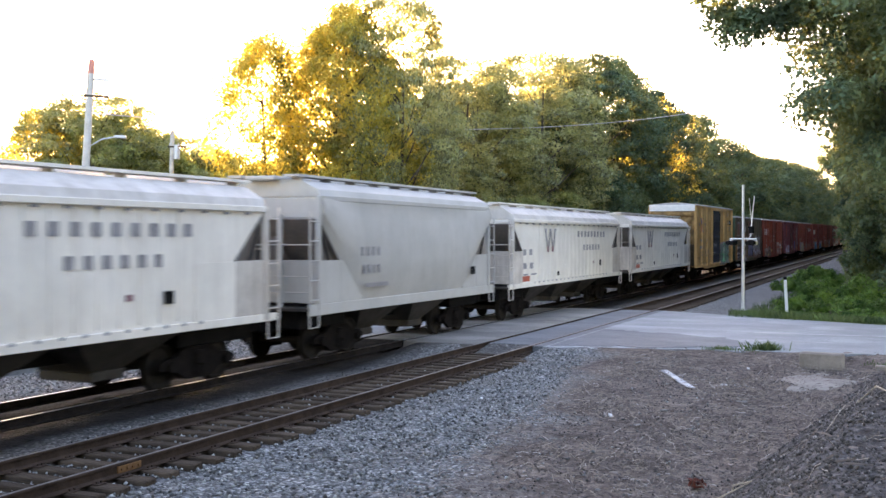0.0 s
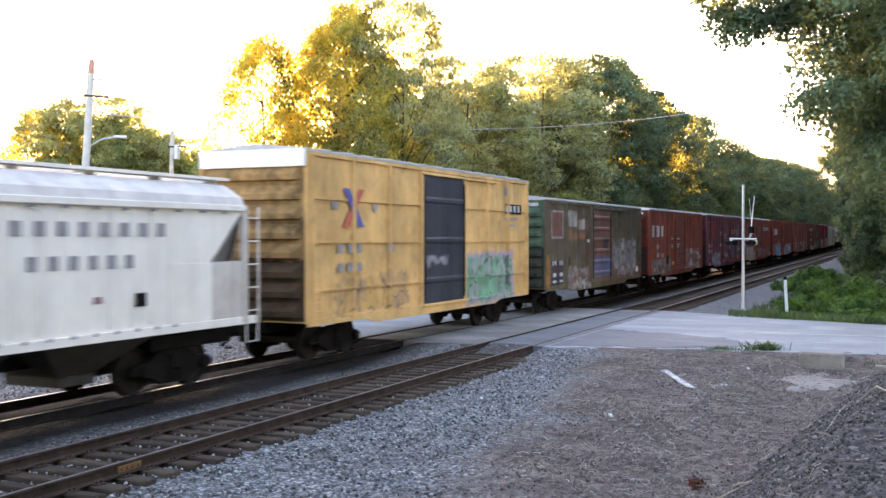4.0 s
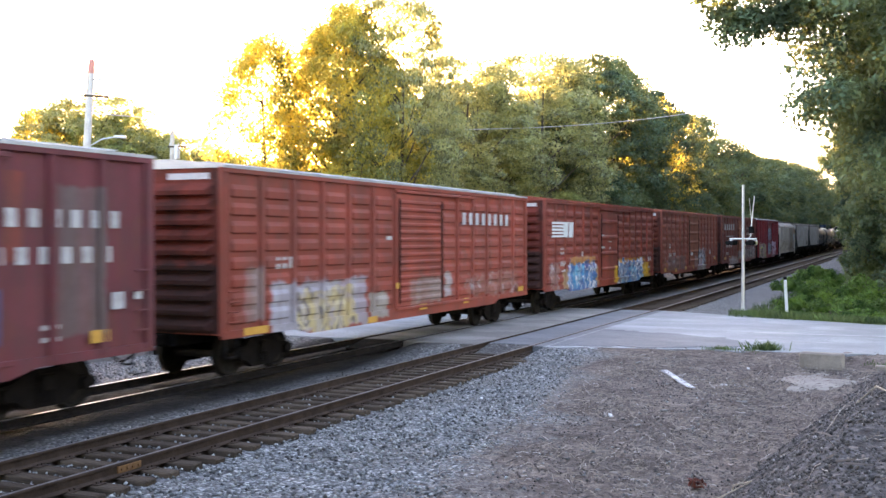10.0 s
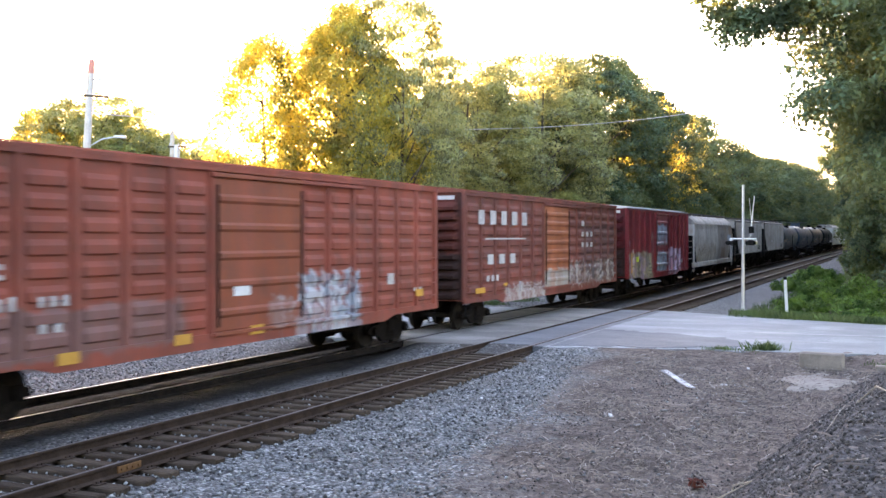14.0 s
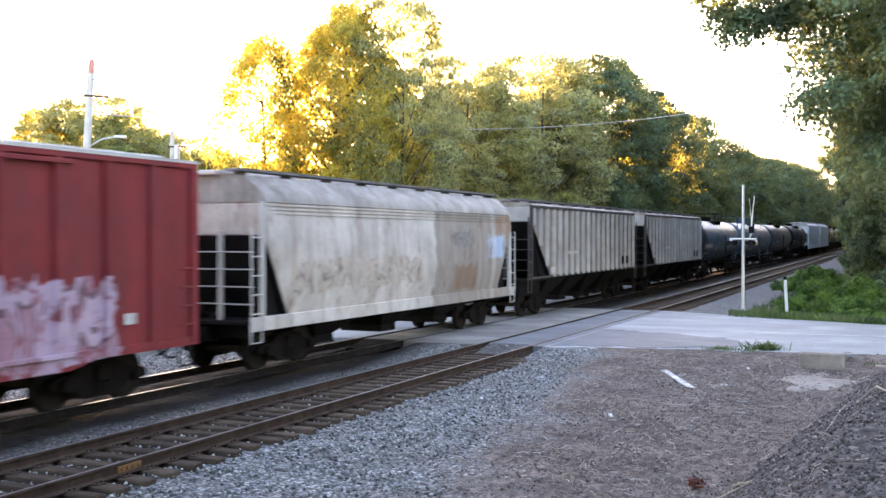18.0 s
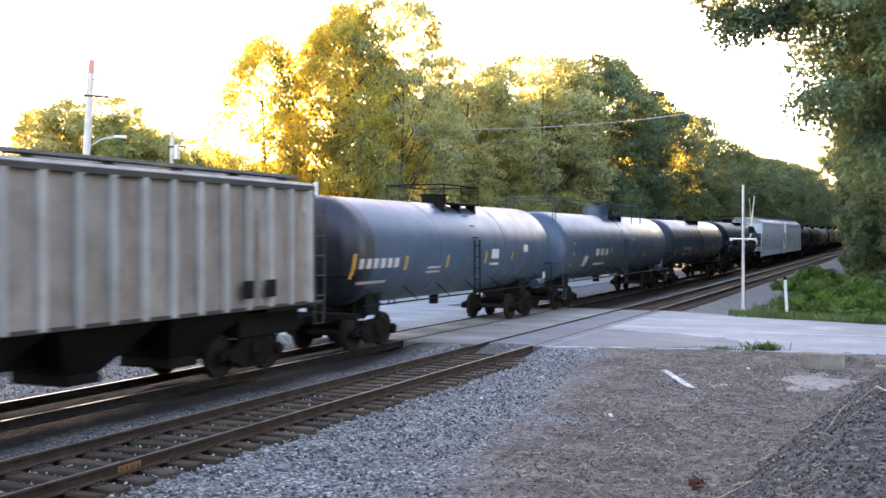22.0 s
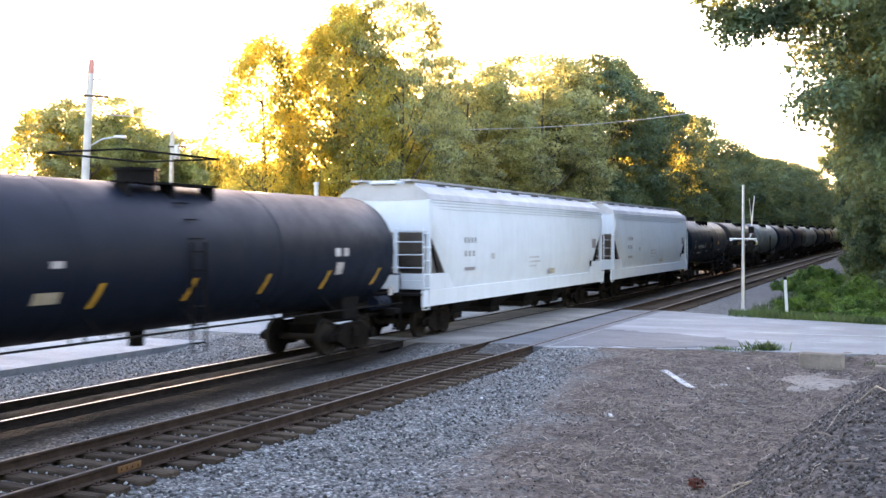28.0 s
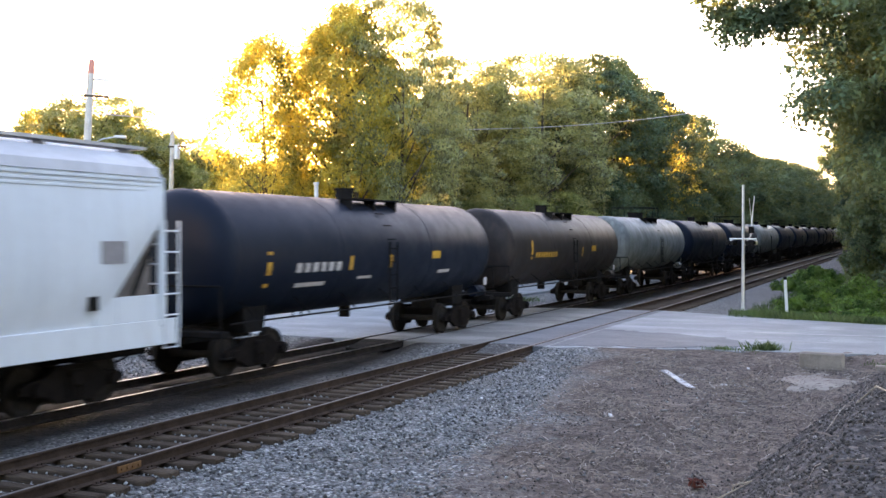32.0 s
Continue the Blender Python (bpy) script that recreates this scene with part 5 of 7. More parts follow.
    for k in range(1, n):
        y = -h + length * k / n
        mb = MB()
        mb.loft([[(x, y + d, z) for x, z in ((-w - 0.05, eave + 0.035), (-0.3, eave + 0.176), (0.3, eave + 0.176), (w + 0.05, eave + 0.035), (w + 0.05, eave + 0.065), (0.3, eave + 0.205), (-0.3, eave + 0.205), (-w - 0.05, eave + 0.065))] for d in (-0.04, 0.04)])
        mb.make("roof_seam", roof_mat, roof)
    # underframe
    mb = MB()
    for y in np.linspace(-h + 3.6, h - 3.6, 6):
        mb.box(-1.4, 1.4, y - 0.06, y + 0.06, 0.86, 1.0)
    mb.make("crossbearers", M_BLACK, car)
    mb = MB()
    mb.tube([(-0.6, 1.2, 0.75), (-0.6, 2.6, 0.75)], 0.22, 10)
    mb.make("air_reservoir", M_BLACK, car)
    return car


def hopper_section(y, zb, side, eave, roof, bulge):
    """Half-outline mirrored: from the low edge up the side, over the roof and down."""
    right = [(side - 0.04, zb)]
    for k in range(1, 6):
        t = k / 5
        right.append((side - 0.04 + bulge * math.sin(math.pi * (0.15 + 0.75 * t)) * 0.5, zb + (eave - zb) * t))
    right.append((side + 0.03, eave + 0.02))
    right += [(side - 0.05, eave + 0.03 + (roof - eave) * 0.30), (side - 0.30, eave + (roof - eave) * 0.66), (1.02, roof - 0.05), (0.5, roof)]
    pts = [(x, y, z) for x, z in right] + [(-x, y, z) for x, z in reversed(right)]
    return pts


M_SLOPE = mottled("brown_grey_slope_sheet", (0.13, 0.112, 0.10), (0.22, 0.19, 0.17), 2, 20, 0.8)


def hopper(name, label, length, eave, roof, bottom, sill, paint, dark, ribs=0, bays=3, slope=2.3, bulge=0.10, band=True, panel=None, rail_mat=None, hip=0.0, sill_mat=None, recess=None, hi=0.56, rib_mat=None, post=0.06, chord_mat=None, roof_mat=None, walk_mat=None):
    """A covered hopper: slope-ended body on a side sill, end platforms with ladders, discharge bays below, hatches above."""
    car = car_base(name, label, length, "hopper car", "cars of the freight train")
    h, w = length / 2, 1.50
    rail_mat, sill_mat, recess = rail_mat or paint, sill_mat or paint, recess or dark
    inset, zhi = 0.55, bottom + (eave - bottom) * hi
    ys = [(-h + inset, zhi), (-h + inset + slope * 0.5, bottom + (zhi - bottom) * 0.5), (-h + inset + slope, bottom), (h - inset - slope, bottom), (h - inset - slope * 0.5, bottom + (zhi - bottom) * 0.5), (h - inset, zhi)]
    mb = MB()
    mb.loft([hopper_section(y, z, w, eave, roof - (hip if abs(y) > h - 0.9 else 0), bulge) for y, z in ys], True)
    body = mb.make("body", paint, car)
    for s in (-1, 1):
        # slope sheet seen through the end opening, end wall, platform
        mb = MB()
        drop = math.hypot(slope, zhi - bottom)
        ny, nz = (zhi - bottom) / drop, -slope / drop
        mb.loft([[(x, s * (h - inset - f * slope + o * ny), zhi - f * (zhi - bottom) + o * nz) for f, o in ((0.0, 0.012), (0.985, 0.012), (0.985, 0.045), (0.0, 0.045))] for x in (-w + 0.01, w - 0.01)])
        # Dark recess colour paints the end opening's shade on sheet, web and gussets.
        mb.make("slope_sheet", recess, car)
        # Web and gussets are added so the opening stays dark, without daylight behind.
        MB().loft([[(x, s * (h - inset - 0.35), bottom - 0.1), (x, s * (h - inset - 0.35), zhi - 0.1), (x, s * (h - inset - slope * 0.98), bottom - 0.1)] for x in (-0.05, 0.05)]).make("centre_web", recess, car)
        for x in (-1, 1):
            MB().loft([[(x * k, s * (h - inset - 0.06), bottom - 0.05), (x * k, s * (h - inset - 0.06), zhi - 0.03), (x * k, s * (h - inset - slope * 0.98), bottom - 0.05)] for k in (w - 0.20, w - 0.17)]).make("end_gusset", recess, car)
        mb = MB()
        mb.box(-w + 0.02, w - 0.02, s * h - s * (inset + 0.30), s * h - s * (inset - 0.012), zhi, eave - 0.02, 0.02)
        mb.make("end_sheet", rib_mat or paint, car)
        mb = MB()
        mb.box(-w, w, s * (h - slope - 0.2), s * (h - 0.06), bottom - 0.13, bottom - 0.06)
        mb.make("end_platform", dark, car)
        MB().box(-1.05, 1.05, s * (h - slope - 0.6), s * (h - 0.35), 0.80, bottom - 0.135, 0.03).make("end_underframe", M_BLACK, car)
        for x in (-1, 1):
            mb = MB()
            mb.box(x * (w - 0.06), x * (w + 0.05), s * (h - 0.50) - post, s * (h - 0.50) + post, bottom - 0.1, eave + 0.02, 0.015)
            mb.make("corner_post", rail_mat, car)
            mb = MB()
            mb.box(x * (0.40), x * (0.52), s * (h - 0.42) - 0.05, s * (h - 0.42) + 0.05, bottom - 0.1, zhi + 0.1, 0.012)
            mb.make("end_post", rail_mat, car)
            ladder(car, x * (w + 0.045), s * (h - 0.24), bottom - 0.1, zhi + 0.15, 0.42, rail_mat, 5)
            stirrup(car, x * (w + 0.03), s * (h - 0.24), bottom - 0.10, rail_mat)
            mb = MB()
            mb.tube([(x * (w - 0.05), s * (h - 1.5), bottom), (x * (w - 0.05), s * (h - 0.62), zhi - 0.1)], 0.045, 6)
            mb.make("end_brace", dark, car)
            if panel:
                pm, ph = panel
                foot = inset + slope * (1 - ph / (zhi - bottom))
                MB().box(x * (w - 0.03), x * (w + 0.012), s * (h - foot), s * (h - 0.58), bottom + 0.03, bottom + ph, 0.01).make("side_shear_panel", pm, car)
                MB().box(x * (w - 0.03), x * (w + 0.009), s * (h - inset - slope - 0.1), s * (h - foot - 0.003), bottom + 0.03, bottom + ph - 0.01, 0.006).make("side_sheet", paint, car)
        if panel:
            MB().box(-w + 0.04, w - 0.04, s * (h - 0.62), s * (h - 0.565), bottom + 0.03, bottom + panel[1], 0.01).make("end_shear_panel", panel[0], car)
        mb = MB()
        for k in range(4):
            z = bottom + 0.3 + k * 0.38
            mb.tube([(-1.42, s * (h - 0.3), z), (1.42, s * (h - 0.3), z)], 0.016, 5)
        mb.make("end_grab_rail", rail_mat, car)
        # side sill
        mb = MB()
        mb.box(s * (w - 0.05), s * (w + 0.03), -h + 0.08, h - 0.08, bottom - sill, bottom + 0.03, 0.012)
        mb.make("side_sill", sill_mat, car)
        if band:
            mb = MB()
            for k in range(3):
                z = eave - 0.05 - k * 0.09
                mb.box(s * (w + 0.015), s * (w + 0.055), -h + inset, h - inset, z - 0.03, z + 0.02, 0.008)
            mb.make("top_chord", paint, car)
        else:
            mb = MB()
            mb.box(s * (w - 0.01), s * (w + 0.06), -h + inset - 0.05, h - inset + 0.05, eave - 0.10, eave + 0.03, 0.015)
            mb.make("top_chord", chord_mat or paint, car)
        for k in range(ribs):
            y = -h + inset + 0.12 + (length - 2 * inset - 0.24) * k / (ribs - 1)
            d = max(0.0, slope - (h - inset - abs(y)))
            z0 = bottom + (zhi - bottom) * min(1, d / slope)
            mb = MB()
            x0, x1 = s * (w - 0.02), s * (w + 0.10)
            pts = [(x0, y - 0.08), (x1, y - 0.04), (x1, y + 0.04), (x0, y + 0.08)]
            mb.loft([[(px, py, z0 - 0.02) for px, py in pts], [(px, py, eave - 0.08) for px, py in pts]])
            mb.make("side_rib", rib_mat or paint, car)
    # bays
    inner = length - 2 * (inset + 1.9) - 0.6
    for k in range(bays):
        y = -inner / 2 + inner * (k + 0.5) / bays
        d = inner / bays * 0.47
        mb = MB()
        mb.loft([[(-1.40, y - d, bottom - 0.03), (1.40, y - d, bottom - 0.03), (1.40, y + d, bottom - 0.03), (-1.40, y + d, bottom - 0.03)], [(-0.62, y - 0.42, 0.52), (0.62, y - 0.42, 0.52), (0.62, y + 0.42, 0.52), (-0.62, y + 0.42, 0.52)]])
        mb.box(-0.66, 0.66, y - 0.46, y + 0.46, 0.34, 0.53, 0.02)
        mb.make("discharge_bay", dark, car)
    # roof sheet, hatches and running board
    edge = [(w + 0.045, eave + 0.012), (w - 0.04, eave + 0.042 + (roof - eave) * 0.30), (w - 0.285, eave + 0.012 + (roof - eave) * 0.66), (1.025, roof - 0.036), (0.5, roof + 0.012)]
    ring = edge + [(-x, z) for x, z in reversed(edge)]
    MB().loft([[(x, y, z) for x, z in ring] for y in (-h + inset - 0.03, h - inset + 0.03)], True, True, True).make("roof_sheet", roof_mat or paint, car)
    for k in range(4):
        y = -h + length * (k + 0.5) / 4
        mb = MB()
        mb.box(-0.42, 0.42, y - length / 9.5, y + length / 9.5, roof - 0.02, roof + 0.09, 0.03)
        mb.make("roof_hatch", paint, car)
    for s in (-1, 1):
        mb = MB()
        mb.box(s * 0.60, s * 1.02, -h + 0.35, h - 0.35, roof + 0.06, roof + 0.12)
        for y in np.linspace(-h + 0.7, h - 0.7, 9):
            mb.box(s * 0.64, s * 0.94, y - 0.03, y + 0.03, roof - 0.16, roof + 0.055)
        mb.make("running_board", walk_mat or M_ROOFWALK, car)
    mb = MB()
    mb.tube([(-0.45, -h + 1.2, bottom - 0.35), (-0.45, -h + 0.5, bottom + 0.25)], 0.2, 10)
    mb.make("brake_cylinder", dark, car)
    return car


def tank_car(name, label, length, radius, paint, zc=2.62, dome=1, band=None, stripes=0, ladder_mat=None, rails=True, stripe_mat=None, insulated=False):
    """A tank car: round tank with dished heads on end sills, hatch platform, side ladder and handrails."""
    car = car_base(name, label, length, "tank car", "cars of the freight train")
    lm = ladder_mat or M_BLACK
    h = length / 2
    tl = h - 0.30                      # tank's half length at the tips of the heads
    n = 32
    prof = []
    for k in range(7):
        a = math.pi / 2 * k / 6
        prof.append((-tl + 0.58 * (1 - math.sin(a)), max(0.02, radius * math.cos(a) ** 0.62)))
    prof = prof[::-1]
    body = [(y, r) for y, r in prof]
    ring = []
    for y, r in body:
        ring.append((y, r))
    ring += [(-y, r) for y, r in reversed(body)]
    mb = MB()
    mb.loft([[(r * math.cos(2 * math.pi * k / n), y, zc + r * math.sin(2 * math.pi * k / n)) for k in range(n)] for y, r in sorted(ring)], True)
    mb.make("tank", paint, car)
    for y in ((-tl + 0.60, -tl * 0.34, tl * 0.34, tl - 0.60) if not insulated else (-tl + 0.60, 0.0, tl - 0.60)):
        mb = MB()
        mb.loft([[(r * math.cos(2 * math.pi * k / n), y + d, zc + r * math.sin(2 * math.pi * k / n)) for k in range(n)] for d, r in ((-0.03, radius - 0.01), (-0.02, radius + 0.007), (0.02, radius + 0.007), (0.03, radius - 0.01))], True, True, False)
        mb.make("weld_band", paint, car)
    for s in (-1, 1):
        mb = MB()
        mb.loft([[(x, s * (h - 2.75), zc - radius * 0.62), (x, s * (h - 1.75), zc - radius * 0.62), (x, s * (h - 1.9), 0.9), (x, s * (h - 2.6), 0.9)] for x in (-0.95, 0.95)])
        mb.make("saddle", M_BLACK, car)
        mb = MB()
        mb.box(-0.35, 0.35, s * (h - 3.0), s * (h - 0.1), 0.74, 1.02, 0.03)
        mb.box(-1.45, 1.45, s * (h - 0.62), s * (h - 0.30), 0.92, 1.06, 0.02)
        mb.make("stub_sill", M_BLACK, car)
        mb = MB()
        for x in (-1.44, 1.44):
            mb.tube([(x, s * (h - 0.32), 1.0), (x, s * (h - 0.32), 2.0)], 0.022, 6)
            mb.tube([(x, s * (h - 0.32), 0.95), (x, s * (h - 0.34), 0.5), (x, s * (h - 0.74), 0.5), (x, s * (h - 0.76), 0.95)], 0.022, 5)
        mb.tube([(-1.44, s * (h - 0.32), 2.0), (1.44, s * (h - 0.32), 2.0)], 0.022, 6)
        mb.make("end_handrail", lm, car)
        if rails:
            mb = MB()
            x = s * (radius + 0.10)
            mb.tube([(x, -h + 0.5, zc - radius * 0.93), (x, h - 0.5, zc - radius * 0.93)], 0.022, 5)
            for y in np.linspace(-h + 1.5, h - 1.5, 7):
                mb.tube([(x, y, zc - radius * 0.93), (s * radius * 0.74, y, zc - radius * 0.66)], 0.016, 5)
            mb.make("side_handrail", lm, car)
        ladder(car, s * (radius + 0.06), 0.0, 0.75, zc + radius * 0.2, 0.44, lm, 6)
        for k in range(5):
            a = math.radians(14 + 15 * k)
            mb = MB()
            mb.tube([(s * (radius + 0.05) * math.cos(a), -0.22, zc + (radius + 0.05) * math.sin(a)), (s * (radius + 0.05) * math.cos(a), 0.22, zc + (radius + 0.05) * math.sin(a))], 0.018, 5)
            mb.make("grab_iron", lm, car)
    for s in (-1, 1):
        for k in range(stripes):
            y = -tl + 1.3 + (2 * tl - 2.6) * k / (stripes - 1)
            z = zc - radius * 0.42
            a0 = math.asin((z - 0.22 - zc) / radius)
            a1 = math.asin((z + 0.22 - zc) / radius)
            mb = MB()
            pts = []
            for a, sk in ((a0, -0.08), ((a0 + a1) / 2, 0.0), (a1, 0.08)):
                for rr in (radius - 0.002, radius + 0.004):
                    pts += [(s * rr * math.cos(a), y - 0.06 + sk, zc + rr * math.sin(a)), (s * rr * math.cos(a), y + 0.06 + sk, zc + rr * math.sin(a))]
            mb.add(pts, [(2, 3, 7, 6), (6, 7, 11, 10), (0, 2, 6, 4), (4, 6, 10, 8), (1, 5, 7, 3), (5, 9, 11, 7)])
            mb.make("reflector", stripe_mat or M_YELLOWTAPE, car, "yellow reflective strip")
    MB().tube([(1.02, h - 1.15, 1.22), (1.02, h - 1.10, 1.22), (1.02, h - 0.45, 1.22), (1.02, h - 0.40, 1.22)], 0.19, 12).make("air_reservoir", paint, car)
    MB().box(1.10, 1.114, h - 0.36, h - 0.10, 1.40, 1.66, 0.004).make("placard", M_STENCIL, car, "small pale diamond placard")
    # bottom outlet
    mb = MB()
    mb.tube([(0, 0, zc - radius + 0.05), (0, 0, zc - radius - 0.30)], 0.16, 10)
    mb.make("bottom_outlet", M_BLACK, car)
    # hatch, platform and its rails
    top = zc + radius
    mb = MB()
    mb.tube([(0, 0, top - 0.1), (0, 0, top + (0.24 if dome < 2 else 0.44))], (0.25, 0.42, 0.62)[dome], 16)
    mb.tube([(0, 0, top + (0.24 if dome < 2 else 0.44)), (0, 0, top + (0.30 if dome < 2 else 0.50))], (0.28, 0.47, 0.66)[dome], 16)
    mb.make("valve_housing", lm if dome < 2 else paint, car)
    mb = MB()
    for s in (-1, 1):
        mb.box(s * 0.55, s * 1.0, -1.4, 1.4, top - 0.06, top - 0.02)
        for y in (-1.3, 0.0, 1.3):
            mb.box(s * 0.6, s * 0.95, y - 0.03, y + 0.03, top - 0.34, top - 0.055)
    mb.make("hatch_platform", lm, car)
    if dome == 2 or dome == 1:
        mb = MB()
        k0, k1 = (-1.4, 1.4) if dome == 1 else (-h + 0.35, 5.2)
        for s in (-1, 1):
            mb.tube([(s * 1.0, k0, top + 0.55), (s * 1.0, k1, top + 0.55)], 0.024, 5)
            for y in (k0, -1.4, 0.0, 1.4, k1) if dome == 1 else (k0, k0 + 0.35, -1.4, 0.0, 1.4, 3.3, k1):
                mb.tube([(s * 1.0, y, top - (0.05 if abs(y) <= 1.4 else 0.42)), (s * 1.0, y, top + 0.55)], 0.02, 5)
        for y in (k0, k1):
            mb.tube([(-1.0, y, top + 0.55), (1.0, y, top + 0.55)], 0.02, 5)
        mb.make("platform_rail", lm, car)
    return car


# ---- the cars in order: (front, rear) along the train at the clip's start ----
TRAIN = []


def couple(car, front, rear):
    TRAIN.append((car, (front + rear) / 2))
    return car


WHITE_WW = car_paint("white_hopper_paint", (0.80, 0.75, 0.665), (0.46, 0.39, 0.33), 0.14, 0.26, 0.04, vary=0.35)
WW_ROOF = car_paint("grimy_white_roof", (0.62, 0.575, 0.52), (0.30, 0.26, 0.22), 0.35, 0.4, 0.05, vary=0.6)
GREY_HOP = car_paint("grey_hopper_paint", (0.46, 0.445, 0.41), (0.30, 0.265, 0.22), 0.12, 0.16, 0.05, vary=0.35)
DARK_HOP = car_paint("dark_hopper_steel", (0.060, 0.052, 0.046), (0.03, 0.026, 0.023), 0.6, 0.3, spec=0.2)
BEIGE_PANEL = car_paint("beige_shear_panel", (0.62, 0.565, 0.50), (0.26, 0.21, 0.165), 0.4, 0.3)


M_ORANGERED = mottled("orange_red_emblem", (0.45, 0.08, 0.045), (0.55, 0.13, 0.07), 4, 30, 0.6, 0, 0.02)

def ww_hopper(front, rear, label):
    L = rear - front
    car = hopper("covered_hopper", label, L, 3.66, 4.16, 1.32, 0.14, WHITE_WW, DARK_HOP, 0, 3, 2.3, 0.06, False, (BEIGE_PANEL, 1.2), BEIGE_PANEL, recess=M_SLOPE, hi=0.94, post=0.085, roof_mat=WW_ROOF, walk_mat=WHITE_WW)
    h, x = L / 2, 1.508
    for k, (dy, sk, m) in enumerate(((0.0, 0.30, M_GREYPAINT), (0.62, -0.30, M_GREYPAINT), (0.62, 0.30, M_GREYPAINT), (1.24, -0.30, M_GREYPAINT))):
        y = -3.8 + dy
        plate(car, "emblem", x + 0.0005 * k, y + sk, y + sk + 0.16, 2.50, 3.36, m, "dark angular emblem", -sk)
    plate(car, "emblem", x + 0.004, -3.55, -3.30, 2.46, 2.66, M_MAROONLOGO, "faded maroon emblem foot")
    plate(car, "emblem", x + 0.004, -2.95, -2.70, 2.46, 2.66, M_MAROONLOGO, "faded maroon emblem foot")
    bars(car, "lettering", x, [(0.5, 5.0, 3.03, 3.28, 9), (1.35, 4.1, 2.46, 2.70, 6)], M_GREYPAINT, "grey stencilled lettering")
    bars(car, "lettering", x, [(-6.35, -5.0, 2.36, 2.58, 2), (-6.35, -4.9, 1.86, 2.08, 2), (-6.3, -5.7, 1.62, 1.68, 1), (-5.5, -4.7, 1.62, 1.68, 1)], M_GREYPAINT, "grey stencilled lettering")
    plate(car, "placard", x, h - 3.9, h - 3.6, 1.75, 2.0, M_BLACK, "small black placard")
    plate(car, "placard", x, -h + 5.6, -h + 5.85, 1.5, 1.66, M_BLACK, "small black placard")
    mb = MB()
    for k in range(20):
        yy = -h + 2.8 + (L - 5.6) * k / 19
        mb.box(1.526, 1.542, yy - 0.05, yy + 0.05, 1.30, 1.36)
    mb.make("rivet_strip", M_GREYPAINT, car)
    mb = MB()
    for k in range(19):
        yy = -h + 1.2 + (L - 2.4) * k / 18
        mb.box(1.515, 1.556, yy - 0.07, yy + 0.07, 3.50, 3.545)
    mb.make("eave_clip", M_GREYPAINT, car)
    for k in range(1, 18):
        yy = -h + 2.9 + (L - 5.8) * k / 18
        MB().box(1.46, 1.503, yy - 0.012, yy + 0.012, 1.40, 3.48).make("sheet_seam", WHITE_WW, car)
    plate(car, "placard", x, -6.35, -5.55, 1.40, 1.60, M_ORANGERED, "faded red sticker")
    plate(car, "placard", x, 2.9, 3.1, 1.86, 1.98, M_MAROONLOGO, "small reddish stain patch")
    return couple(car, front, rear)


ww_hopper(4.0, 19.71, "white covered hopper with maroon emblem and grey lettering")
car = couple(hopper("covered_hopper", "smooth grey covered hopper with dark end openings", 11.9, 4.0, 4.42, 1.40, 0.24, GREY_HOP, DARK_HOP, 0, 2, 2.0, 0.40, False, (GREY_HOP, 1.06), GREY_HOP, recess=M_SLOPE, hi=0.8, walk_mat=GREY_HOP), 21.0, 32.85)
bars(car, "lettering", 1.672, [(-3.7, -2.5, 2.55, 2.78, 4), (-3.6, -2.5, 2.1, 2.32, 4), (-3.6, -2.0, 1.75, 1.85, 5)], M_GREYPAINT, "grey stencilled lettering")
plate(car, "placard", 1.648, 3.6, 4.0, 1.85, 2.1, M_BLACK, "small black placard")
ww_hopper(34.28, 49.98, "white covered hopper with maroon emblem and grey lettering")
ww_hopper(51.51, 67.23, "white covered hopper with maroon emblem and grey lettering")

# yellow boxcar
Y_PAINT = car_paint("yellow_boxcar_paint", (0.72, 0.42, 0.165), (0.28, 0.16, 0.06), 0.35, 0.3, 0.25, 0.5, (),
                    [(1.95, 6.1, 0.95, 2.45, 5.5, ((0.08, 0.34, 0.16), (0.13, 0.42, 0.23), (0.06, 0.28, 0.14)), (0.05, 0.06, 0.05), (0.34, 0.27, 0.38)),
                     (-6.4, -2.3, 1.1, 2.1, 5.0, ((0.58, 0.33, 0.12), (0.50, 0.30, 0.10), (0.36, 0.22, 0.14)), (0.12, 0.08, 0.07), None)])
Y_DOOR = car_paint("blue_black_door_paint", (0.028, 0.03, 0.042), (0.10, 0.09, 0.08), 0.3, 0.3, 0, 0.55, [(-1.2, 0.4, 2.2, 2.5, (0.30, 0.30, 0.32), 0.8)])
car = couple(boxcar("boxcar", "tall yellow boxcar with black doors and green graffiti", 15.5, 5.17, Y_PAINT, M_ROOF, 9, (-1.45, 1.6), False, 3, 0.86, Y_DOOR, 8), 69.18, 84.65)
h = 7.75
mb = MB()
mb.box(-1.5, 1.5, -h - 0.02, -h + 0.11, 4.68, 5.10, 0.01)
mb.make("end_band", M_WHITE, car, "white band over the end")
for s in (-1, 1):
    for z in (1.75, 2.9, 3.95):
        for a, b in ((-h + 0.3, -1.55), (1.7, h - 0.3)):
            MB().box(s * 1.50, s * 1.562, a, b, z - 0.025, z + 0.025).make("side_seam", Y_PAINT, car)
x = 1.56
M_BLUEEMB = mottled("blue_emblem", (0.06, 0.07, 0.28), (0.09, 0.10, 0.34), 4, 30, 0.6, 0, 0.02)
for sk, m, dy, e in ((0.80, M_ORANGERED, 0.0, 0.0), (-0.80, M_BLUEEMB, 0.80, 0.001)):
    plate(car, "emblem", x + e, -6.05 + dy, -5.75 + dy, 3.28, 4.24, m, "crossed coloured emblem", sk)
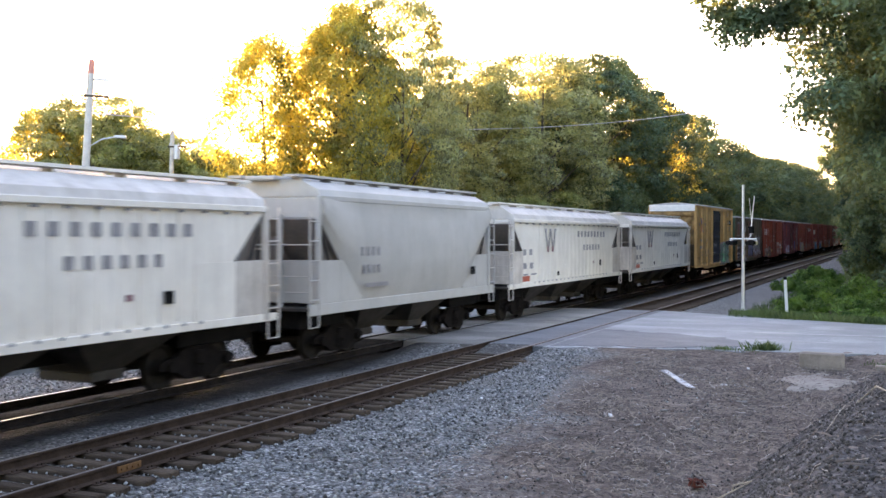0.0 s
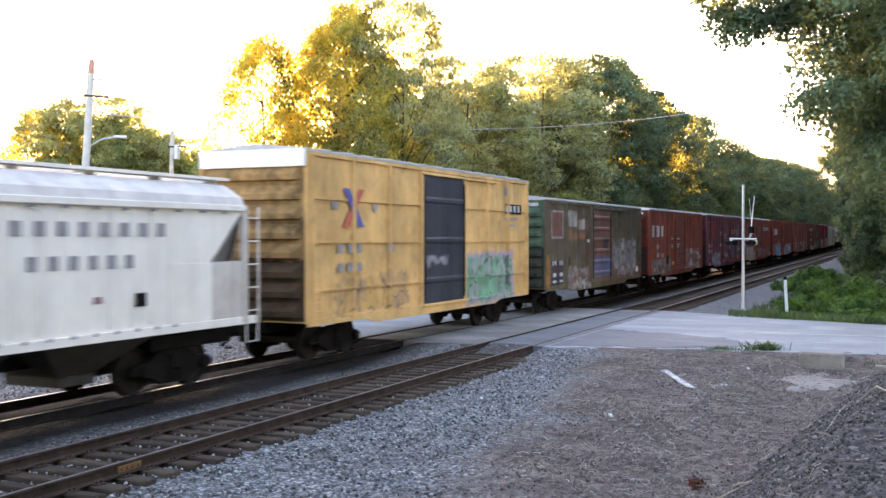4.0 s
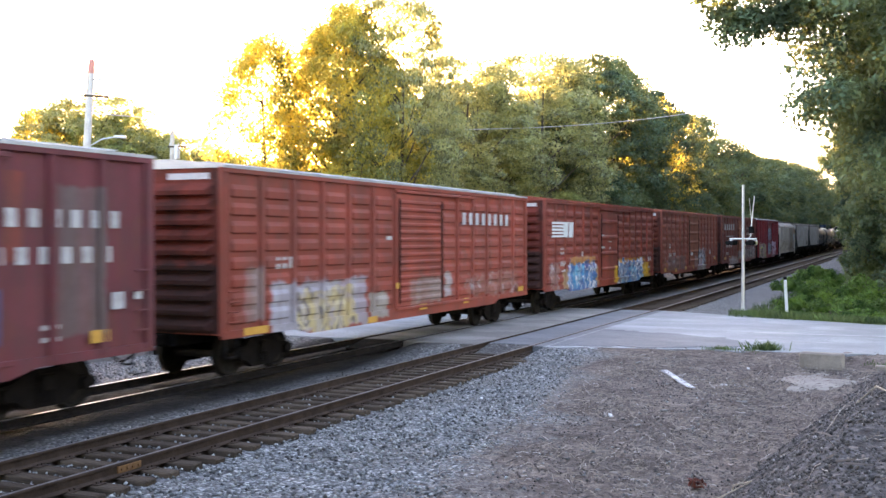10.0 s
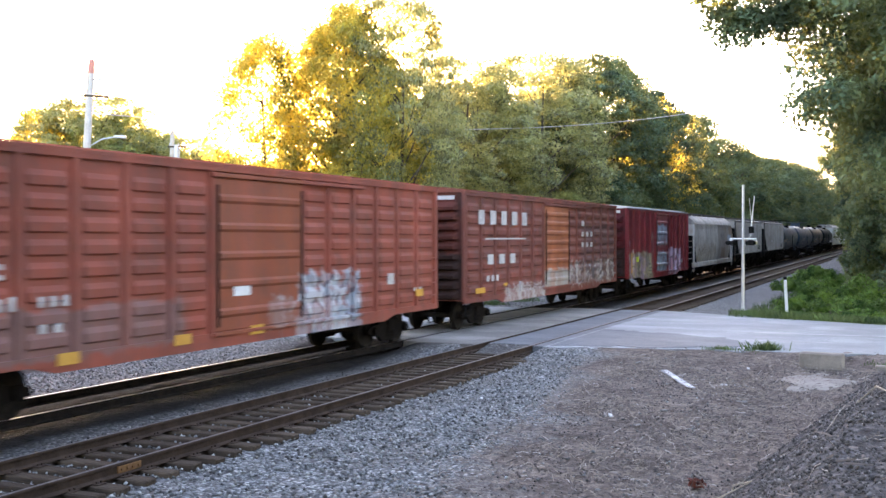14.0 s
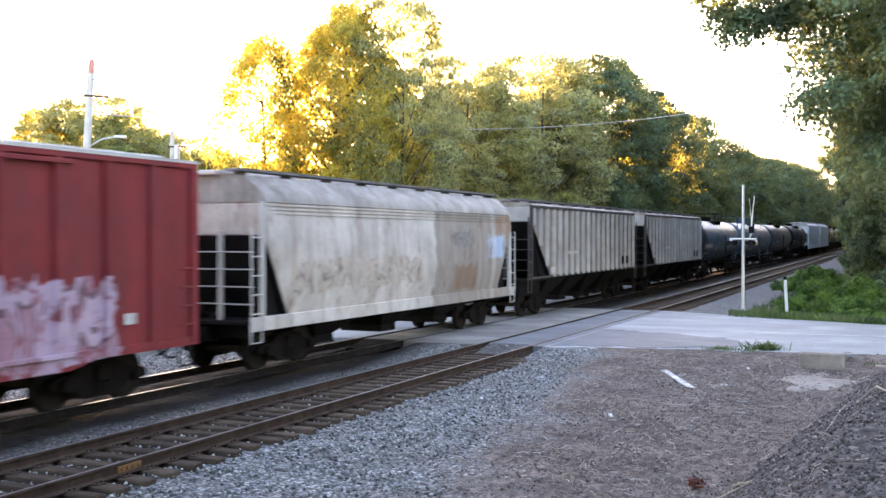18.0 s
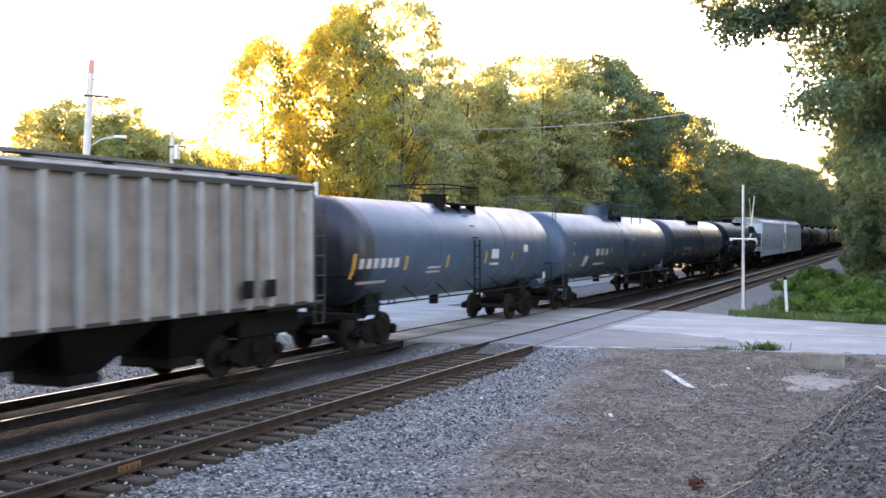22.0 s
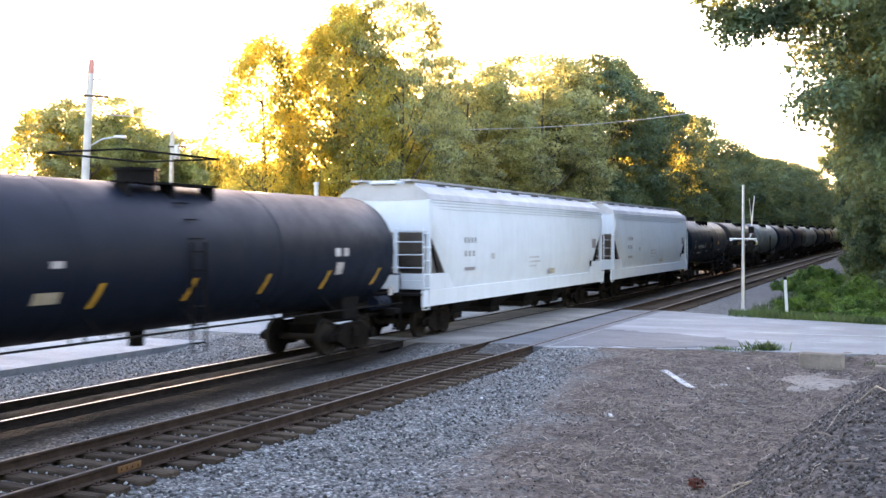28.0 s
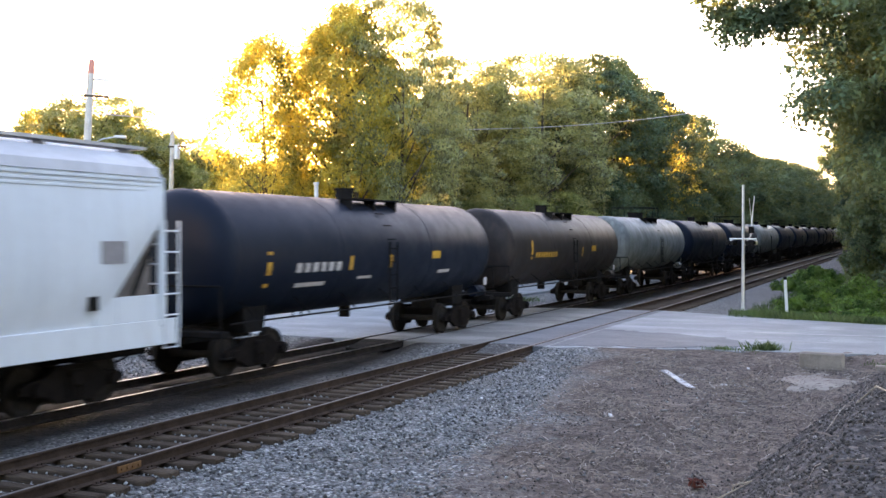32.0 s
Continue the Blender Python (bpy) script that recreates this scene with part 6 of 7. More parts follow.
bars(car, "lettering", x, [(5.05, 7.1, 3.85, 4.18, 1)], M_BLACK, "black lettering panel")
bars(car, "lettering", x + 0.004, [(5.3, 6.85, 3.90, 4.13, 4)], M_STENCIL, "white stencilled lettering")
bars(car, "lettering", x, [(5.05, 6.6, 3.62, 3.70, 1), (5.4, 6.3, 3.40, 3.48, 1), (5.2, 5.7, 4.45, 4.75, 1), (-6.35, -4.9, 2.62, 2.85, 3), (-6.35, -4.9, 2.15, 2.38, 3), (-3.7, -3.2, 2.62, 2.85, 1), (-6.6, -6.3, 3.7, 3.9, 1), (-4.5, -4.2, 3.7, 3.9, 1)], M_GREYPAINT, "grey stencilled lettering")

# green boxcar
G_PAINT = car_paint("olive_boxcar_paint", (0.1207, 0.1058, 0.069), (0.095, 0.055, 0.038), 0.7, 0.6, 0.7, 0.6,
                    [(-7.0, -5.4, 2.95, 4.1, (0.40, 0.38, 0.36), 0.0), (-6.9, -5.5, 3.03, 4.03, (0.24, 0.10, 0.08), 0.15), (-5.1, -3.5, 3.44, 4.14, (0.44, 0.42, 0.38), 0.2), (-3.4, -1.9, 3.33, 3.8, (0.40, 0.34, 0.30), 0.5), (-5.0, -2.0, 2.9, 3.3, (0.30, 0.13, 0.07), 0.8), (-2.6, -2.0, 3.0, 4.2, (0.20, 0.08, 0.06), 0.3),
                     (-7.75, -7.35, 1.0, 2.3, (0.42, 0.18, 0.04), 0.5), (-2.7, -1.6, 1.1, 3.1, (0.12, 0.058, 0.042), 0.8), (1.7, 7.6, 0.9, 1.9, (0.17, 0.080, 0.058), 1.0), (-7.0, -5.45, 1.1, 2.1, (0.02, 0.03, 0.055), 0.05), (-5.05, -4.45, 1.7, 2.22, (0.012, 0.014, 0.02), 0.0)],
                    [(-5.0, -1.6, 0.75, 1.75, 5.0, ((0.44, 0.36, 0.16), (0.42, 0.36, 0.34), (0.22, 0.09, 0.07), (0.38, 0.36, 0.38)), (0.09, 0.06, 0.05), None),
                     (2.3, 6.8, 1.15, 2.9, 6.0, ((0.16, 0.09, 0.07), (0.27, 0.27, 0.32), (0.36, 0.36, 0.40), (0.17, 0.12, 0.09)), (0.22, 0.21, 0.24), None)])
G_DOOR = car_paint("brown_door_paint", (0.21, 0.085, 0.06), (0.08, 0.07, 0.07), 0.6, 0.4, 0.4, 0.6, [(-1.2, 1.6, 1.2, 2.2, (0.11, 0.13, 0.25), 0.6), (0.2, 1.2, 2.5, 3.0, (0.03, 0.03, 0.05), 0.1)])
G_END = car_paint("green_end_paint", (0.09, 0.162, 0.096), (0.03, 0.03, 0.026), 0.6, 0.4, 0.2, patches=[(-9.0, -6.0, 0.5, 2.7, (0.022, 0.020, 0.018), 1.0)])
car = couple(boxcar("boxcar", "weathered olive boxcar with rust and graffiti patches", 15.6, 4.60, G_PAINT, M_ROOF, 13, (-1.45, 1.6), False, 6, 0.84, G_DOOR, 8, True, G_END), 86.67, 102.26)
bars(car, "lettering", 1.515, [(-6.9, -6.3, 1.9, 2.08, 2), (-6.0, -5.5, 1.9, 2.08, 2), (-6.9, -6.3, 1.45, 1.60, 1), (-6.0, -5.5, 1.45, 1.60, 1), (-6.9, -6.3, 1.22, 1.30, 1), (-6.0, -5.5, 1.22, 1.30, 1)], M_STENCIL, "white stencilled lettering")
plate(car, "placard", 1.56, -2.15, -1.85, 2.80, 2.92, M_WHITE, "small white placard")
plate(car, "placard", 1.56, 6.6, 7.05, 1.25, 1.5, M_WHITE, "small white placard")


def ns_logo(car, y, z, x, k=1.0):
    for r in range(5):
        MB().box(x - 0.002, x + 0.004, y, y + 2.05 * k, z + r * 0.165 * k, z + r * 0.165 * k + 0.105 * k).make("emblem", M_WHITE, car, "white striped emblem")
    plate(car, "emblem", x + 0.003, y + 1.78 * k, y + 2.55 * k, z, z + 0.77 * k, M_WHITE, "white block emblem", 0.10)
    plate(car, "emblem", x + 0.003, y + 2.72 * k, y + 3.44 * k, z, z + 0.77 * k, M_WHITE, "white block emblem", 0.10)


RED1 = car_paint("oxide_red_boxcar_paint", (0.3105, 0.0575, 0.0299), (0.12, 0.075, 0.06), 0.45, 0.35, 0.3, 0.6,
                 [(-7.2, -1.8, 0.85, 1.8, (0.25, 0.18, 0.16), 0.9)],
                 [(-6.9, -2.1, 0.8, 1.8, 5.0, ((0.32, 0.28, 0.28), (0.28, 0.22, 0.21), (0.24, 0.12, 0.09)), (0.12, 0.07, 0.06), None), (1.8, 6.6, 0.95, 2.2, 6.0, ((0.50, 0.48, 0.46), (0.42, 0.37, 0.34), (0.28, 0.11, 0.08)), (0.14, 0.09, 0.08), None)])
car = couple(boxcar("boxcar", "oxide red boxcar with white striped emblem and graffiti", 15.62, 4.60, RED1, M_ROOF, 12, (-1.3, 1.6), False, 18, 0.84, None, 9), 104.13, 119.75)
ns_logo(car, -6.9, 3.02, 1.515, 0.78)
bars(car, "lettering", 1.515, [(-5.75, -5.15, 2.32, 2.58, 2), (-5.73, -4.98, 1.88, 2.10, 3), (-4.68, -4.0, 1.85, 2.07, 3), (-1.9, -1.5, 2.35, 2.55, 1), (-1.9, -1.45, 2.85, 2.95, 1)], M_STENCIL, "white stencilled lettering")
plate(car, "placard", 1.52, -3.3, -2.6, 1.45, 1.95, M_STEEL_RUST, "dark repaired panel")
for y, z in ((-6.7, 1.1), (-4.6, 0.95), (-1.9, 1.35), (6.7, 1.55)):
    plate(car, "decal", 1.57, y, y + 0.45, z, z + 0.2, M_YELLOWTAPE, "yellow decal")
bars(car, "lettering", 1.62, [(-0.9, 0.1, 2.85, 2.93, 1), (-0.9, 0.0, 2.5, 2.58, 1), (-0.9, -0.2, 2.38, 2.44, 1)], M_STENCIL, "white stencilled notices")

MAROON = car_paint("maroon_boxcar_paint", (0.1958, 0.0459, 0.0513), (0.10, 0.06, 0.055), 0.45, 0.4, 0.25, 0.6,
                   [(-6.1, -4.3, 2.82, 4.1, (0.33, 0.055, 0.03), 0.35), (-6.2, -5.2, 1.7, 2.9, (0.30, 0.06, 0.04), 0.7), (2.2, 2.6, 1.2, 4.1, (0.30, 0.06, 0.04), 0.2), (3.4, 3.8, 1.2, 4.1, (0.30, 0.06, 0.04), 0.2), (4.2, 4.6, 2.6, 4.1, (0.28, 0.06, 0.04), 0.2), (5.2, 6.4, 1.3, 3.9, (0.17, 0.12, 0.11), 0.4), (3.5, 4.1, 1.3, 2.2, (0.07, 0.10, 0.22), 0.4)],
                   [(-5.3, -1.9, 0.8, 1.75, 5.0, ((0.42, 0.34, 0.42), (0.36, 0.24, 0.27), (0.34, 0.44, 0.52)), (0.26, 0.24, 0.29), None)])
car = couple(boxcar("boxcar", "maroon boxcar with louvred door and faded red patches", 15.5, 4.60, MAROON, M_ROOF, 12, (-1.35, 1.6), False, 20, 0.84, None, 9), 121.7, 137.19)
bars(car, "lettering", 1.515, [(2.77, 6.97, 3.18, 3.48, 9), (3.42, 6.78, 2.58, 2.86, 7), (-6.78, -6.2, 2.22, 2.44, 2), (-5.9, -5.5, 2.22, 2.44, 1), (-6.78, -6.2, 1.80, 2.04, 2), (-5.9, -5.45, 1.80, 2.04, 2), (-2.1, -1.55, 3.25, 3.32, 1), (-2.1, -1.55, 3.05, 3.12, 1), (-2.1, -1.6, 2.25, 2.45, 1), (-6.9, -6.4, 3.95, 4.03, 1), (4.9, 5.4, 1.5, 1.58, 1), (4.9, 5.4, 1.3, 1.38, 1)], M_STENCIL, "white stencilled lettering")
for y, z in ((-7.0, 0.92), (1.3, 1.12), (6.0, 1.2), (-0.9, 0.98)):
    plate(car, "decal", 1.585, y, y + 0.45, z, z + 0.22, M_ORANGE, "orange decal")
bars(car, "lettering", 1.62, [(-0.9, 0.2, 3.05, 3.12, 1), (-0.7, -0.2, 2.85, 2.95, 1), (0.0, 0.9, 2.55, 2.6, 1), (-0.5, 0.9, 1.62, 1.68, 1), (-0.5, 0.9, 1.46, 1.52, 1)], M_STENCIL, "white stencilled notices")
bars(car, "lettering", 1.56, [(1.95, 2.3, 1.95, 2.2, 1), (6.5, 6.9, 1.75, 2.05, 1), (7.1, 7.35, 1.9, 2.05, 1)], M_STENCIL, "white stencilled notices")

RED2 = car_paint("brown_red_boxcar_paint", (0.3055, 0.0585, 0.0364), (0.13, 0.08, 0.065), 0.4, 0.35, 0.25, 0.6,
                 [(-8.5, -7.7, 1.2, 2.4, (0.29, 0.20, 0.18), 0.5), (-7.5, -3.0, 0.75, 2.05, (0.40, 0.38, 0.42), 0.7), (-2.9, -1.8, 0.85, 1.6, (0.36, 0.31, 0.27), 0.4), (-0.6, 1.6, 1.1, 1.9, (0.30, 0.21, 0.18), 0.9), (1.9, 2.5, 1.2, 2.0, (0.38, 0.33, 0.31), 0.6)],
                 [(-6.4, -3.6, 0.75, 1.8, 4.0, ((0.52, 0.40, 0.18), (0.48, 0.35, 0.14), (0.55, 0.45, 0.25)), (0.10, 0.08, 0.07), None), (3.5, 8.3, 1.1, 1.8, 8.0, ((0.44, 0.38, 0.36), (0.28, 0.12, 0.09)), (0.22, 0.10, 0.08), None)])
car = couple(boxcar("boxcar", "brown-red boxcar with corrugated sides and yellow graffiti", 18.7, 4.58, RED2, M_ROOF, 15, (-1.35, 1.6), True, 14, 0.84, None, 10), 139.18, 157.86)
bars(car, "lettering", 1.565, [(3.15, 7.47, 3.42, 3.80, 8)], M_STENCIL, "white stencilled lettering")
bars(car, "lettering", 1.545, [(-7.3, -6.55, 2.32, 2.58, 3), (-2.0, -1.6, 2.95, 3.05, 1)], M_STENCIL, "white stencilled lettering")
for y, z, w in ((-8.6, 0.95, 0.9), (-1.5, 1.62, 0.25), (0.0, 0.95, 0.5), (3.2, 0.95, 0.4), (8.2, 1.1, 0.5), (-3.1, 0.8, 0.5)):
    plate(car, "decal", 1.60, y, y + w, z, z + 0.16, M_ORANGE, "orange decal")

BLUES = ((0.25, 0.62, 0.74), (0.012, 0.31, 0.56), (0.002, 0.075, 0.27), (0.004, 0.19, 0.44))
RED3 = car_paint("rust_red_boxcar_paint", (0.2772, 0.0493, 0.032), (0.12, 0.075, 0.06), 0.4, 0.35, 0.25, 0.6,
                 [(-7.0, -1.6, 0.85, 1.75, (0.44, 0.27, 0.15), 0.6), (-6.0, -2.2, 1.8, 2.2, (0.52, 0.24, 0.08), 0.3), (1.0, 8.4, 0.8, 1.7, (0.70, 0.40, 0.03), 0.5), (1.6, 7.4, 1.7, 2.0, (0.60, 0.26, 0.04), 0.3)],
                 [(-6.2, -1.95, 0.62, 1.98, 4.5, BLUES, (0.68, 0.72, 0.78), None), (1.7, 7.0, 0.6, 1.88, 6.0, BLUES, (0.70, 0.74, 0.80), None), (-8.6, -7.4, 0.9, 2.0, 3.0, ((0.46, 0.46, 0.48), (0.28, 0.16, 0.14)), (0.2, 0.12, 0.1), None)])
car = couple(boxcar("boxcar", "rust-red boxcar with large blue and orange graffiti", 18.7, 4.58, RED3, RED3, 15, (-1.5, 1.55), True, 4, 0.84, None, 10), 159.82, 178.52)
ns_logo(car, -8.48, 3.02, 1.565, 0.80)
bars(car, "lettering", 1.545, [(-7.35, -6.78, 2.33, 2.58, 2), (-7.35, -6.5, 1.85, 2.06, 4), (-7.3, -6.6, 1.63, 1.72, 1), (8.0, 8.8, 1.7, 1.95, 2), (-4.4, -4.1, 2.2, 2.42, 1), (8.0, 8.5, 1.3, 1.45, 1)], M_STENCIL, "white stencilled lettering")
bars(car, "lettering", 1.58, [(-1.3, -0.8, 3.0, 3.15, 2), (-0.1, 0.3, 2.95, 3.07, 1), (-0.2, 0.5, 2.78, 2.82, 1), (-1.4, -0.7, 2.5, 2.6, 1), (0.0, 0.25, 2.45, 2.56, 1)], M_STENCIL, "white stencilled notices")

RED4 = car_paint("faded_red_boxcar_paint", (0.325, 0.078, 0.0494), (0.13, 0.08, 0.065), 0.4, 0.35, 0.2, 0.6,
                 [(-7.6, -2.5, 0.95, 1.9, (0.25, 0.125, 0.11), 0.8), (-1.6, 1.7, 1.0, 4.4, (0.31, 0.085, 0.042), 0.05)],
                 [(1.5, 4.6, 0.65, 2.2, 4.0, ((0.36, 0.46, 0.55), (0.24, 0.32, 0.38), (0.48, 0.54, 0.58)), (0.05, 0.06, 0.08), None), (0.4, 1.5, 1.0, 1.7, 3.0, ((0.46, 0.42, 0.42), (0.30, 0.18, 0.16)), (0.25, 0.12, 0.1), None), (-8.6, -7.6, 1.0, 1.8, 3.0, ((0.30, 0.26, 0.32), (0.28, 0.10, 0.07)), (0.40, 0.28, 0.06), None)])
car = couple(boxcar("boxcar", "faded red boxcar with corrugated sides and pale blue tag", 18.75, 4.58, RED4, RED4, 15, (-1.6, 1.7), True, 5, 0.84, None, 11), 180.56, 199.35)
bars(car, "lettering", 1.545, [(-7.39, -6.92, 2.35, 2.60, 1), (-7.39, -6.63, 1.85, 2.08, 3), (-6.27, -5.48, 1.88, 2.08, 3), (-6.27, -5.6, 1.45, 1.6, 2), (6.0, 6.5, 1.75, 2.05, 1), (7.6, 8.3, 1.5, 1.6, 1)], M_STENCIL, "white stencilled lettering")
plate(car, "placard", 1.60, -1.0, -0.4, 1.8, 2.1, M_WHITE, "white placard")
for y, z in ((-8.9, 1.0), (-5.9, 0.9), (-0.4, 0.95), (-2.9, 0.95), (7.7, 1.35)):
    plate(car, "decal", 1.60, y, y + 0.5, z, z + 0.2, M_ORANGE, "orange decal")

RED5 = car_paint("dark_red_boxcar_paint", (0.225, 0.06, 0.0425), (0.10, 0.07, 0.06), 0.5, 0.4, 0.35, 0.6, [(3.5, 9.0, 1.0, 3.6, (0.15, 0.06, 0.055), 0.9)],
                 [(-5.7, -1.4, 0.65, 1.35, 6.0, ((0.50, 0.48, 0.46), (0.44, 0.40, 0.38)), (0.24, 0.12, 0.1), None), (1.8, 9.0, 1.0, 2.0, 10.0, ((0.50, 0.49, 0.48), (0.20, 0.10, 0.08), (0.40, 0.37, 0.35)), (0.06, 0.05, 0.05), None)])
RED5_DOOR = car_paint("orange_door_paint", (0.38, 0.115, 0.05), (0.16, 0.08, 0.06), 0.4, 0.3, 0.2, 0.6, [(-1.5, 1.6, 1.0, 1.8, (0.40, 0.36, 0.32), 0.8)])
car = couple(boxcar("boxcar", "dark red boxcar with orange door and white lettering", 18.8, 4.58, RED5, RED5, 15, (-1.45, 1.6), True, 8, 0.84, RED5_DOOR, 10), 201.22, 220.07)
bars(car, "lettering", 1.565, [(-8.3, -3.1, 3.45, 3.92, 5), (-8.2, -3.1, 2.95, 3.0, 1), (-7.5, -4.3, 2.12, 2.45, 3), (-7.5, -6.2, 1.55, 1.75, 3), (3.4, 3.9, 3.5, 3.72, 1), (3.4, 5.4, 3.05, 3.25, 3), (3.4, 5.4, 2.6, 2.8, 3)], M_STENCIL, "white stencilled lettering")
plate(car, "decal", 1.60, -8.5, -7.7, 1.2, 1.38, M_ORANGE, "orange decal")
plate(car, "decal", 1.60, -6.0, -5.6, 1.35, 1.45, M_ORANGE, "orange decal")

RED6 = car_paint("cherry_red_boxcar_paint", (0.242, 0.0264, 0.0308), (0.14, 0.05, 0.05), 0.35, 0.3, 0.1, 0.5, (),
                 [(-7.1, -2.1, 0.8, 2.1, 6.0, ((0.48, 0.33, 0.42), (0.40, 0.27, 0.37), (0.38, 0.34, 0.22)), (0.09, 0.07, 0.07), (0.28, 0.25, 0.17)), (1.8, 5.5, 0.85, 2.3, 4.0, ((0.50, 0.40, 0.48), (0.46, 0.36, 0.46)), (0.09, 0.06, 0.07), None), (-7.6, -7.0, 1.6, 2.9, 2.0, ((0.30, 0.10, 0.11), (0.42, 0.36, 0.40)), (0.24, 0.06, 0.06), None), (-2.3, -1.5, 1.3, 3.3, 1.5, ((0.42, 0.34, 0.30), (0.28, 0.08, 0.08)), (0.24, 0.06, 0.06), None)])
RED6_DOOR = car_paint("tagged_red_door_paint", (0.24, 0.035, 0.042), (0.14, 0.05, 0.05), 0.35, 0.3, 0.1, 0.5, (), [(-1.2, 1.5, 2.5, 3.7, 3.0, ((0.36, 0.48, 0.55), (0.30, 0.42, 0.50)), (0.04, 0.05, 0.06), None), (-1.1, 1.5, 1.05, 2.2, 3.0, ((0.36, 0.50, 0.56), (0.28, 0.40, 0.48)), (0.04, 0.05, 0.06), None)])
car = couple(boxcar("boxcar", "cherry red boxcar with pink and blue graffiti", 15.7, 4.58, RED6, M_ROOF, 12, (-1.4, 1.65), False, 5, 0.84, RED6_DOOR, 7), 221.94, 237.66)
plate(car, "placard", 1.60, -6.04, -5.5, 1.74, 1.99, mottled("fluorescent_sticker", (0.55, 0.70, 0.02), (0.62, 0.78, 0.04), 3, 30, 0.5), "bright yellow-green sticker")
bars(car, "lettering", 1.56, [(-6.6, -6.1, 2.2, 2.4, 2), (-6.6, -6.2, 1.7, 1.95, 2), (-6.6, -6.2, 1.35, 1.5, 1), (5.6, 6.0, 1.45, 1.65, 1)], M_STENCIL, "white stencilled lettering")
plate(car, "decal", 1.60, -7.1, -6.9, 1.2, 2.2, M_ORANGE, "orange strip")

# grey hoppers
SOOT_ROOF = car_paint("sooty_hopper_roof", (0.33, 0.305, 0.275), (0.10, 0.08, 0.065), 0.5, 0.5, 0.3)
PALE_ROOF = car_paint("dusty_white_roof", (0.50, 0.505, 0.515), (0.30, 0.29, 0.28), 0.3, 0.3, 0.03, vary=0.5)
DIRTY = car_paint("dirty_white_hopper_paint", (0.56, 0.53, 0.485), (0.26, 0.195, 0.15), 0.45, 0.6, 0.45, 0.55, [(1.2, 8.6, 0.7, 4.1, (0.27, 0.245, 0.22), 1.0), (2.5, 4.6, 1.3, 2.2, (0.22, 0.14, 0.095), 0.9), (5.4, 7.0, 2.3, 3.1, (0.36, 0.52, 0.72), 0.8), (6.2, 7.6, 3.1, 3.8, (0.30, 0.17, 0.10), 0.9)], [(-6.6, 0.4, 1.7, 2.5, 14.0, ((0.56, 0.53, 0.48), (0.44, 0.36, 0.29)), (0.14, 0.12, 0.11), None), (2.4, 4.4, 2.75, 3.25, 5.0, ((0.09, 0.09, 0.10), (0.22, 0.20, 0.185)), (0.07, 0.07, 0.07), None)])
car = couple(hopper("covered_hopper", "dirty pale grey covered hopper with rust streaks", 16.3, 3.78, 4.42, 1.26, 0.28, DIRTY, M_BLACK, 0, 3, 1.0, 0.28, True, None, GREY_HOP, hi=0.72, roof_mat=SOOT_ROOF), 239.37, 255.69)
RIBBED = car_paint("pale_grey_ribbed_hopper_paint", (0.29, 0.255, 0.225), (0.17, 0.13, 0.105), 0.65, 0.75, 0.35, 0.6)
PALE_RIB = car_paint("pale_hopper_rib_paint", (0.40, 0.385, 0.36), (0.24, 0.20, 0.17), 0.45, 0.45, 0.2, 0.6)
for a, b, m in ((257.08, 273.78, "pale grey ribbed hopper with dark end openings"), (275.45, 292.46, "grey ribbed hopper with rust streaks")):
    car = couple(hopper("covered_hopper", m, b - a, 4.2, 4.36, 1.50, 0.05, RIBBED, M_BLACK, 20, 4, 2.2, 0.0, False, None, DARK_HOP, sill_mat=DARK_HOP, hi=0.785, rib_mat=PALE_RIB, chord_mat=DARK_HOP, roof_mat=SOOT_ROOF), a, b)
    bars(car, "lettering", 1.62, [(-3.7, -3.1, 2.35, 2.45, 1), (-2.9, -2.2, 2.35, 2.45, 1)], M_STENCIL, "white stencilled lettering")
    h = (b - a) / 2
    MB().box(1.45, 1.492, h - 2.75, h - 0.58, 1.53, 3.62, 0.01).make("side_sheet", RIBBED, car, "rear side sheet covering the slope")
    for k in range(3):
        y = h - 0.67 - (b - a - 1.34) * k / 19
        MB().loft([[(px, y + d, z) for px, d in ((1.485, -0.08), (1.60, -0.04), (1.60, 0.04), (1.485, 0.08))] for z in (1.50, 3.7)]).make("side_rib", PALE_RIB, car)
    plate(car, "placard", 1.615, 5.05, 5.45, 1.72, 2.10, M_BLACK, "small black placard")
    plate(car, "placard", 1.615, 5.9, 6.3, 1.72, 2.10, M_BLACK, "small black placard")
    plate(car, "placard", 1.62, -5.9, -5.4, 1.62, 1.85, M_STENCIL, "pale worn sticker")


def tank_marks(car, zc, r, rows, mat, label="white stencilled lettering"):
    """Lettering bars on the tank's curved side."""
    for y0, y1, z0, z1, n in rows:
        if z1 - z0 < 0.13:
            n = 1
        w = (y1 - y0) / n
        for k in range(n):
            a, b = y0 + k * w + 0.08 * w, y0 + k * w + (0.70 if n > 1 else 0.92) * w
            pts = []
            for z in (z0, (z0 + z1) / 2, z1):
                x = math.sqrt(max(0.01, (r + 0.006) ** 2 - (z - zc) ** 2))
                pts += [(x, a, z), (x, b, z)]
            MB().add(pts, [(0, 1, 3, 2), (2, 3, 5, 4)]).make("lettering", mat, car, label)


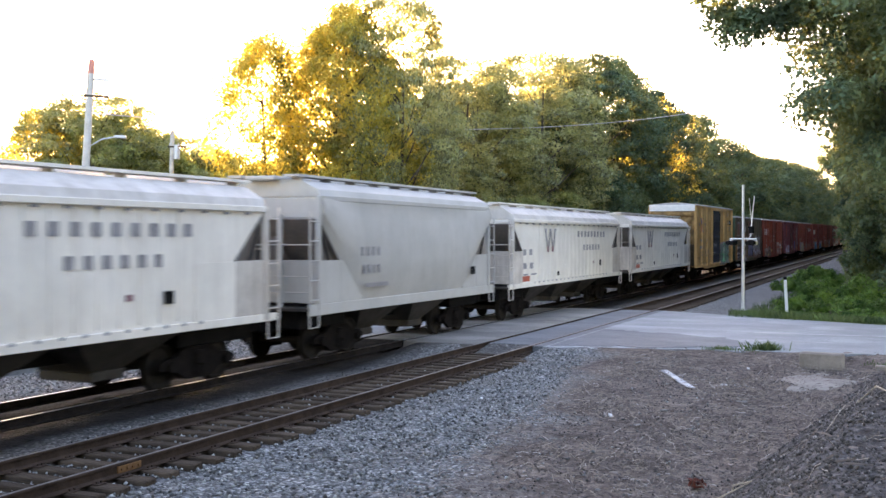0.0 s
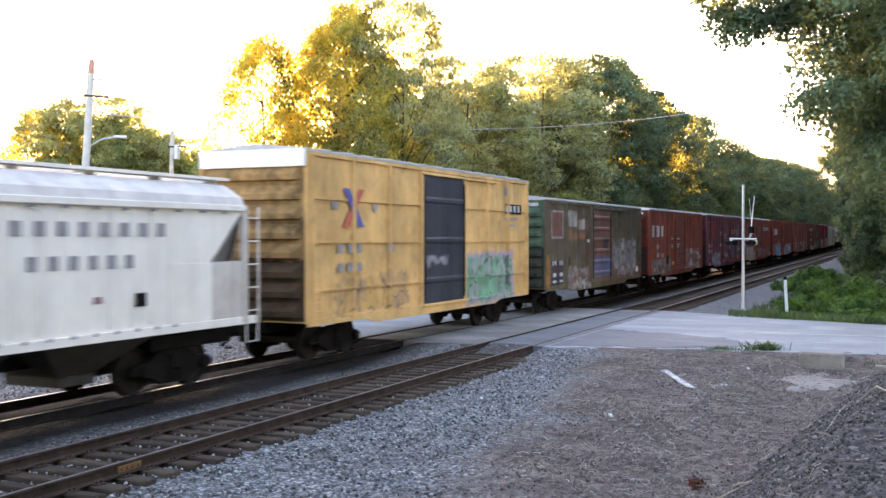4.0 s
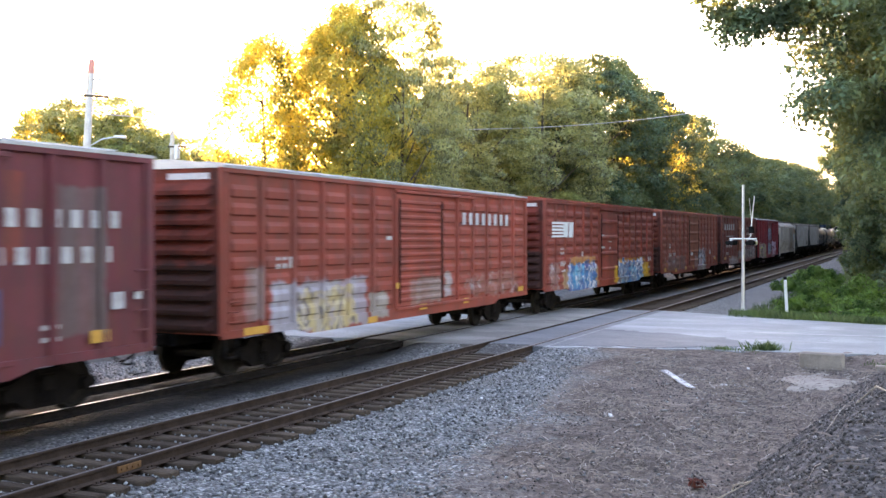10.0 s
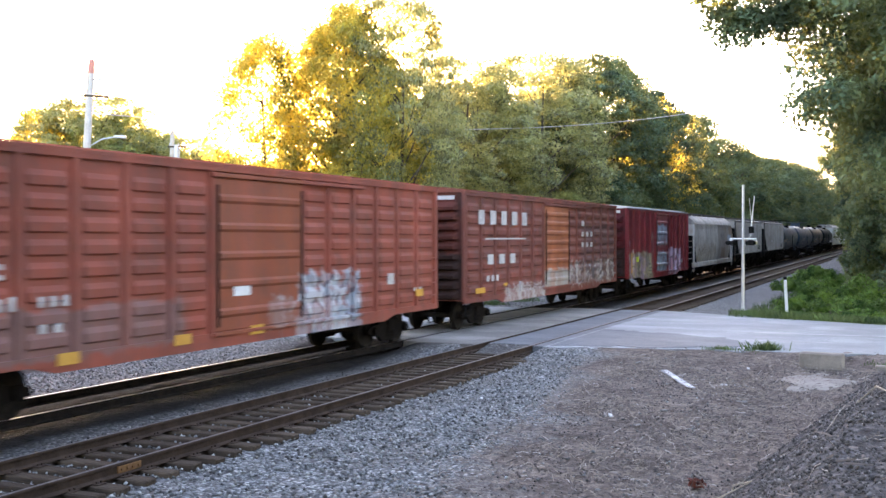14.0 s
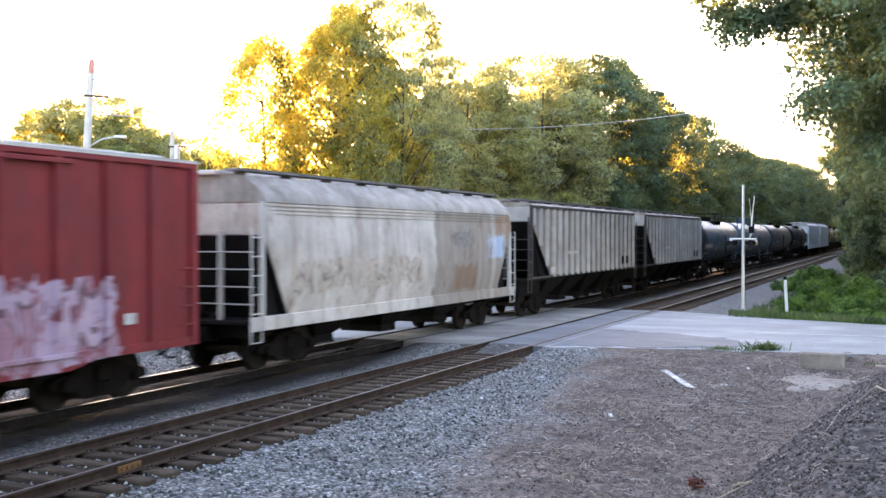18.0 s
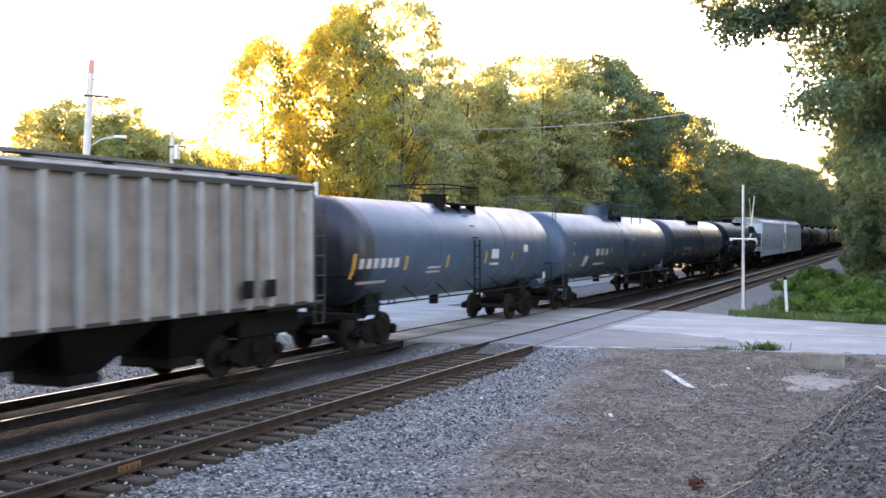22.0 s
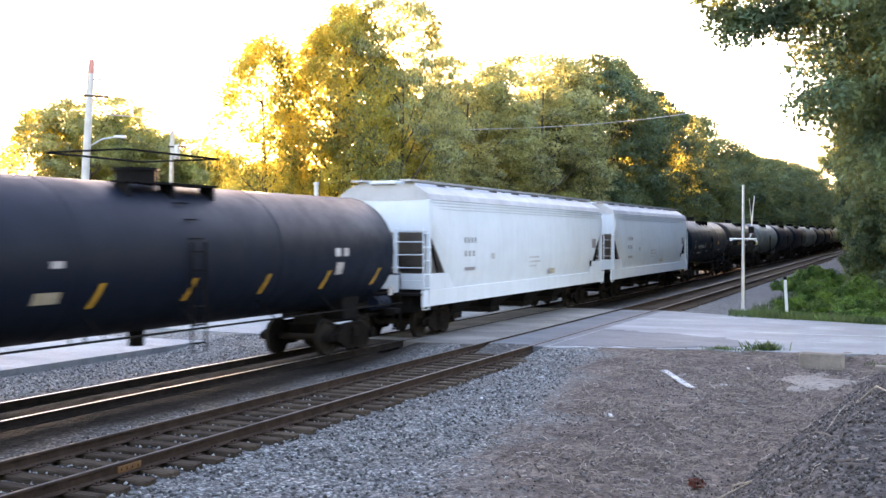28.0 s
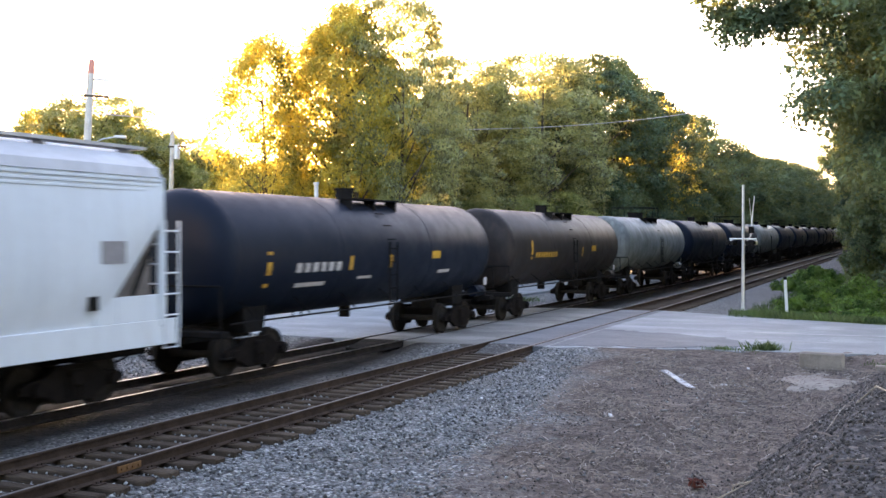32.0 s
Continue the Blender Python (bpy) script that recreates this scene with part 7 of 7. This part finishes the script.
BLUEGREY = car_paint("blue_grey_tank_paint", (0.042, 0.079, 0.122), (0.05, 0.063, 0.08), 0.25, 0.22, 0.03, 0.36, spec=0.42, vary=0.3)
BLUEGREY_BAND = car_paint("blue_grey_banded_tank_paint", (0.040, 0.075, 0.116), (0.05, 0.063, 0.08), 0.25, 0.22, 0.03, 0.36, [(-9.1, -6.95, 0.0, 5.0, (0.012, 0.013, 0.018), 0.0)], spec=0.42, vary=0.3)
SLATE = car_paint("slate_tank_paint", (0.027, 0.040, 0.058), (0.042, 0.05, 0.062), 0.4, 0.3, 0.05, 0.36, spec=0.35, vary=0.3)
BLACKTANK = car_paint("black_tank_paint", (0.0042, 0.0095, 0.021), (0.009, 0.013, 0.021), 0.25, 0.25, 0.0, 0.46, spec=0.16, vary=0.3)
BROWNTANK = car_paint("brown_black_tank_paint", (0.016, 0.0135, 0.014), (0.055, 0.042, 0.035), 0.4, 0.3, 0.1, 0.46, spec=0.16, vary=0.3)
WHITETANK = car_paint("white_tank_paint", (0.24, 0.27, 0.265), (0.06, 0.06, 0.055), 0.55, 0.6, 0.1, 0.45)
BLUETANK = car_paint("blue_tank_paint", (0.10, 0.17, 0.30), (0.10, 0.10, 0.11), 0.3, 0.25, 0.05, 0.45)

car = couple(tank_car("tank_car", "blue-grey tank car with a black band", 16.6, 1.50, BLUEGREY_BAND, 2.64, 1, None, 0, M_BLACK), 293.8, 310.4)
tank_marks(car, 2.64, 1.5, [(-7.80, -5.40, 2.2, 2.46, 6), (-7.80, -5.80, 1.78, 1.86, 1), (-3.60, -2.50, 2.10, 2.16, 1), (-3.60, -2.50, 1.97, 2.03, 1), (1.40, 2.20, 2.3, 2.62, 1), (1.40, 2.30, 2.08, 2.16, 1), (4.60, 5.10, 2.5, 2.75, 1)], M_STENCIL)
tank_marks(car, 2.64, 1.5, [(-8.15, -7.95, 1.95, 2.6, 1), (-5.10, -4.95, 2.1, 2.5, 1), (-2.20, -2.05, 2.1, 2.5, 1), (0.90, 1.05, 2.15, 2.55, 1), (3.40, 3.55, 2.2, 2.5, 1)], M_YELLOWTAPE, "yellow reflective strips")
car = couple(tank_car("tank_car", "long blue-grey insulated tank car with railed hatch", 20.6, 1.50, BLUEGREY, 2.60, 2, None, 0, SLATE, True, None, True), 311.3, 331.9)
tank_marks(car, 2.60, 1.50, [(-5.2, -2.9, 2.2, 2.5, 3), (-5.2, -3.0, 1.75, 1.85, 5), (1.8, 2.1, 2.85, 2.97, 1), (7.6, 8.4, 2.95, 3.02, 1), (-6.9, -6.2, 1.75, 2.2, 1)], M_STENCIL)
tank_marks(car, 2.60, 1.50, [(-8.6, -8.4, 1.8, 2.8, 1), (4.1, 4.7, 2.0, 2.2, 1), (-2.6, -2.4, 2.3, 2.5, 1)], M_YELLOWTAPE, "yellow reflective strips")
car = couple(tank_car("tank_car", "slate grey insulated tank car with yellow strips", 19.3, 1.46, SLATE, 2.62, 0, None, 8, M_BLACK, True, None, True), 333.0, 352.3)
tank_marks(car, 2.62, 1.46, [(-6.0, -3.2, 2.15, 2.35, 6), (-6.0, -4.4, 1.85, 1.95, 4), (4.2, 5.6, 2.15, 2.22, 3), (4.4, 5.2, 2.32, 2.4, 2)], M_STENCIL)
car = couple(tank_car("tank_car", "glossy black tank car with yellow reflective strips", 18.9, 1.50, BLACKTANK, 2.62, 1, None, 7, M_BLACK), 353.4, 372.3)
tank_marks(car, 2.62, 1.50, [(-8.55, -6.65, 2.1, 2.33, 4), (-8.55, -6.85, 1.8, 1.88, 1), (-5.95, -5.65, 2.1, 2.3, 1), (-3.85, -3.50, 2.5, 2.62, 1), (5.45, 6.25, 2.55, 2.75, 2), (5.55, 5.95, 2.1, 2.4, 1)], M_STENCIL)
tank_marks(car, 2.62, 1.50, [(-4.15, -3.45, 1.9, 2.1, 1)], M_STRAW, "pale tan placard")

CLEAN = car_paint("clean_white_hopper_paint", (0.66, 0.715, 0.745), (0.40, 0.40, 0.40), 0.10, 0.16, 0.01, 0.45, vary=0.2)
for a, b, m in ((373.26, 392.77, "clean white covered hopper with grey stripes"), (394.1, 412.48, "white covered hopper with open slope-sheet ends")):
    car = couple(hopper("covered_hopper", m, b - a, 4.12, 4.62, 1.45, 0.45, CLEAN, M_BLACK, 0, 4, 1.6, 0.30, True, (CLEAN, 0.5), CLEAN, 0.0, None, M_SLOPE, hi=0.65, roof_mat=PALE_ROOF, walk_mat=M_ROOF), a, b)
    h = (b - a) / 2
    bars(car, "lettering", 1.613, [(-h + 2.9, -h + 4.0, 2.85, 3.02, 4), (-h + 2.9, -h + 3.9, 2.42, 2.6, 3), (-h + 2.8, -h + 3.9, 1.98, 2.08, 4), (h - 2.3, h - 1.5, 2.55, 2.95, 1)], M_GREYPAINT, "grey stencilled lettering")
    plate(car, "placard", 1.588, h - 2.5, h - 2.25, 1.75, 2.0, M_BLACK, "small black placard")
    plate(car, "placard", 1.582, h - 8.1, h - 7.4, 1.62, 1.82, M_STRAW, "tan placard")
    bars(car, "lettering", 1.604, [(h - 10.6, h - 9.2, 2.26, 2.32, 1), (h - 10.6, h - 9.0, 2.10, 2.16, 1), (h - 10.6, h - 9.6, 1.94, 2.0, 1), (-h + 5.2, -h + 5.6, 2.3, 2.5, 1)], PALE_ROOF, "faint grey stencilled notices")

car = couple(tank_car("tank_car", "black tank car with white lettering and yellow strips", 16.0, 1.48, BLACKTANK, 2.60, 0, None, 0, M_BLACK), 413.6, 429.6)
tank_marks(car, 2.6, 1.48, [(-4.8, -2.6, 2.2, 2.42, 6), (-4.8, -3.2, 1.85, 1.95, 5), (-1.8, -0.9, 1.95, 2.02, 2), (3.2, 4.2, 1.95, 2.05, 2)], M_STENCIL)
tank_marks(car, 2.6, 1.48, [(-6.0, -5.8, 1.9, 2.7, 1), (-2.3, -2.1, 2.2, 2.55, 1), (-0.1, 0.1, 2.2, 2.55, 1), (2.6, 3.3, 2.4, 2.62, 1)], M_YELLOWTAPE, "yellow reflective strips")
car = couple(tank_car("tank_car", "brown-black tank car with yellow lettering", 16.1, 1.48, BROWNTANK, 2.60, 0, None, 0, M_BLACK), 430.5, 446.6)
tank_marks(car, 2.6, 1.48, [(-4.9, -2.2, 2.25, 2.45, 9), (-5.4, -5.2, 2.2, 2.9, 1), (2.6, 3.4, 2.4, 2.65, 1), (1.2, 1.35, 2.2, 2.6, 1)], M_YELLOWTAPE, "yellow stencilled lettering")
car = couple(tank_car("tank_car", "white tank car with dark grime streaks", 15.4, 1.48, WHITETANK, 2.62, 1, None, 0, M_BLACK), 447.6, 463.0)

# the long tail of tank cars behind
front, rnd = 464.3, random.Random(8)
for k, paint in enumerate((BLACKTANK, BLACKTANK, WHITETANK, BLACKTANK, BLACKTANK, BLACKTANK, BLACKTANK, BLACKTANK, BLACKTANK, SLATE, BLACKTANK, BLUETANK, BLACKTANK, BLACKTANK, BLACKTANK, SLATE, BLACKTANK, BLACKTANK, SLATE, BLACKTANK)):
    L = rnd.choice((15.4, 16.2, 18.4))
    lab = {BLACKTANK: "black tank car in the train's tail", BLUETANK: "dull blue tank car in the train's tail", WHITETANK: "white tank car in the train's tail", BLUEGREY: "blue-grey tank car in the train's tail", SLATE: "slate grey tank car in the train's tail"}[paint]
    couple(tank_car("tank_car", lab, L, 1.48, paint, 2.6, k % 2, None, 0, M_BLACK), front, front + L)
    front += L + 1.3


# ---- what moves ----
def travelled(t):
    """Metres the train has run since the clip's start."""
    u = t / 32.0
    return 384.6123 * u + 15.4993 * u ** 2 - 1.0312 * u ** 3 - 2.8368 * u ** 4


def motions():
    times = [2.0 * k for k in range(17)]
    for car, mid in TRAIN:
        rows = []
        for t in times:
            y = mid - travelled(t)
            slope = math.degrees(math.atan2(grade(y + 6) - grade(y - 6), 12.0))
            rows.append((t, pose(FX, y, (grade(y + 6) + grade(y - 6)) / 2, slope, 0, 0)))
        walk(car, rows)
    for d, wheels in WHEELS.items():
        walk(wheels[0], [(k / 30.0, pose(0, d, 0.457, math.degrees(travelled(k / 30.0) / 0.457) % 360.0)) for k in range(961)])
        keys = wheels[0].animation_data
        for w in wheels[1:]:
            w.rotation_mode = "QUATERNION"
            w.animation_data_create()
            w.animation_data.action = keys.action
            w.animation_data.action_slot = keys.action_slot


motions()
